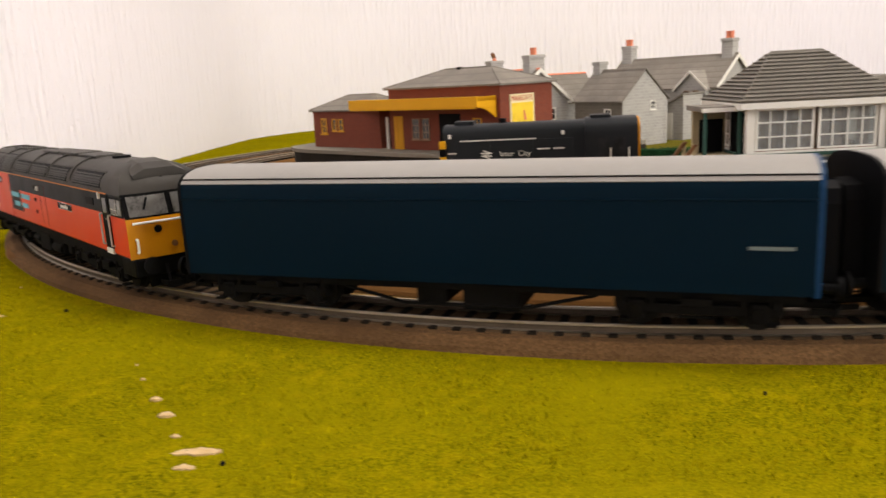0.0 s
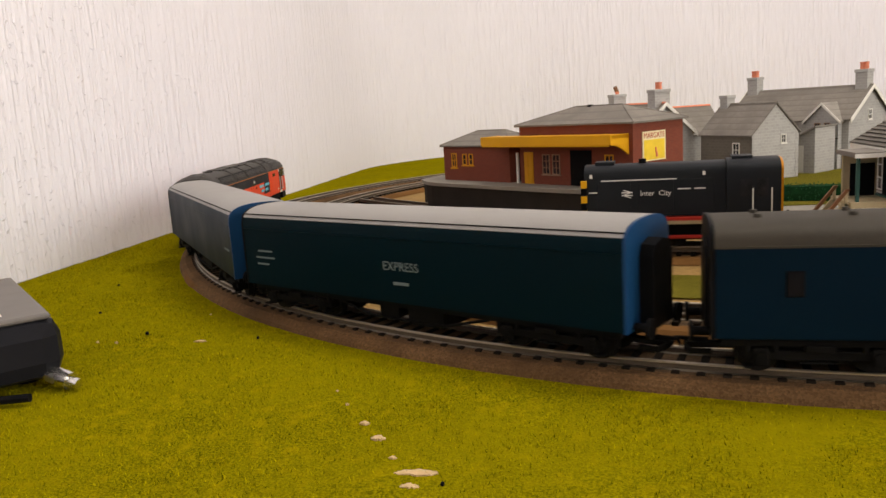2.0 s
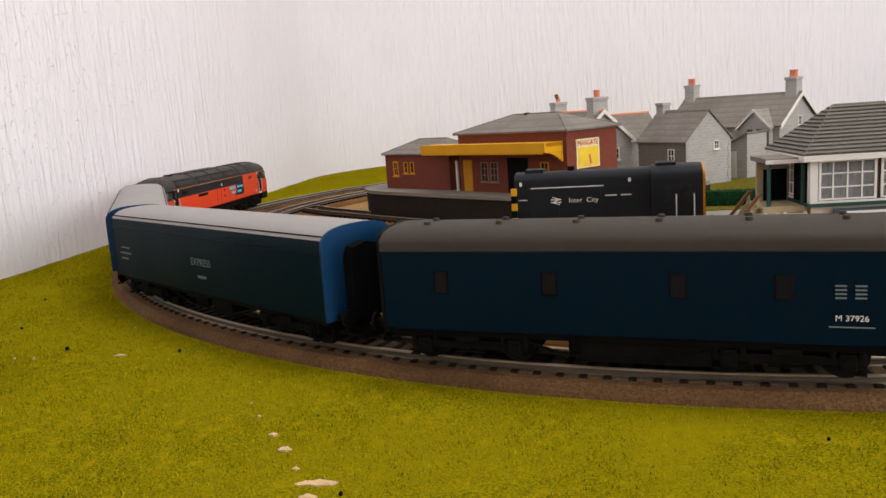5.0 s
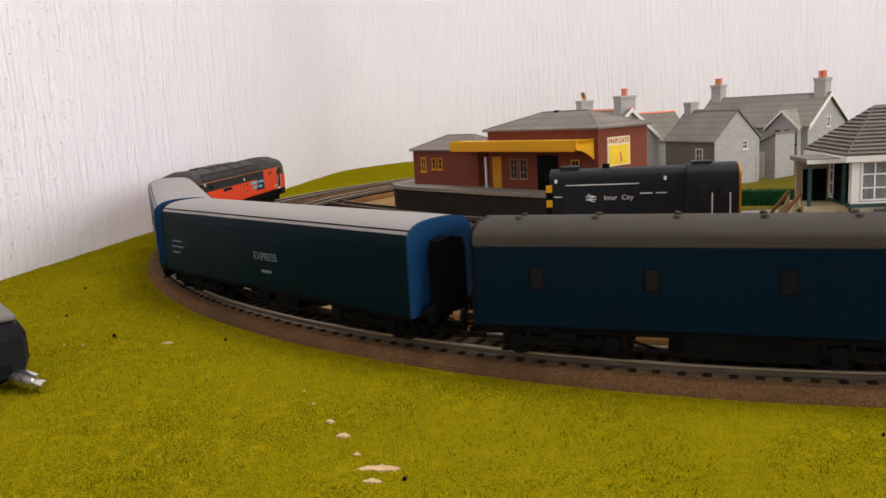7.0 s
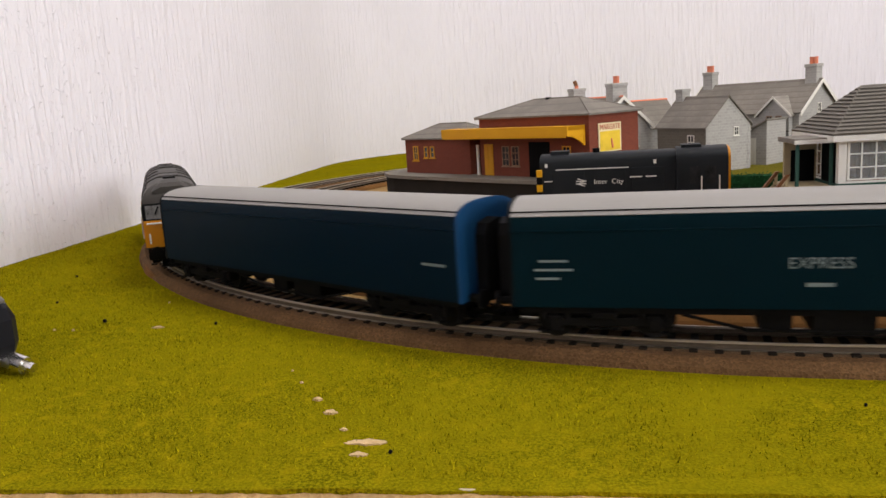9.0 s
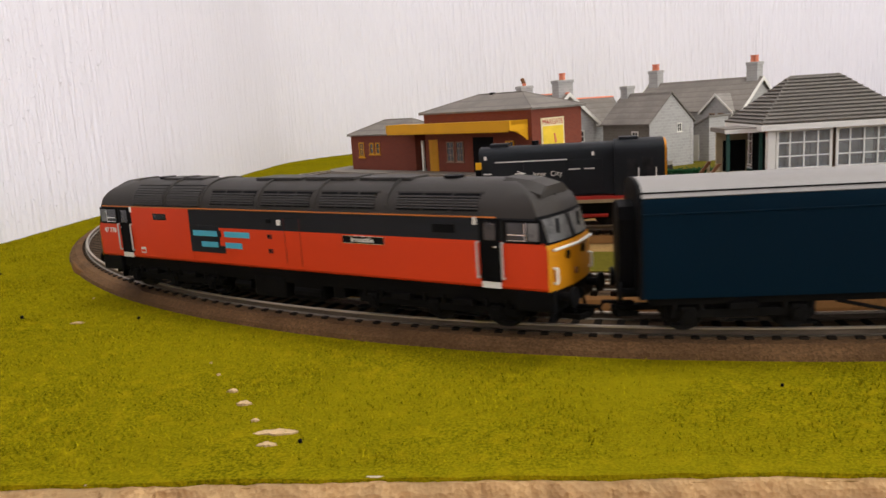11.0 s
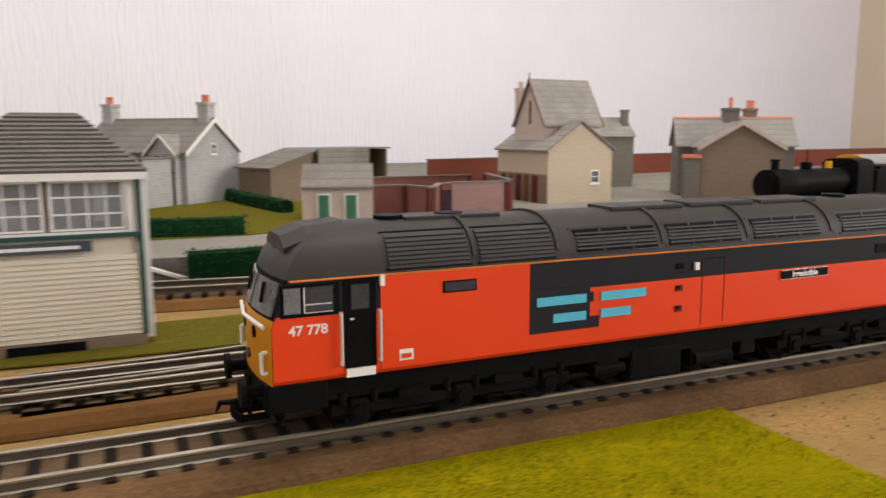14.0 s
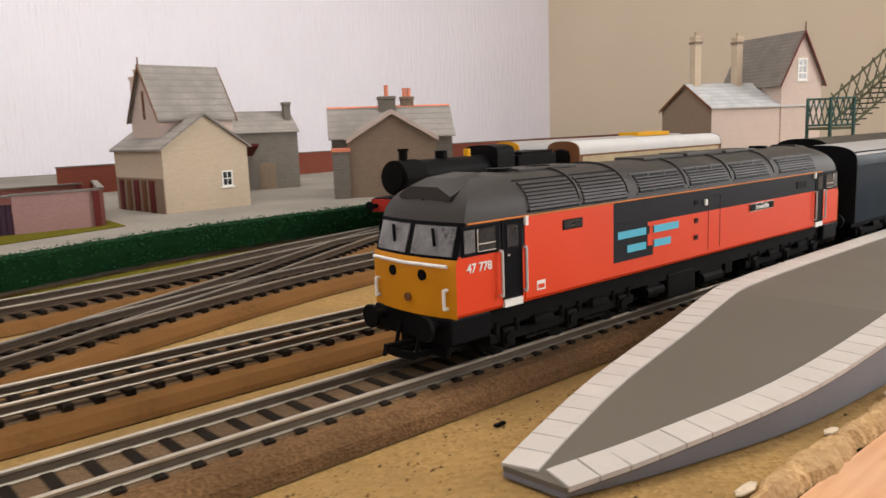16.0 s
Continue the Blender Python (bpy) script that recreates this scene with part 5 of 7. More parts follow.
def chimney(parent, x, y, z0, z1, w, d, wall, pots=2, pot="terracotta", potlen=0.006):
    bm = bmesh.new()
    box(bm, x - w / 2, y - d / 2, z0, x + w / 2, y + d / 2, z1 - 0.0016)
    box(bm, x - w / 2 - 0.0008, y - d / 2 - 0.0008, z1 - 0.003, x + w / 2 + 0.0008, y + d / 2 + 0.0008, z1, 0.0003)
    c = part("chimney", bm, wall, parent)
    for i in range(pots):
        px = x + (i - (pots - 1) / 2) * 0.0042
        bm = bmesh.new()
        tube(bm, (px, y, z1), (px, y, z1 + potlen), 0.0021, 0.0018, n=12)
        tube(bm, (px, y, z1 + potlen - 0.0012), (px, y, z1 + potlen), 0.0022, n=12)
        part("chimney_pot", bm, pot, c, "terracotta chimney pot")
    return c


def hip_roof(parent, x0, x1, y0, y1, eave, ridge, rx0, rx1, material, over=0.003, rows=0, slab="roof"):
    """Hipped roof with a short ridge; rows: separate overlapping courses of slates."""
    yc = (y0 + y1) / 2
    bm = bmesh.new()
    low = [(x0 - over, y0 - over, eave), (x1 + over, y0 - over, eave), (x1 + over, y1 + over, eave), (x0 - over, y1 + over, eave)]
    a, b = (rx0, yc, ridge), (rx1, yc, ridge)
    v = [bm.verts.new(p) for p in low] + [bm.verts.new(a), bm.verts.new(b)]
    u = [bm.verts.new((p[0], p[1], p[2] - 0.0014)) for p in low]
    for f in ((v[0], v[1], v[5], v[4]), (v[1], v[2], v[5]), (v[2], v[3], v[4], v[5]), (v[3], v[0], v[4]), (u[0], u[1], v[1], v[0]), (u[1], u[2], v[2], v[1]), (u[2], u[3], v[3], v[2]), (u[3], u[0], v[0], v[3]), (u[3], u[2], u[1], u[0])):
        bm.faces.new(f)
    bmesh.ops.recalc_face_normals(bm, faces=bm.faces)
    roof = part(slab, bm, material, parent)
    for i in range(rows):
        f0, f1 = i / rows, (i + 1) / rows
        for side in ("front", "right", "left"):
            p, q = {"front": (low[0], low[1]), "right": (low[1], low[2]), "left": (low[3], low[0])}[side]
            r, s = {"front": (a, b), "right": (b, b), "left": (a, a)}[side]
            P = [Vector(p).lerp(Vector(r), f0), Vector(q).lerp(Vector(s), f0), Vector(q).lerp(Vector(s), f1), Vector(p).lerp(Vector(r), f1)]
            n = (P[1] - P[0]).cross(P[3] - P[0])
            if n.length < 1e-12:
                continue
            n = n.normalized()
            bm = bmesh.new()
            lo = [bm.verts.new(x) for x in (P[0] + n * 0.0011, P[1] + n * 0.0011, P[2] + n * 0.0002, P[3] + n * 0.0002)]
            hi = [bm.verts.new(x) for x in (P[0], P[1], P[2] - n * 0.0001, P[3] - n * 0.0001)]
            bm.faces.new(lo)
            for j in range(4):
                bm.faces.new((hi[j], hi[(j + 1) % 4], lo[(j + 1) % 4], lo[j]))
            part("slate_course", bm, material, roof)
    bm = bmesh.new()
    for p in low:
        e = a if p[0] < (x0 + x1) / 2 else b
        tube(bm, p, e, 0.0006, n=6)
    tube(bm, a, b, 0.0007, n=6)
    part("hip_tile", bm, material, parent)
    return roof


PLAT_Z = 0.030
# platform of the station
edge = curve_through([(-0.112, 0.512), (-0.098, 0.476), (-0.05, 0.430), (0.0, 0.385), (0.05, 0.345), (0.11, 0.302)], 0.012)
back = [(0.19, 0.392), (0.03, 0.555), (-0.09, 0.555)]
plat = thing("station_platform", "curved grey station platform with a dark face", "platform")
bm = bmesh.new()
prism(bm, [(p.x, p.y) for p in edge] + back, 0.0, PLAT_Z - 0.0030, "z")
part("platform_face", bm, "platside", plat)
bm = bmesh.new()
prism(bm, [(p.x - 0.0015, p.y - 0.0015) for p in edge] + back, PLAT_Z - 0.0030, PLAT_Z, "z")
part("platform_top", bm, "road", plat, "pale grey platform surface")

# station building, a hipped brick block with canopy
st = thing("station_building", "red brick station building with grey hipped roof and yellow canopy", "station", m=at(-0.010, 0.423, PLAT_Z, -41.8))
SL, SW = 0.117, 0.062
block("wall", "brick", st, (0, 0, 0, SL, SW, 0.0475))
hip_roof(st, 0, SL, 0, SW, 0.0487, 0.0612, 0.036, 0.084, "slate")
blocks("ridge_vent", "black", st, [(0.05, 0.029, 0.0605, 0.053, 0.033, 0.0624)])
bm = bmesh.new()
box(bm, -0.026, -0.021, 0.0335, 0.1135, -0.0195, 0.0405)
box(bm, -0.026, -0.0195, 0.0372, 0.1135, 0.0, 0.0402)
box(bm, 0.1120, -0.0195, 0.0335, 0.1135, 0.0, 0.0405)
box(bm, -0.026, -0.0195, 0.0335, -0.0245, 0.0, 0.0405)
cano = part("canopy", bm, "canopy", st, "deep yellow canopy")
for i in range(9):
    y = -0.0195 + 0.0022 * i
    block("valance_board", "canopy", cano, (0.1121, y, 0.0335 - 0.0075 * (i / 8) ** 1.7 - 0.0006, 0.1134, y + 0.0019, 0.0336))
for i in range(46):
    x = -0.025 + 0.00297 * i
    block("valance_board", "canopy", cano, (x, -0.0209, 0.0322, x + 0.0026, -0.0197, 0.0336))
door(st, pose(0.010, 0, 0), 0.0105, 0.0265, "doory")
for x in (0.030, 0.041):
    window(st, pose(x, 0, 0.0165), 0.0085, 0.0165, 2, 3, "curtain", lit=0.10)
block("dark_doorway", "black", st, (0.056, -0.0003, 0, 0.078, 0.0006, 0.028))
window(st, pose(0.095, 0, 0.0165), 0.0085, 0.0165, 2, 3, "doory")
block("door_post", "white", st, (-0.0042, -0.0012, 0, -0.0022, 0.0006, 0.026))
ps = block("poster", "posterb", st, (SL, 0.0105, 0.0185, SL + 0.0007, 0.0385, 0.0405), label="yellow seaside poster with a cream border")
block("poster_field", "poster", ps, (SL + 0.0003, 0.0120, 0.0195, SL + 0.0010, 0.0370, 0.0342))
lettering("poster_word", "MARGATE", 0.0056, "buffer", ps, Matrix.Translation((SL + 0.0008, 0.0245, 0.0372)) @ Matrix.Rotation(math.pi / 2, 4, "Z") @ Matrix.Rotation(math.pi / 2, 4, "X"))
bm = bmesh.new()
tube(bm, (SL + 0.0009, 0.027, 0.0215), (SL + 0.0009, 0.0255, 0.0285), 0.0012, 0.0008, n=8)
part("poster_shape", bm, "terracotta", ps)

ki = thing("brick_store", "low red brick outbuilding with yellow windows on the platform", "outbuilding", m=at(-0.010, 0.423, PLAT_Z, -41.8))
block("wall", "brick", ki, (-0.104, 0.0005, 0, -0.014, 0.045, 0.0318))
hip_roof(ki, -0.104, -0.014, 0.0005, 0.045, 0.0325, 0.0445, -0.078, -0.040, "slate", 0.0025)
window(ki, pose(-0.0885, 0.0005, 0.0185), 0.0075, 0.0135, 2, 2, "doory", lit=0.16)
for x in (-0.0735, -0.0645):
    window(ki, pose(x, 0.0005, 0.0195), 0.0058, 0.0105, 1, 2, "doory", lit=0.16)

# grey house behind the station
B = YARD_Z
g = gable_house("grey_house", "grey stone house with white barge boards and red ridge tiles", at(0.102, 0.590, B, 114), 0.102, 0.062, 0.044, 0.072, "stone", "slate", barge="white", ridge_tile="terracotta")
chimney(g, -0.040, 0, 0.060, 0.0865, 0.014, 0.016, "stone", 2, potlen=0.0068)
c = chimney(g, 0.046, 0, 0.060, 0.0845, 0.013, 0.014, "stone", 1, potlen=0.003)
rods("cowl", "umber", c, [((0.046, 0, 0.0870), (0.0485, 0.001, 0.0925), 0.0021)], "black chimney cowl")
window(g, on_face("left", 0.102, 0.062, 0.012, 0.030), 0.010, 0.012)
gx = gable_house("grey_house", "grey cross wing with terracotta ridge tiles", at(0.142, 0.612, B, 24), 0.075, 0.05, 0.040, 0.066, "stone", "slate", ridge_tile="terracotta")

# stone cottage
CL, CW = 0.130, 0.076
c1 = gable_house("stone_cottage", "long grey stone cottage with two chimneys and a gabled front bay", at(0.2734, 0.6246, B, -46), CL, CW, 0.048, 0.0765, "stone", "slate", barge="white")
for x in (-0.0585, 0.0585):
    chimney(c1, x, 0, 0.064, 0.0930, 0.0115, 0.011, "stone", 2, potlen=0.0068)
window(c1, on_face("front", CL, CW, -0.035, 0.030), 0.009, 0.012)
window(c1, on_face("right", CL, CW, 0.0, 0.050), 0.007, 0.010)
bm = bmesh.new()
prism(bm, [(0.0275, 0), (0.0585, 0), (0.0585, 0.0465), (0.043, 0.0615), (0.0275, 0.0465)], -0.045, -0.010, "y")
dm = part("front_bay", bm, "stone", c1, "gabled stone bay")
for e in (-1, 1):
    bm = bmesh.new()
    prism(bm, [(0.043, 0.0620), (0.043 + e * 0.0185, 0.0442), (0.043 + e * 0.0185, 0.0458), (0.043, 0.0638)], -0.0475, -0.008, "y")
    part("bay_roof", bm, "slate2", dm)
    bm = bmesh.new()
    prism(bm, [(0.043, 0.0640), (0.043 + e * 0.0190, 0.0458), (0.043 + e * 0.0190, 0.0435), (0.043, 0.0612)], -0.0482, -0.0475, "y")
    part("barge_board", bm, "white", dm)
for x in (0.0382, 0.0478):
    window(dm, pose(x, -0.045, 0.0385), 0.0062, 0.0125, 2, 3, "curtain", lit=0.12)
block("string_course", "stonedk", dm, (0.0272, -0.0458, 0.0290, 0.0588, -0.0448, 0.0302))
# gable ends in paler stone: the window light on them put into the colour
c2 = gable_house("cottage_wing", "grey stone cottage wing, its gable ends coloured paler as if lit", at(0.194, 0.519, B, -59), 0.065, 0.053, 0.0415, 0.0670, "stonedk", "slate", ends="stone", over=0.002)
chimney(c2, -0.027, 0, 0.055, 0.0765, 0.0095, 0.009, "stone", 0)
window(c2, on_face("front", 0.065, 0.053, 0.014, 0.028), 0.009, 0.013)
window(c2, on_face("right", 0.0662, 0.053, 0.009, 0.036), 0.006, 0.008, 2, 2)
for e in (-1, 1):
    for k in range(7):
        w = 0.0042 if k % 2 else 0.0028
        y = e * 0.0265
        block("quoin", "stone", c2, (0.0330, min(y, y - e * w), 0.0010 + 0.0056 * k, 0.0334, max(y, y - e * w), 0.0058 + 0.0056 * k))
c3 = thing("lean_to", "grey stone lean-to with a sloping slate roof and white door", "outbuilding", m=at(0.248, 0.535, B, -46))
bm = bmesh.new()
prism(bm, [(-0.012, 0), (0.012, 0), (0.012, 0.042), (-0.012, 0.030)], -0.004, 0.030, "y")
part("wall", bm, "stone", c3)
bm = bmesh.new()
prism(bm, [(-0.0145, 0.0290), (0.013, 0.0428), (0.013, 0.0442), (-0.0145, 0.0304)], -0.0065, 0.032, "y")
part("roof", bm, "slate2", c3)
door(c3, pose(-0.003, -0.004, 0), 0.0085, 0.026, "white")

# outhouse with green doors
oh = thing("outhouse", "small stone outhouse with two green doors", "outbuilding", m=at(0.3870, 0.3960, B, -18))
bm = bmesh.new()
prism(bm, [(-0.0185, 0), (0.0185, 0), (0.0185, 0.0273), (0.0055, 0.0391), (-0.0185, 0.0246)], -0.026, 0.026, "x")
part("wall", bm, "pinkst", oh)
for a in ([(-0.0210, 0.0238), (0.0055, 0.0400), (0.0055, 0.0413), (-0.0210, 0.0251)], [(0.0055, 0.0400), (0.0200, 0.0268), (0.0200, 0.0281), (0.0055, 0.0413)]):
    bm = bmesh.new()
    prism(bm, a, -0.0265, 0.0265, "x")
    part("roof", bm, "slate", oh)
for x in (-0.0100, 0.0100):
    block("door_frame", "white", oh, (x - 0.0054, -0.0192, 0, x + 0.0054, -0.0184, 0.0203))
    door(oh, pose(x, -0.0193, 0), 0.0076, 0.0190, "doorg")

sh = thing("garage_shed", "grey-brown open-fronted shed with a sloping roof", "shed", m=at(0.412, 0.552, B, 22))
bm = bmesh.new()
prism(bm, [(-0.054, 0), (0.058, 0), (0.058, 0.0480), (0.000, 0.0480), (-0.054, 0.0325)], 0.0, 0.055, "y")
part("wall", bm, "brownst", sh)
bm = bmesh.new()
prism(bm, [(0.058, 0), (0.084, 0), (0.084, 0.0480), (0.058, 0.0480)], 0.020, 0.055, "y")
part("back_wall", bm, "stonedk", sh, "shaded back of the open bay")
block("end_wall", "brownst", sh, (0.0842, 0.0, 0.0, 0.0870, 0.055, 0.0480))
bm = bmesh.new()
prism(bm, [(-0.058, 0.0315), (0.0, 0.0485), (0.089, 0.0485), (0.089, 0.0499), (0.0, 0.0499), (-0.058, 0.0329)], -0.004, 0.058, "y")
part("roof", bm, "slate", sh)
bm = bmesh.new()
prism(bm, [(-0.0045, 0.0499), (0.058, 0.0499), (0.058, 0.0330), (-0.0045, 0.0330)], -0.0060, -0.0045, "y")
part("front_panel", bm, "slate2", sh, "pale grey board along the eaves")

# yard walls of red card brick


def yard_wall(x0, y0, x1, y1, h, mat, label):
    d = Vector((x1 - x0, y1 - y0))
    w = thing("yard_wall", label, "wall", "yard walls", at(x0, y0, B, math.degrees(math.atan2(d.y, d.x))))
    block("brickwork", mat, w, (0, -0.0014, 0, d.length, 0.0014, h))
    block("coping", "slate", w, (-0.0008, -0.0022, h, d.length + 0.0008, 0.0022, h + 0.0012))
    block("end_pier", "doorr", w, (d.length - 0.004, -0.003, 0, d.length, 0.003, h - 0.0002))


yard_wall(0.4125, 0.3860, 0.4370, 0.3800, 0.0240, "maroon", "maroon brick yard wall with grey coping")
yard_wall(0.4370, 0.3800, 0.4455, 0.3500, 0.0240, "maroon", "short maroon brick return wall with a square pier")
yard_wall(0.4470, 0.3500, 0.4660, 0.3870, 0.0240, "maroon", "maroon brick wall beside the yard door")
gate = thing("yard_door", "dark purple plank door in the yard wall", "door", m=at(0.4665, 0.3878, B, 0))
block("door_leaf", "doorp", gate, (0.0, -0.0010, 0.0004, 0.0110, 0.0010, 0.0195), 0.0003)
for x in (0.0036, 0.0073):
    block("plank_joint", "black", gate, (x, -0.0012, 0.0010, x + 0.0003, -0.0009, 0.0190))
block("lintel", "maroon", gate, (0.0, -0.0012, 0.0195, 0.0110, 0.0012, 0.0240))
block("coping", "slate", gate, (-0.0005, -0.0022, 0.0240, 0.0115, 0.0022, 0.0252))
yard_wall(0.4775, 0.3875, 0.5290, 0.3860, 0.0245, "pinkbrick", "pinkish brick yard wall with grey coping")
yard_wall(0.5310, 0.3860, 0.5600, 0.4900, 0.0250, "maroon", "maroon brick side wall of the yard")
yard_wall(0.45, 0.525, 0.56, 0.525, 0.022, "maroon", "maroon brick back wall of the yard")
yard_wall(0.60, 0.735, 0.80, 0.785, 0.030, "brick", "tall red brick wall behind the yard")
yard_wall(0.80, 0.785, 1.45, 0.90, 0.030, "brick", "tall red brick wall behind the yard")
yard_wall(1.45, 0.90, 2.2, 0.98, 0.030, "brick", "tall red brick wall behind the yard")

# tall buff house with tower
th = thing("goods_house", "buff stone railway house with a tall steep-roofed tower", "model house", m=at(0.626, 0.428, B, 3))
bm = bmesh.new()
prism(bm, [(-0.036, 0), (0.036, 0), (0.036, 0.049), (0, 0.0735), (-0.036, 0.049)], 0.0, 0.088, "y")
part("wall", bm, "buff", th)
for s in (-1, 1):
    bm = bmesh.new()
    prism(bm, [(0, 0.0737), (s * 0.039, 0.0472), (s * 0.039, 0.0488), (0, 0.0755)], -0.0022, 0.090, "y")
    part("roof", bm, "slate2", th)
bm = bmesh.new()
prism(bm, [(0.020, 0), (0.070, 0), (0.070, 0.072), (0.045, 0.112), (0.020, 0.072)], -0.0262, 0.0365, "x")
tw = part("tower", bm, "pinkst", th)
for s in (-1, 1):
    bm = bmesh.new()
    prism(bm, [(0.045, 0.1125), (0.045 + s * 0.0275, 0.0695), (0.045 + s * 0.0275, 0.0712), (0.045, 0.1145)], -0.0285, 0.0385, "x")
    part("tower_roof", bm, "slate2", tw)
for e in (-1, 1):
    for s in (-1, 1):
        bm = bmesh.new()
        prism(bm, [(0.045, 0.1148), (0.045 + s * 0.028, 0.0712), (0.045 + s * 0.028, 0.0688), (0.045, 0.1118)], 0.0050 + e * 0.0336, 0.0050 + e * 0.0343, "x")
        part("barge_board", bm, "umber", tw)
block("slit_window", "umber", tw, (-0.0270, 0.0435, 0.072, -0.0260, 0.0465, 0.094))
window(th, pose(0.0165, 0, 0.0235), 0.0095, 0.0125, 2, 2, "white")
for y, mt, w in ((0.020, "doorr", 0.009), (0.048, "doorr", 0.009), (0.034, "umber", 0.007), (0.062, "umber", 0.007), (0.076, "doorr", 0.008)):
    door(th, pose(-0.0369, y, 0, 0, 0, -90), w, 0.025, mt)
rods("finial", "umber", th, [((-0.028, 0.045, 0.113), (-0.028, 0.045, 0.120), 0.0006)])
block("stone_base", "brownst", th, (-0.0366, 0.001, 0.0, -0.0358, 0.087, 0.0265), label="darker tan stone along the lower wall")
chimney(th, -0.014, 0.082, 0.050, 0.108, 0.008, 0.008, "pinkst", 1, "buff", potlen=0.006)

bn = gable_house("stone_barn", "grey stone barn with a corner chimney", at(0.762, 0.615, B, -12), 0.090, 0.055, 0.060, 0.080, "stonedk", "slate2", over=0.002, category="barn")
chimney(bn, 0.040, -0.010, 0.060, 0.091, 0.007, 0.008, "stonedk", 0)
bm = bmesh.new()
prism(bm, [(-0.052, 0.046), (-0.028, 0.036), (-0.028, 0.0385), (-0.052, 0.0485)], -0.055, -0.005, "x")
part("awning", bm, "doorr", bn, "dark red sloping awning")
door(bn, pose(0.010, -0.0275, 0), 0.018, 0.028, "brownst")

# brown gabled house
rh = gable_house("brown_house", "brown stone house front with pale barge boards", at(0.790, 0.405, B, 57), 0.050, 0.076, 0.050, 0.0725, "brownst", "slate2", barge="pinkst", over=0.002)
r2 = gable_house("grey_cross_house", "grey house behind with terracotta ridge tiles and red chimney pots", at(0.823, 0.447, B, -33), 0.112, 0.055, 0.052, 0.078, "stonedk", "slate2", ridge_tile="terracotta")
chimney(r2, -0.002, 0.0, 0.066, 0.0890, 0.016, 0.012, "stonedk", 1, potlen=0.0105)
chimney(r2, 0.018, 0.004, 0.066, 0.0885, 0.012, 0.010, "brownst", 2, potlen=0.008)
block("porch", "stonedk", rh, (-0.030, 0.038, 0, -0.016, 0.052, 0.040))
block("porch_roof", "terracotta", rh, (-0.031, 0.037, 0.040, -0.015, 0.053, 0.043))

# pink house by the cream wall
ph = gable_house("pink_station_house", "pale pink stone house with brown end and tall chimneys", at(1.445, 0.412, B, -22), 0.190, 0.110, 0.072, 0.105, "pinkst", "slatepale", ends="brownst", barge="umber", over=0.003)
for x, z in ((-0.080, 0.172), (-0.008, 0.172)):
    chimney(ph, x, 0.0, 0.095, z, 0.010, 0.012, "buff", 1, "woodcream", 0.006)
    block("chimney_band", "brownst", ph, (x - 0.0062, -0.0072, z - 0.010, x + 0.0062, 0.0072, z - 0.007))
p2 = thing("pink_tower_wing", "pale pink gabled wing with steep slate roof", "model house", m=at(1.445 + 0.058 * math.cos(-0.384) + 0.008 * 0.375, 0.412 + 0.058 * math.sin(-0.384) + 0.008 * 0.927, B, -22))
bm = bmesh.new()
prism(bm, [(-0.036, 0), (0.036, 0), (0.036, 0.105), (0, 0.172), (-0.036, 0.105)], -0.064, 0.055, "y")
part("wall", bm, "pinkst", p2)
for s in (-1, 1):
    bm = bmesh.new()
    prism(bm, [(0, 0.1725), (s * 0.040, 0.0985), (s * 0.040, 0.1005), (0, 0.1748)], -0.067, 0.058, "y")
    part("roof", bm, "slate", p2)
window(p2, pose(0, -0.064, 0.122), 0.017, 0.030, 2, 3)
for s in (-1, 1):
    bm = bmesh.new()
    prism(bm, [(0, 0.1720), (s * 0.0405, 0.0970), (s * 0.0405, 0.1008), (0, 0.1760)], -0.0685, -0.067, "y")
    part("barge_board", bm, "doorr", p2)
rods("finial", "doorr", p2, [((0, -0.0675, 0.174), (0, -0.0675, 0.186), 0.0010)])

# footbridge
fb = thing("footbridge", "green lattice footbridge with stairs", "footbridge", m=at(1.238, 0.203, 0, -18))
for x in (0.0, 0.036):
    for y in (0.0, 0.03):
        block("post", "darkgreen", fb, (x - 0.0013, y - 0.0013, 0, x + 0.0013, y + 0.0013, 0.091), label="green iron post")
block("landing", "stairgreen", fb, (0, 0, 0.056, 0.036, 0.03, 0.059))
for y in (0.0, 0.03):
    rows = [((0, y, 0.090), (0.036, y, 0.090), 0.0012), ((0, y, 0.061), (0.036, y, 0.061), 0.0012)]
    rows += [((0.009 * i, y, 0.061), (0.009 * (i + 1), y, 0.090), 0.0007) for i in range(4)] + [((0.009 * i, y, 0.090), (0.009 * (i + 1), y, 0.061), 0.0007) for i in range(4)]
    rods("lattice", "darkgreen", fb, rows, n=6)
    rows = [((0.036, y, 0.090), (0.184, y, 0.185), 0.0014), ((0.036, y, 0.062), (0.184, y, 0.150), 0.0016)]
    for i in range(9):
        xa, xb = 0.036 + 0.0164 * i, 0.036 + 0.0164 * (i + 1)
        za, zb = 0.062 + 0.00975 * i, 0.062 + 0.00975 * (i + 1)
        rows += [((xa, y, za), (xb, y, zb + 0.035), 0.0008), ((xa, y, za + 0.035), (xb, y, zb), 0.0008)]
    rods("stair_lattice", "stairgreen", fb, rows, n=6)
for i in range(15):
    block("step", "platside", fb, (0.036 + 0.0098 * i, 0.0, 0.060 + 0.0058 * i, 0.047 + 0.0098 * i, 0.03, 0.0615 + 0.0058 * i))
for y in (0.0, 0.03):
    block("far_post", "darkgreen", fb, (0.182, y - 0.0015, 0, 0.185, y + 0.0015, 0.186))

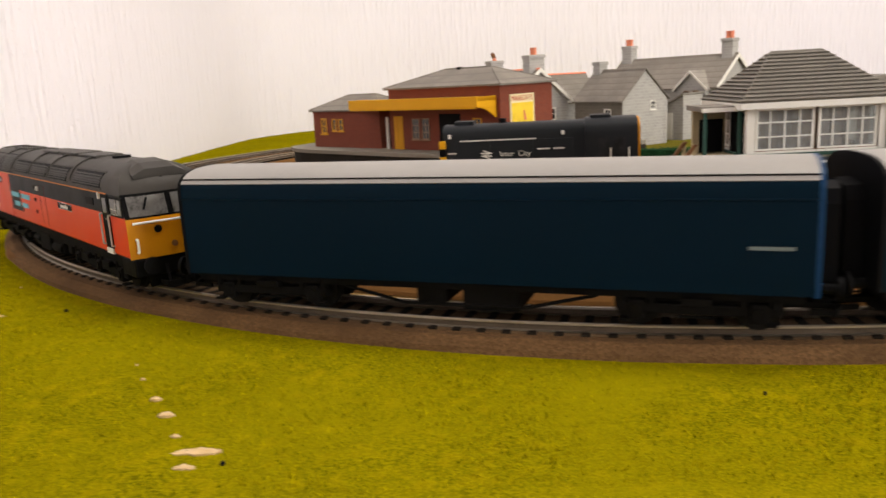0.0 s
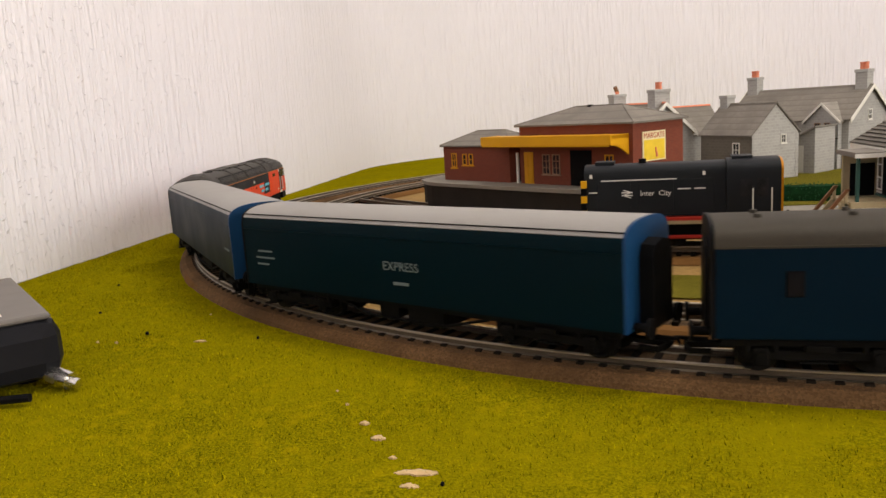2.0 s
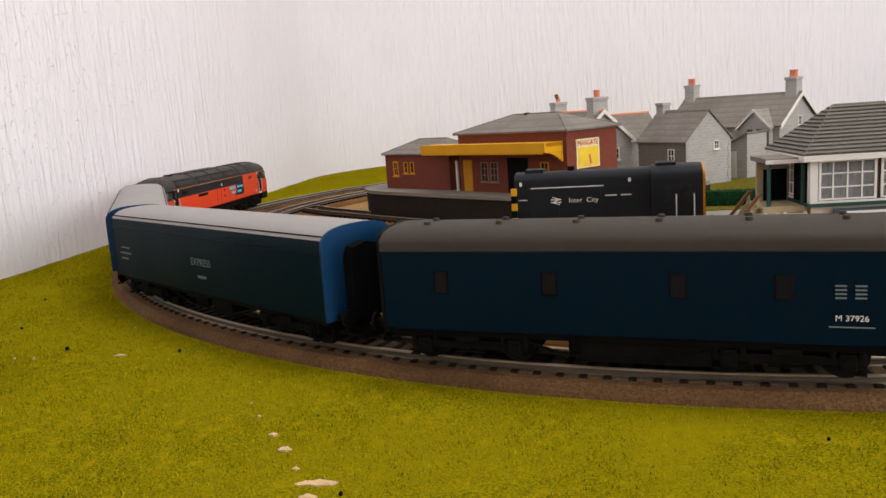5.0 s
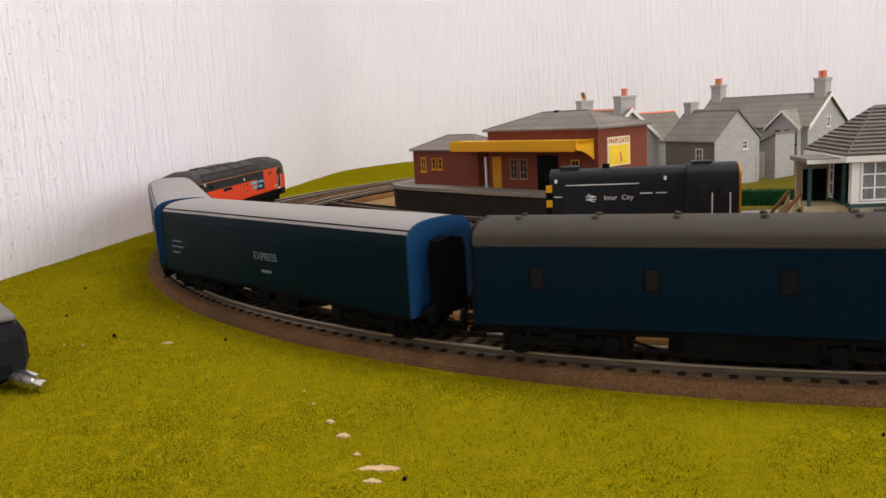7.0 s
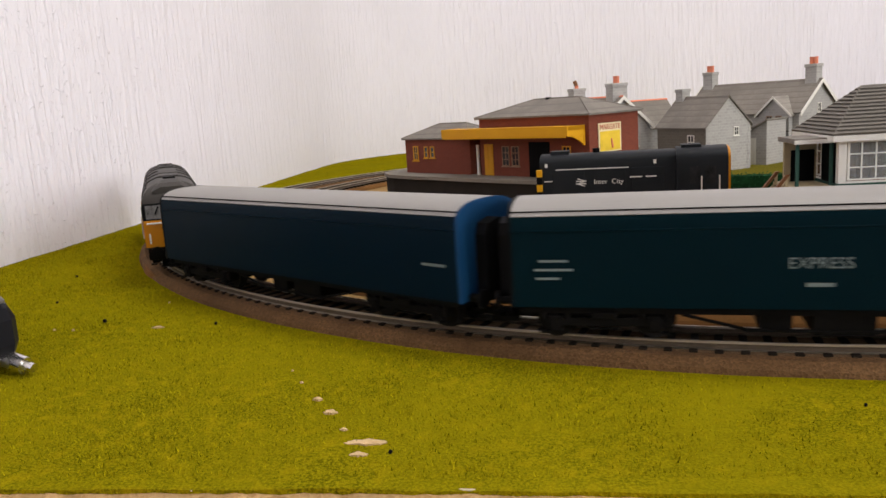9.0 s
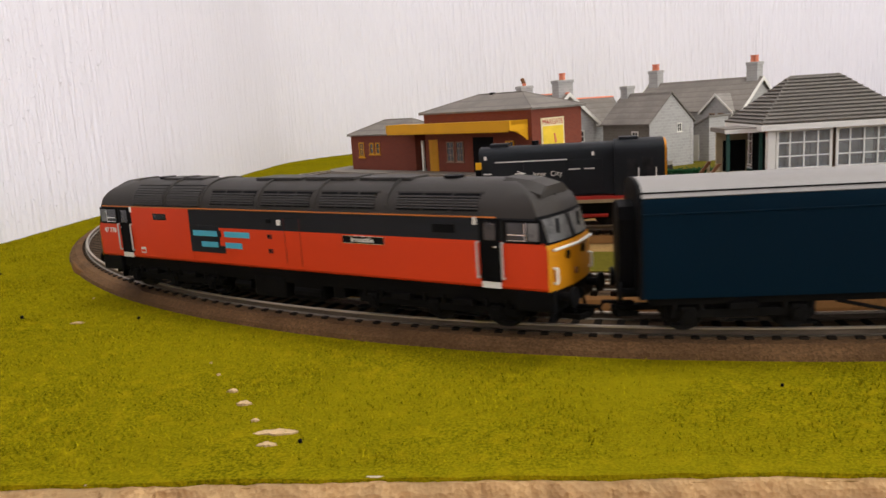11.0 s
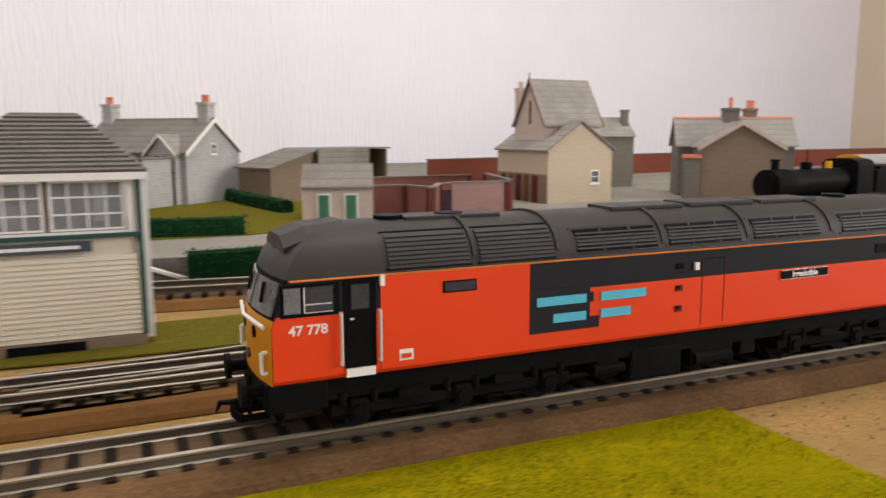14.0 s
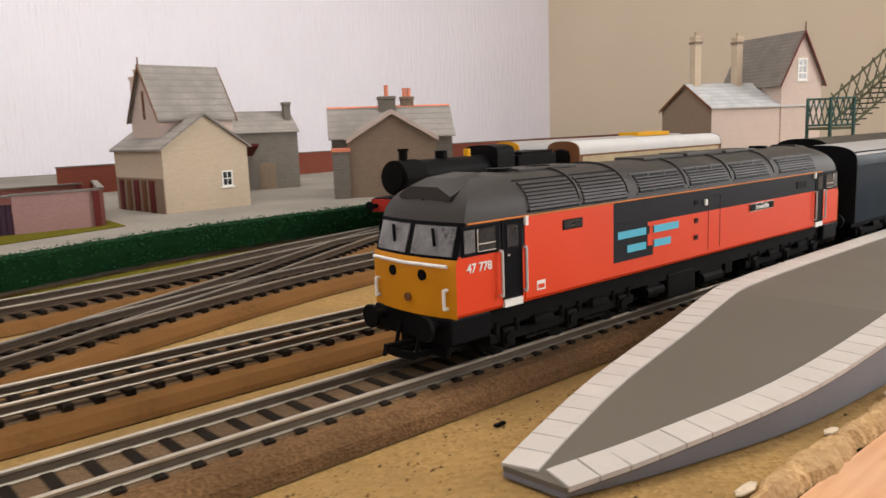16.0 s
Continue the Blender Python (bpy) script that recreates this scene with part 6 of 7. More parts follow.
# ---- signal box ----
sb = thing("signal_box", "cream weatherboarded signal box with a grey hipped slate roof", "signal box", m=at(0.176, 0.133, 0, 0))
BX, BY = 0.060, 0.050
block("inner_wall", "creamw", sb, (0.0008, 0.0008, 0.002, BX - 0.0008, BY - 0.0008, 0.0425))
for i in range(16):
    z = 0.0055 + 0.0019 * i
    bm = bmesh.new()
    prism(bm, [(-0.0007, z), (0.001, z), (0.001, z + 0.0018), (-0.0001, z + 0.0018)], 0, BX, "x")
    part("weatherboard", bm, "creamw", sb)
block("base", "brownst", sb, (-0.001, -0.001, 0, BX + 0.001, BY + 0.001, 0.0052))
block("base_opening", "black", sb, (0.014, -0.0014, 0.0004, 0.040, -0.0004, 0.0045))
block("name_board", "sign", sb, (0.010, -0.0020, 0.0378, 0.044, -0.0006, 0.0415), label="dark blue-grey name board")
mark_bars(sb, [(0.027, 0.0396, 0.026, 0.0012)], -0.0020)
block("floor_beam", "darkgreen", sb, (-0.0015, -0.0015, 0.0425, BX + 0.0015, BY + 0.0015, 0.0440))
for x in (0.0, BX - 0.0035):
    for y in (0.0, BY - 0.0035):
        block("corner_post", "white", sb, (x, y, 0.0440, x + 0.0035, y + 0.0035, 0.0640))
block("corner_board", "darkgreen", sb, (BX - 0.0002, -0.0009, 0.0052, BX + 0.0016, 0.003, 0.0640))
block("drain_pipe", "white", sb, (BX + 0.0016, 0.002, 0.003, BX + 0.004, 0.0045, 0.064))
block("room_back", "curtain", sb, (0.004, BY - 0.006, 0.0440, BX - 0.004, BY - 0.004, 0.0640))
for k in range(9):
    x = 0.0050 + 0.0056 * k
    block("curtain", "curtain", sb, (x, 0.0062 + 0.0006 * (k % 2), 0.0452, x + 0.0050, 0.0070 + 0.0006 * (k % 2), 0.0634), label="brown hanging curtain")
block("curtain", "creamw", sb, (0.0455, 0.0048, 0.0480, 0.0490, 0.0054, 0.0634), label="pale net curtain")
block("room_floor", "umber", sb, (0.0005, 0.0005, 0.0440, BX - 0.0005, BY - 0.0005, 0.0452))
block("lever_frame", "umber", sb, (0.010, 0.030, 0.0452, 0.048, 0.036, 0.056))
for k in range(2):
    x0 = 0.0040 + k * 0.0268
    window(sb, pose(x0 + 0.0126, 0.0012, 0.0542), 0.0250, 0.0186, 4, 3, "white", "sbglass", sill=True, lit=0.055)
window(sb, pose(BX - 0.0012, 0.025, 0.0542, 0, 0, 90), 0.040, 0.0186, 6, 3, "white", "sbglass", lit=0.05)
window(sb, pose(0.0012, 0.034, 0.0542, 0, 0, -90), 0.020, 0.0186, 3, 3, "white", "sbglass", lit=0.06)
block("open_doorway", "black", sb, (-0.0006, 0.004, 0.0440, 0.0010, 0.020, 0.0620))
block("fascia", "white", sb, (-0.004, -0.004, 0.0635, BX + 0.004, BY + 0.004, 0.0662))
hip_roof(sb, 0, BX, 0, BY, 0.0664, 0.0872, 0.0185, 0.0415, "sbroof", 0.0038, rows=13)
block("porch_roof", "slate", sb, (-0.018, 0.004, 0.0630, -0.001, 0.030, 0.0652))
block("porch_wall", "woodcream", sb, (-0.016, 0.026, 0.0430, -0.001, 0.028, 0.0630), label="cream boarded porch wall")
block("porch_doorway", "black", sb, (-0.0130, 0.0252, 0.0432, -0.0022, 0.0259, 0.0585), label="dark open doorway")
for x in (-0.0172, -0.0022):
    block("porch_post", "darkgreen", sb, (x, 0.0045, 0.0430, x + 0.0014, 0.0059, 0.0630), label="dark green porch post")
block("porch_fascia", "white", sb, (-0.0184, 0.0032, 0.0628, -0.0008, 0.0040, 0.0646))
block("stair_landing", "woodcream", sb, (-0.020, 0.002, 0.0405, 0.0, 0.030, 0.0430))
for x in (-0.0195, -0.011, -0.002):
    block("landing_post", "creamw", sb, (x, 0.0012, 0.0180, x + 0.0013, 0.0024, 0.0405))
for z in (0.0215, 0.0300, 0.0385):
    block("landing_rail", "creamw", sb, (-0.0195, 0.0008, z, -0.0005, 0.0018, z + 0.0014))
for x in (-0.019, -0.003):
    block("landing_leg", "woodcream", sb, (x, 0.0035, 0.002, x + 0.0018, 0.0053, 0.0405))
rods("landing_brace", "woodcream", sb, [((-0.018, 0.0045, 0.006), (-0.003, 0.0045, 0.038), 0.0007), ((-0.018, 0.0045, 0.038), (-0.003, 0.0045, 0.006), 0.0007)], n=6)
for y in (0.004, 0.020):
    bm = bmesh.new()
    prism(bm, [(-0.053, 0.002), (-0.048, 0.002), (-0.018, 0.0425), (-0.023, 0.0425)], y, y + 0.0012, "y")
    for k in range(4):
        x = -0.0505 + 0.0095 * k
        z = 0.004 + 0.0122 * k
        box(bm, x, y, z, x + 0.0012, y + 0.0012, z + 0.0075)
    part("stair_string", bm, "woodcream", sb)
    bm = bmesh.new()
    prism(bm, [(-0.053, 0.0095), (-0.0512, 0.0095), (-0.0198, 0.0490), (-0.0216, 0.0490)], y - 0.0002, y + 0.0014, "y")
    part("stair_handrail", bm, "umber", sb, "dark brown stair handrail")
for k in range(13):
    x, z = -0.0495 + 0.0023 * k, 0.0045 + 0.0030 * k
    block("stair_tread", "woodcream", sb, (x, 0.005, z, x + 0.0032, 0.020, z + 0.0008))

# ---- platform by the long siding, hedges and small things ----
p3 = thing("loading_platform", "pale grey platform with a sloping white-edged end", "platform", m=at(0, 0, 0, 0))
bm = bmesh.new()
prism(bm, [(0.135, 0.0), (0.268, 0.0), (0.268, 0.003), (0.232, 0.0165), (0.135, 0.0165)], 0.240, 0.268, "y")
part("platform_body", bm, "plattop", p3)
bm = bmesh.new()
prism(bm, [(0.135, 0.0152), (0.232, 0.0152), (0.268, 0.0018), (0.268, 0.0034), (0.232, 0.0172), (0.135, 0.0172)], 0.2385, 0.2425, "y")
part("platform_edge", bm, "white", p3, "white painted platform edge")
bm = bmesh.new()
prism(bm, [(0.135, 0.0167), (0.230, 0.0167), (0.230, 0.0170), (0.135, 0.0170)], 0.2430, 0.268, "y")
part("platform_top", bm, "road", p3)


def hedge(pts, h, w, z, label):
    line = curve_through(pts, 0.006)
    t = thing("hedge", label, "hedge", "hedges")
    nn = side_of(line)
    bm = bmesh.new()
    rows = []
    for i, (p, n) in enumerate(zip(line, nn)):
        ring = []
        for a, zz in ((-w, 0), (-w * 1.05, h * 0.5), (-w * 0.9, h * 0.92), (0, h), (w * 0.9, h * 0.92), (w * 1.05, h * 0.5), (w, 0)):
            j = noise.noise(Vector((p.x * 260, a * 400, zz * 260))) * 0.0007
            ring.append((p.x + n.x * (a + j), p.y + n.y * (a + j), z + zz + j))
        rows.append(ring)
    loft(bm, rows)
    # core in about half the leaf green, shade between leaves put into its colour
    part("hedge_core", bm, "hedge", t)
    rng = random.Random(len(line))
    bm = bmesh.new()
    for i in range(len(line) * 34):
        k = rng.randrange(len(line))
        p, n = line[k], nn[k]
        side = rng.choice((-1, 1, 1, 0))
        if side:
            a, zz = side * w * rng.uniform(0.95, 1.1), rng.uniform(0.02, 1) * h
        else:
            a, zz = rng.uniform(-w, w), h * rng.uniform(0.95, 1.08)
        a = -abs(a) if rng.random() < 0.6 else a
        q = Vector((p.x + n.x * a + rng.uniform(-0.003, 0.003), p.y + n.y * a, z + zz))
        r = rng.uniform(0.0004, 0.0009)
        e = Vector((rng.uniform(-1, 1), rng.uniform(-1, 1), rng.uniform(-1, 1))).normalized()
        f = e.orthogonal().normalized()
        g = e.cross(f)
        vs = [bm.verts.new(q + v * r) for v in (f, g, -f, e * 1.2)]
        for tri in ((0, 1, 3), (1, 2, 3), (2, 0, 3), (0, 2, 1)):
            bm.faces.new([vs[c] for c in tri])
    tagged(part("foliage", bm, "leaf", t), kind="stuff")


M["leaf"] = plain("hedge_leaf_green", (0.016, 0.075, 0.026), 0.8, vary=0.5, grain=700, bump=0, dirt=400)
hedge([(0.262, 0.240), (0.31, 0.238), *HEDGE[2:]], 0.0160, 0.0056, 0.004, "long dark green hedge beside the siding")
hedge([(0.175, 0.350), (0.23, 0.337), (0.305, 0.327)], 0.012, 0.005, B, "dark green hedge before the cottages")
hedge([(0.331, 0.61), (0.343, 0.52), (0.358, 0.445)], 0.011, 0.005, B, "dull green garden hedge beside the shed")

# pale plastic cover on the verge
wc = thing("plastic_cover", "low white plastic cover lying on the verge by the hedge", "plastic cover", m=at(0.346, 0.2278, 0.0015, 3))
bm = bmesh.new()
loft(bm, [[(x, -w, 0), (x, -w * 0.7, h), (x, w * 0.7, h), (x, w, 0)] for x, w, h in ((-0.020, 0.003, 0.0012), (-0.015, 0.0050, 0.0050), (0.010, 0.0052, 0.0055), (0.018, 0.0045, 0.0050))])
part("cover", bm, "white", wc)
block("clip", "devtop", wc, (0.012, -0.0035, 0.0050, 0.017, 0.0035, 0.0075), 0.0006, "grey clip")

# near platform with white edge slabs
np_t = thing("island_platform", "grey platform with white edge slabs and a ramped pointed end", "platform")


def ramp_z(x):
    return 0.0030 + 0.0125 * max(0.0, min(1.0, (x - 0.468) / 0.13))


far_edge = curve_through([(0.4680, -0.0400), (0.486, -0.0350), (0.514, -0.0285), (0.556, -0.0225), (0.611, -0.0150), (0.70, -0.0125), (0.90, -0.0115), (1.60, -0.0115)], 0.004)
near_edge = curve_through([(0.4690, -0.0560), (0.495, -0.0640), (0.540, -0.0735), (0.610, -0.0770), (0.70, -0.0775), (0.90, -0.0775), (1.60, -0.0775)], 0.004)


def resample(line, k):
    d = [0]
    for a, b in zip(line, line[1:]):
        d.append(d[-1] + (b - a).length)
    return [Vector((np.interp(d[-1] * i / (k - 1), d, [p.x for p in line]), np.interp(d[-1] * i / (k - 1), d, [p.y for p in line]))) for i in range(k)]


fa, ne = resample(far_edge, 140), resample(near_edge, 140)
bm = bmesh.new()
loft(bm, [[(a.x, a.y, 0.0006), (a.x, a.y, ramp_z(a.x) - 0.0012), (b.x, b.y, ramp_z(b.x) - 0.0012), (b.x, b.y + 0.001, 0.0006)] for a, b in zip(fa, ne)])
part("platform_body", bm, "platblue", np_t, "slate grey platform side")
bm = bmesh.new()
loft(bm, [[(a.x, a.y, ramp_z(a.x) - 0.0012), (a.x, a.y, ramp_z(a.x)), (b.x, b.y, ramp_z(b.x)), (b.x, b.y, ramp_z(b.x) - 0.0012)] for a, b in zip(fa, ne)])
part("platform_surface", bm, "plattop", np_t, "smooth brown-grey platform surface")
SLABW = 0.0078
for line, inward in ((far_edge, -1), (near_edge, 1)):
    pts = spaced(line, 0.0072)[:75]
    for p, d in pts:
        n = Vector((-d.y, d.x)) * inward
        if inward < 0:
            n = Vector((d.y, -d.x))
        else:
            n = Vector((-d.y, d.x))
        a, b = p - d * 0.00345, p + d * 0.00345
        bm = bmesh.new()
        quad = [a - n * 0.0004, b - n * 0.0004, b + n * SLABW, a + n * SLABW]
        lo = [bm.verts.new((q.x, q.y, ramp_z(q.x) - 0.0006)) for q in quad]
        hi = [bm.verts.new((q.x, q.y, ramp_z(q.x) + 0.0005)) for q in quad]
        bm.faces.new(hi)
        for j in range(4):
            bm.faces.new((lo[j], lo[(j + 1) % 4], hi[(j + 1) % 4], hi[j]))
        bmesh.ops.recalc_face_normals(bm, faces=bm.faces)
        part("slab", bm, "paveslab", np_t)
tagged(block("dropped_staple", "umber", None, (0.690, -0.0455, 0.0157, 0.697, -0.0448, 0.0164)), "small dark staple lying on the platform", "staple")
tagged(block("track_pin", "black", None, (0.486, -0.0205, 0.0004, 0.4895, -0.0196, 0.0010)), "small black offcut lying by the rails", "offcut")

# black case on the grass
dv = thing("black_case", "black plastic case with grey top and silver plug", "electronic case", m=Matrix.Translation((-0.1570, 0.0185, 0.0022)) @ Matrix.Rotation(radians(136), 4, "Z"))
block("case", "device", dv, (0, 0.0, 0.003, 0.105, 0.070, 0.0275), 0.0075)
block("case_top", "devtop", dv, (0.003, 0.003, 0.0262, 0.102, 0.067, 0.0285), 0.0012)
for k, (y, w) in enumerate(((0.018, 0.02), (0.028, 0.03))):
    block("lettering_bar", "white", dv, (0.012 + 0.011 * k, y, 0.0284, 0.017 + 0.011 * k, y + w, 0.0287))
rods("plug", "silver", dv, [((0.004, 0.006, 0.005), (-0.005, 0.001, 0.003), 0.0033), ((-0.005, 0.001, 0.003), (-0.008, -0.001, 0.0022), 0.0018)], "bright silver plug", n=16)
for x in (0.02, 0.09):
    for y in (0.012, 0.06):
        rods("foot", "black", dv, [((x, y, 0.0), (x, y, 0.005), 0.005)], n=12)
cb = rods("cable", "black", None, [((-0.178, -0.004, 0.004), (-0.160, -0.0005, 0.0045), 0.0016), ((-0.21, -0.010, 0.005), (-0.178, -0.004, 0.004), 0.0016)])
tagged(cb, "short end of black cable on the grass", "cable")

# ---- stored rolling stock ----


def along(pts, s):
    line = curve_through(pts, 0.004)
    left = s
    for a, b in zip(line, line[1:]):
        d = (b - a).length
        if left <= d:
            u = (b - a) / d
            return Matrix.Translation((*(a + u * left), RAIL_Z)) @ Matrix.Rotation(math.atan2(u.y, u.x), 4, "Z")
        left -= d


sd = thing("diesel_shunter", "black diesel shunter with wasp stripes and a tall cab", "locomotive", m=Matrix.Translation((0.094, 0.2335, RAIL_Z)) @ Matrix.Rotation(radians(-7), 4, "Z"))
bm = bmesh.new()
loft(bm, [vehicle_ring(x, 0.0128, 0.0185, 0.0415, 0.0485, crown=0.55) for x in (-0.053, 0.026)])
part("bonnet", bm, "shuntgrey", sd, smooth=True)
bm = bmesh.new()
loft(bm, [vehicle_ring(x, 0.0162, 0.0165, 0.0415, 0.0495, crown=0.6) for x in (0.026, 0.054)])
part("cab", bm, "shuntgrey", sd, smooth=True)
bm = bmesh.new()
loft(bm, [vehicle_ring(x, 0.0160, 0.0168, 0.0412, 0.0490, crown=0.6) for x in (0.054, 0.0552)])
part("cab_back", bm, "yellow", sd, "yellow and black striped cab back")
for k in range(4):
    block("stripe", "black", sd, (0.0551, -0.013 + 0.007 * k, 0.019, 0.0556, -0.0102 + 0.007 * k, 0.044))
block("running_plate", "woodcream", sd, (-0.056, -0.0165, 0.0140, 0.056, 0.0165, 0.0160))
block("red_line", "buffer", sd, (-0.0555, -0.0163, 0.0160, 0.0555, 0.0163, 0.0178))
for s in (-1, 1):
    for k in range(5):
        block("wasp_stripe", "canopy" if k % 2 == 0 else "black", sd, (-0.0548, s * 0.0128 - 0.0028, 0.0185 + 0.0044 * k, -0.0515, s * 0.0128 + 0.0004 * s + 0.0004, 0.0185 + 0.0044 * (k + 1) - 0.0003))
    for x, w in ((0.033, 0.006), (0.0415, 0.006)):
        block("cab_window", "dglass", sd, (x, s * 0.0162 - 0.0003, 0.029, x + w, s * 0.0162 + 0.0003, 0.039))
    for x in (0.0395, 0.0492):
        rods("grab_rail", "white", sd, [((x, s * 0.0170, 0.019), (x, s * 0.0170, 0.0335), 0.0004)])
    y = s * 0.0131
    mark_bars(sd, [(-0.022, 0.0398, 0.0425, 0.0006), (-0.0480, 0.0330, 0.005, 0.0007), (0.0033, 0.0340, 0.007, 0.0007), (0.0118, 0.0340, 0.006, 0.0007), (-0.049, 0.0425, 0.0016, 0.0022), (0.014, 0.0425, 0.0016, 0.0022),
                   ], y)
    mark_bars(sd, [(-0.0285, 0.0326, 0.0062, 0.0006), (-0.0285, 0.0310, 0.0062, 0.0006)], y)
    rods("logo_stroke", "white", sd, [((-0.0305, y, 0.0341), (-0.0265, y, 0.0326), 0.00028), ((-0.0305, y, 0.0310), (-0.0265, y, 0.0326), 0.00028), ((-0.0305, y, 0.0310), (-0.0265, y, 0.0295), 0.00028)], n=6)
    lettering("lettering", "Inter  City", 0.0041, "white", sd, Matrix.Translation((-0.0125, s * 0.0132, 0.0318)) @ Matrix.Rotation(0 if s < 0 else math.pi, 4, "Z") @ Matrix.Rotation(math.pi / 2, 4, "X"), label="white painted words")
    y = s * 0.0128
    for x in (-0.036, -0.012, 0.010):
        block("bonnet_door", "shuntgrey", sd, (x - 0.0095, y - 0.0003, 0.0195, x + 0.0095, y + 0.0002, 0.0395), 0.0002)
    rods("coupling_rod", "buffer", sd, [((-0.028, s * 0.0125, 0.006), (0.022, s * 0.0125, 0.006), 0.0011)], "red coupling rod")
for dims in ((-0.047, -0.006, 0.048, -0.036, 0.006, 0.0502), (0.029, -0.007, 0.049, 0.040, 0.007, 0.0508)):
    block("roof_hatch", "shuntgrey", sd, dims)
rods("exhaust", "black", sd, [((-0.02, 0, 0.048), (-0.02, 0, 0.051), 0.0022)])
blocks("frame", "frame", sd, [(-0.052, -0.0105, 0.004, 0.052, 0.0105, 0.0140), (-0.0545, -0.016, 0.0085, -0.0515, 0.016, 0.0142), (0.0515, -0.016, 0.0085, 0.0545, 0.016, 0.0142)])
for x in (-0.028, -0.003, 0.022):
    wheelset(sd, x, 0.0088)
for s in (-1, 1):
    buffers(sd, s * 0.0545, s)

# steam engine with tender on the siding
se = thing("steam_locomotive", "black steam tender locomotive with red buffer beam", "locomotive", m=Matrix.Translation((0.750, 0.272, RAIL_Z)) @ Matrix.Rotation(radians(191), 4, "Z"))
rods("boiler", "black", se, [((-0.028, 0, 0.0315), (0.058, 0, 0.0315), 0.0108)], n=28)
rods("smokebox", "frame", se, [((0.052, 0, 0.0315), (0.074, 0, 0.0315), 0.0116), ((0.074, 0, 0.0315), (0.0752, 0, 0.0315), 0.0085)], n=28)
rods("chimney", "frame", se, [((0.064, 0, 0.041), (0.064, 0, 0.0500), 0.0030), ((0.064, 0, 0.0488), (0.064, 0, 0.0505), 0.0037)], n=16)
rods("dome", "black", se, [((0.022, 0, 0.041), (0.022, 0, 0.0475), 0.0045)], n=16)
rods("safety_valve", "canopy", se, [((-0.010, 0, 0.041), (-0.010, 0, 0.0475), 0.0026)], "brass safety valve cover", n=14)
bm = bmesh.new()
loft(bm, [vehicle_ring(x, 0.0155, 0.018, 0.043, 0.0495, crown=0.6) for x in (-0.052, -0.028)])
part("cab", bm, "black", se, smooth=True)
blocks("running_board", "black", se, [(-0.052, -0.0158, 0.0172, 0.078, 0.0158, 0.0186)])
block("buffer_beam", "buffer", se, (0.0775, -0.0160, 0.0095, 0.0800, 0.0160, 0.0178), label="red buffer beam")
buffers(se, 0.080, 1)
blocks("frame", "frame", se, [(-0.050, -0.009, 0.006, 0.077, 0.009, 0.0172), (0.056, -0.0155, 0.008, 0.070, 0.0155, 0.0155)])
for x in (-0.036, -0.006, 0.024):
    wheelset(se, x, 0.0110)
for x in (0.052, 0.068):
    wheelset(se, x, 0.0062)
blocks("tender", "black", se, [(-0.118, -0.0155, 0.014, -0.058, 0.0155, 0.040), (-0.116, -0.0135, 0.040, -0.066, 0.0135, 0.0425)])
for x in (-0.106, -0.088, -0.070):
    wheelset(se, x, 0.0078)


M["softwhite"] = plain("aged_white_roof", (0.50, 0.49, 0.47), 0.6, vary=0.08, grain=900, dirt=40)


def saloon(label, length, lower, upper, roof, m, yellow_top=False):
    v = coach("saloon_coach", label, length, lower, roof, lower, group="stored coaches")
    h = length / 2
    for s in (-1, 1):
        block("upper_panel", upper, v, (-h + 0.004, s * 0.0174 - 0.0002, 0.0255, h - 0.004, s * 0.0174 + 0.0003, 0.0352))
        for i in range(13):
            x = -h + 0.012 + (length - 0.024) * i / 12
            w = block("window", lower, v, (x - 0.0042, s * 0.0174 - 0.0001, 0.0272, x + 0.0042, s * 0.0174 + 0.0005, 0.0345))
            block("pane", "dglass", w, (x - 0.0034, s * 0.0174, 0.0278, x + 0.0034, s * 0.0174 + 0.00065, 0.0340))
    if yellow_top:
        blocks("yellow_roof_board", "canopy", v, [(h - 0.095, -0.013, 0.0470, h - 0.030, 0.013, 0.0515)])
    v.matrix_world = m
    return v


saloon("umber and cream saloon coach with a white roof", 0.25, "umber", "woodcream", "softwhite", Matrix.Translation((1.015, 0.2915, RAIL_Z)) @ Matrix.Rotation(radians(1.5), 4, "Z"))
saloon("orange-ended coach with grey roof on the back siding", 0.30, "doory", "creamc", "palegrey", Matrix.Translation((1.06, 0.3765, RAIL_Z)) @ Matrix.Rotation(radians(0.5), 4, "Z"), True)
pc = coach("passenger_coach", "dark passenger coach with a grey roof on the inner line", 0.25, "darkgrey", "brownroof", "black", group="stored coaches")
pc.matrix_world = Matrix.Translation((0.985, LOOP_Y - INNER_R, RAIL_Z))

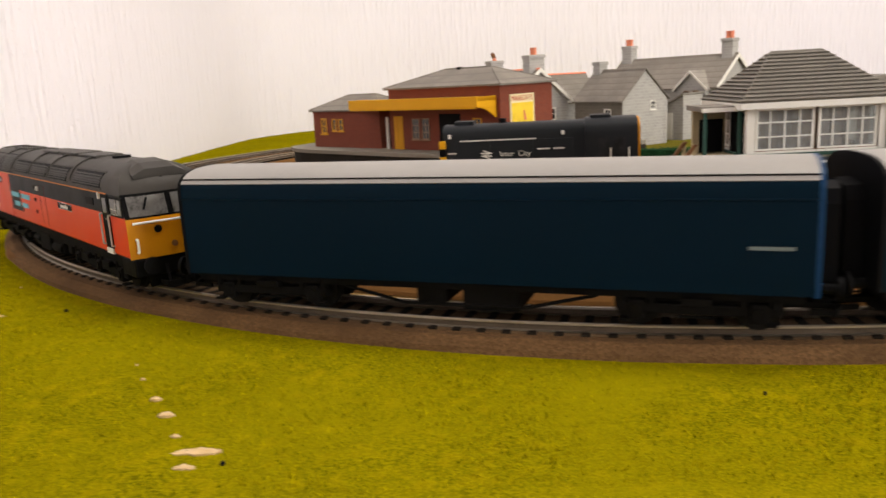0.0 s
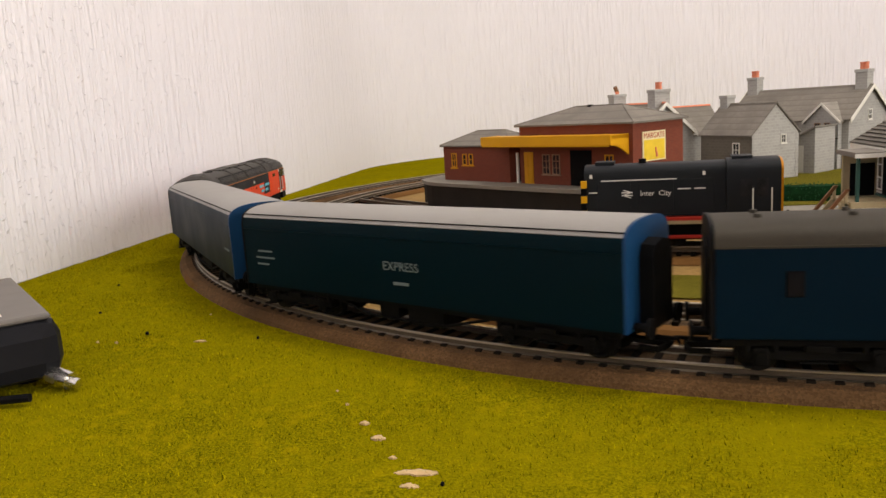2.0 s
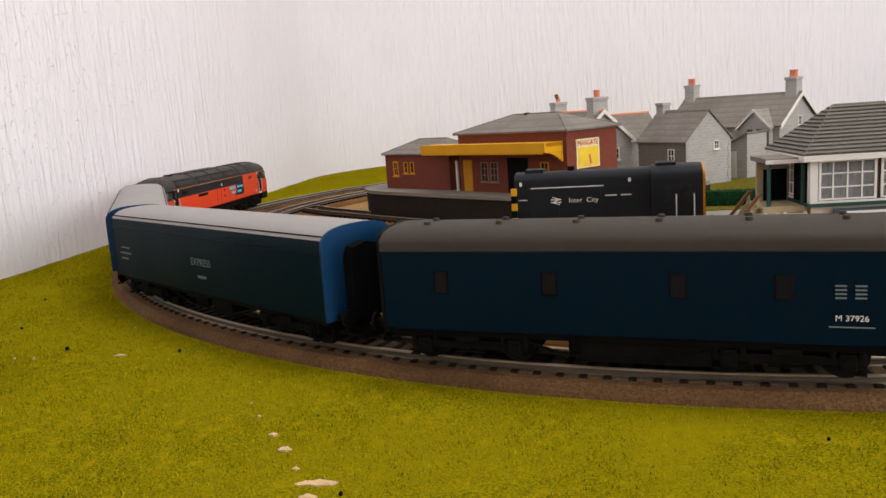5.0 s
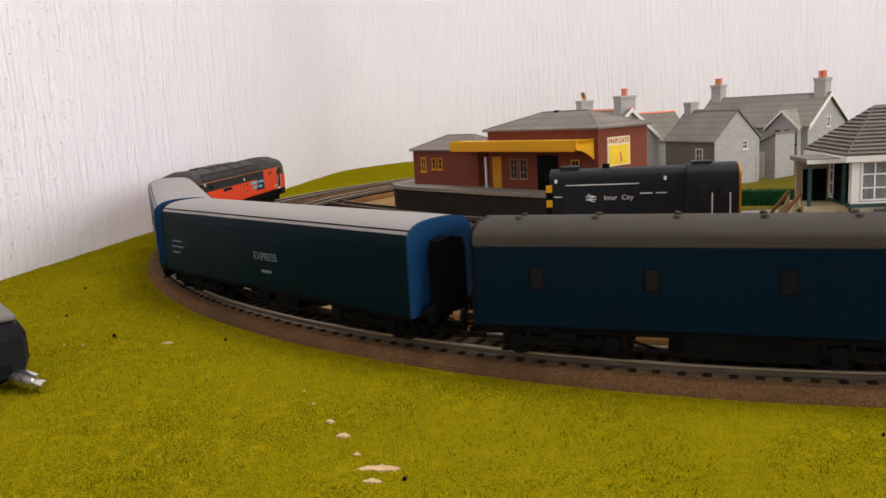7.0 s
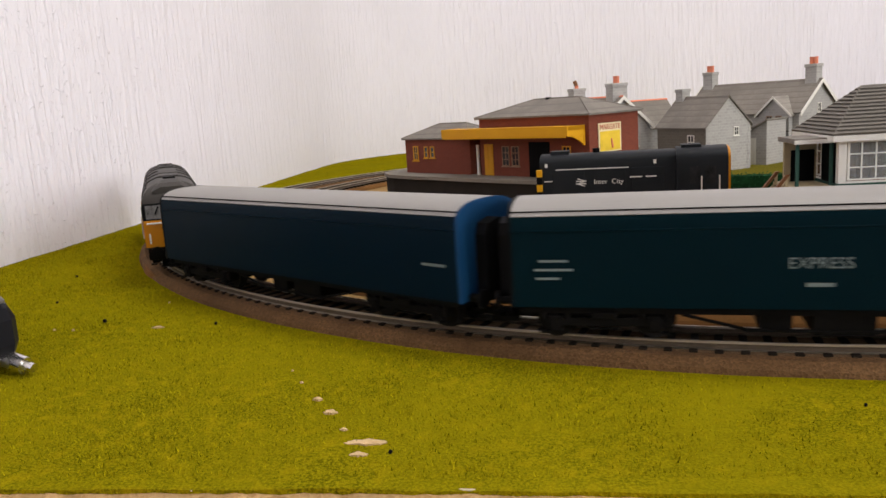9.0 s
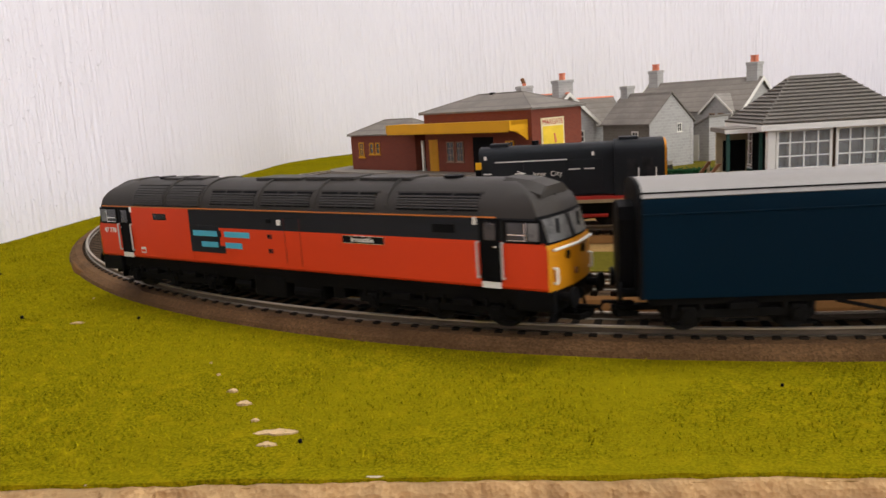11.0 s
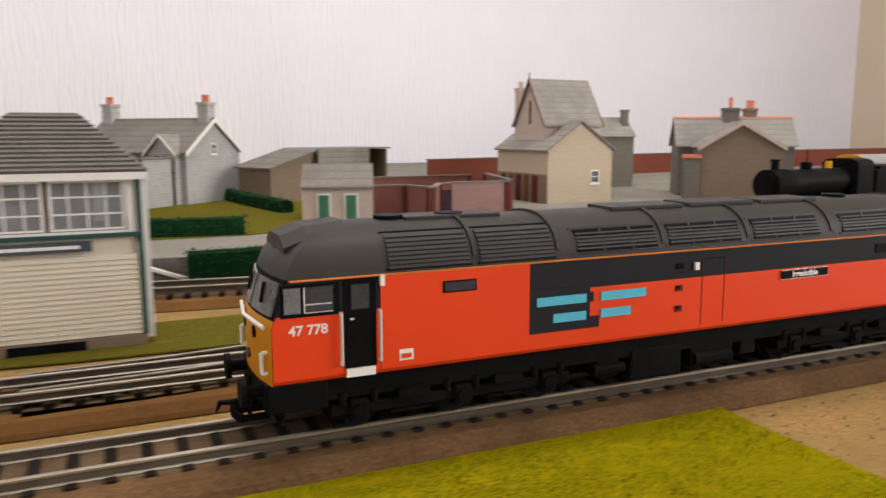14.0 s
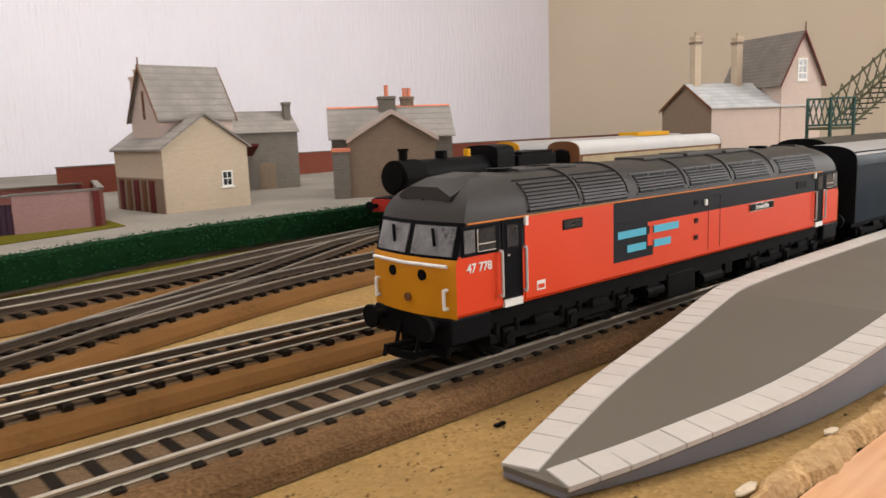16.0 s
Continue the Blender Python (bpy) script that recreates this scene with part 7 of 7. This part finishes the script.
# ---- tracks ----
track(loop_line(LOOP_R, 2.1), "outer main line on brown ballast, curving round the loop", (-0.33, 1.4, 0.95), bed=0.0165, bed_z=0.0058, sink=0.0012, head="rail", lip=0.0036)
track(loop_line(INNER_R, 2.1), "inner main line on raised brown underlay", (-0.2, 1.0, 0.5), bed_mat="foam", head="rail")
for k, (pts, lab) in enumerate(((SID_C, "long siding past the signal box"), (SID_A, "short siding along the station platform"), (SID_T, "turnout road crossing between sidings"), (SID_U, "goods siding on brown underlay"), (SID_V, "back siding with stored coaches"))):
    track(curve_through(pts), lab, (-0.3, 1.0, 0.6), bed_mat="foam", bed_z=0.0036 + 0.0003 * k)


# ---- how the train runs ----
def on_track(centre, half):
    """Pose of a vehicle whose bogies sit at centre +- half along the main line."""
    a, _ = main_line(centre + half)
    b, _ = main_line(centre - half)
    mid, d = (a + b) / 2, (a - b).normalized()
    return Matrix.Translation((mid.x, mid.y, RAIL_Z)) @ Matrix.Rotation(math.atan2(d.y, d.x), 4, "Z")


def motions():
    """The train runs round the bend, waits, and sets back."""
    q = [(0, 0.2340), (0.3, 0.2940), (0.6, 0.3520), (0.9, 0.3970), (1.2, 0.4370), (1.5, 0.4760), (1.8, 0.5080), (2.1, 0.5350), (2.4, 0.5580), (2.7, 0.5780), (3.0, 0.5940), (3.3, 0.6020), (3.6, 0.6050), (4.2, 0.6060), (5.2, 0.6062), (6.3, 0.6040), (6.8, 0.5980), (7.0, 0.5900), (7.3, 0.5660), (7.8, 0.5160), (8.3, 0.4610), (8.8, 0.3980), (9.2, 0.3370), (10.2, 0.1960), (11.3, 0.0495), (11.5, 0.0200), (12.0, -0.0473), (12.5, -0.1145), (13.0, -0.1840), (13.5, -0.2560), (14.0, -0.3235), (14.5, -0.3995), (15.0, -0.4650), (15.5, -0.5158), (16.0, -0.5533)]
    for ob, off, half in ((loco, 0.1440, 0.070), (van_a, -0.0910, 0.069), (van_b, -0.2980, 0.065), (van_c, -0.4880, 0.050)):
        # the middle van has some play in its couplings
        play = [0.0, 0.0, 0.0055, 0.0055, 0.0] if ob is van_b else [0.0] * 5
        walk(ob, [(t, on_track(s + off + float(np.interp(t, [0.0, 0.6, 1.2, 7.5, 8.5], play)), half)) for t, s in q])


motions()
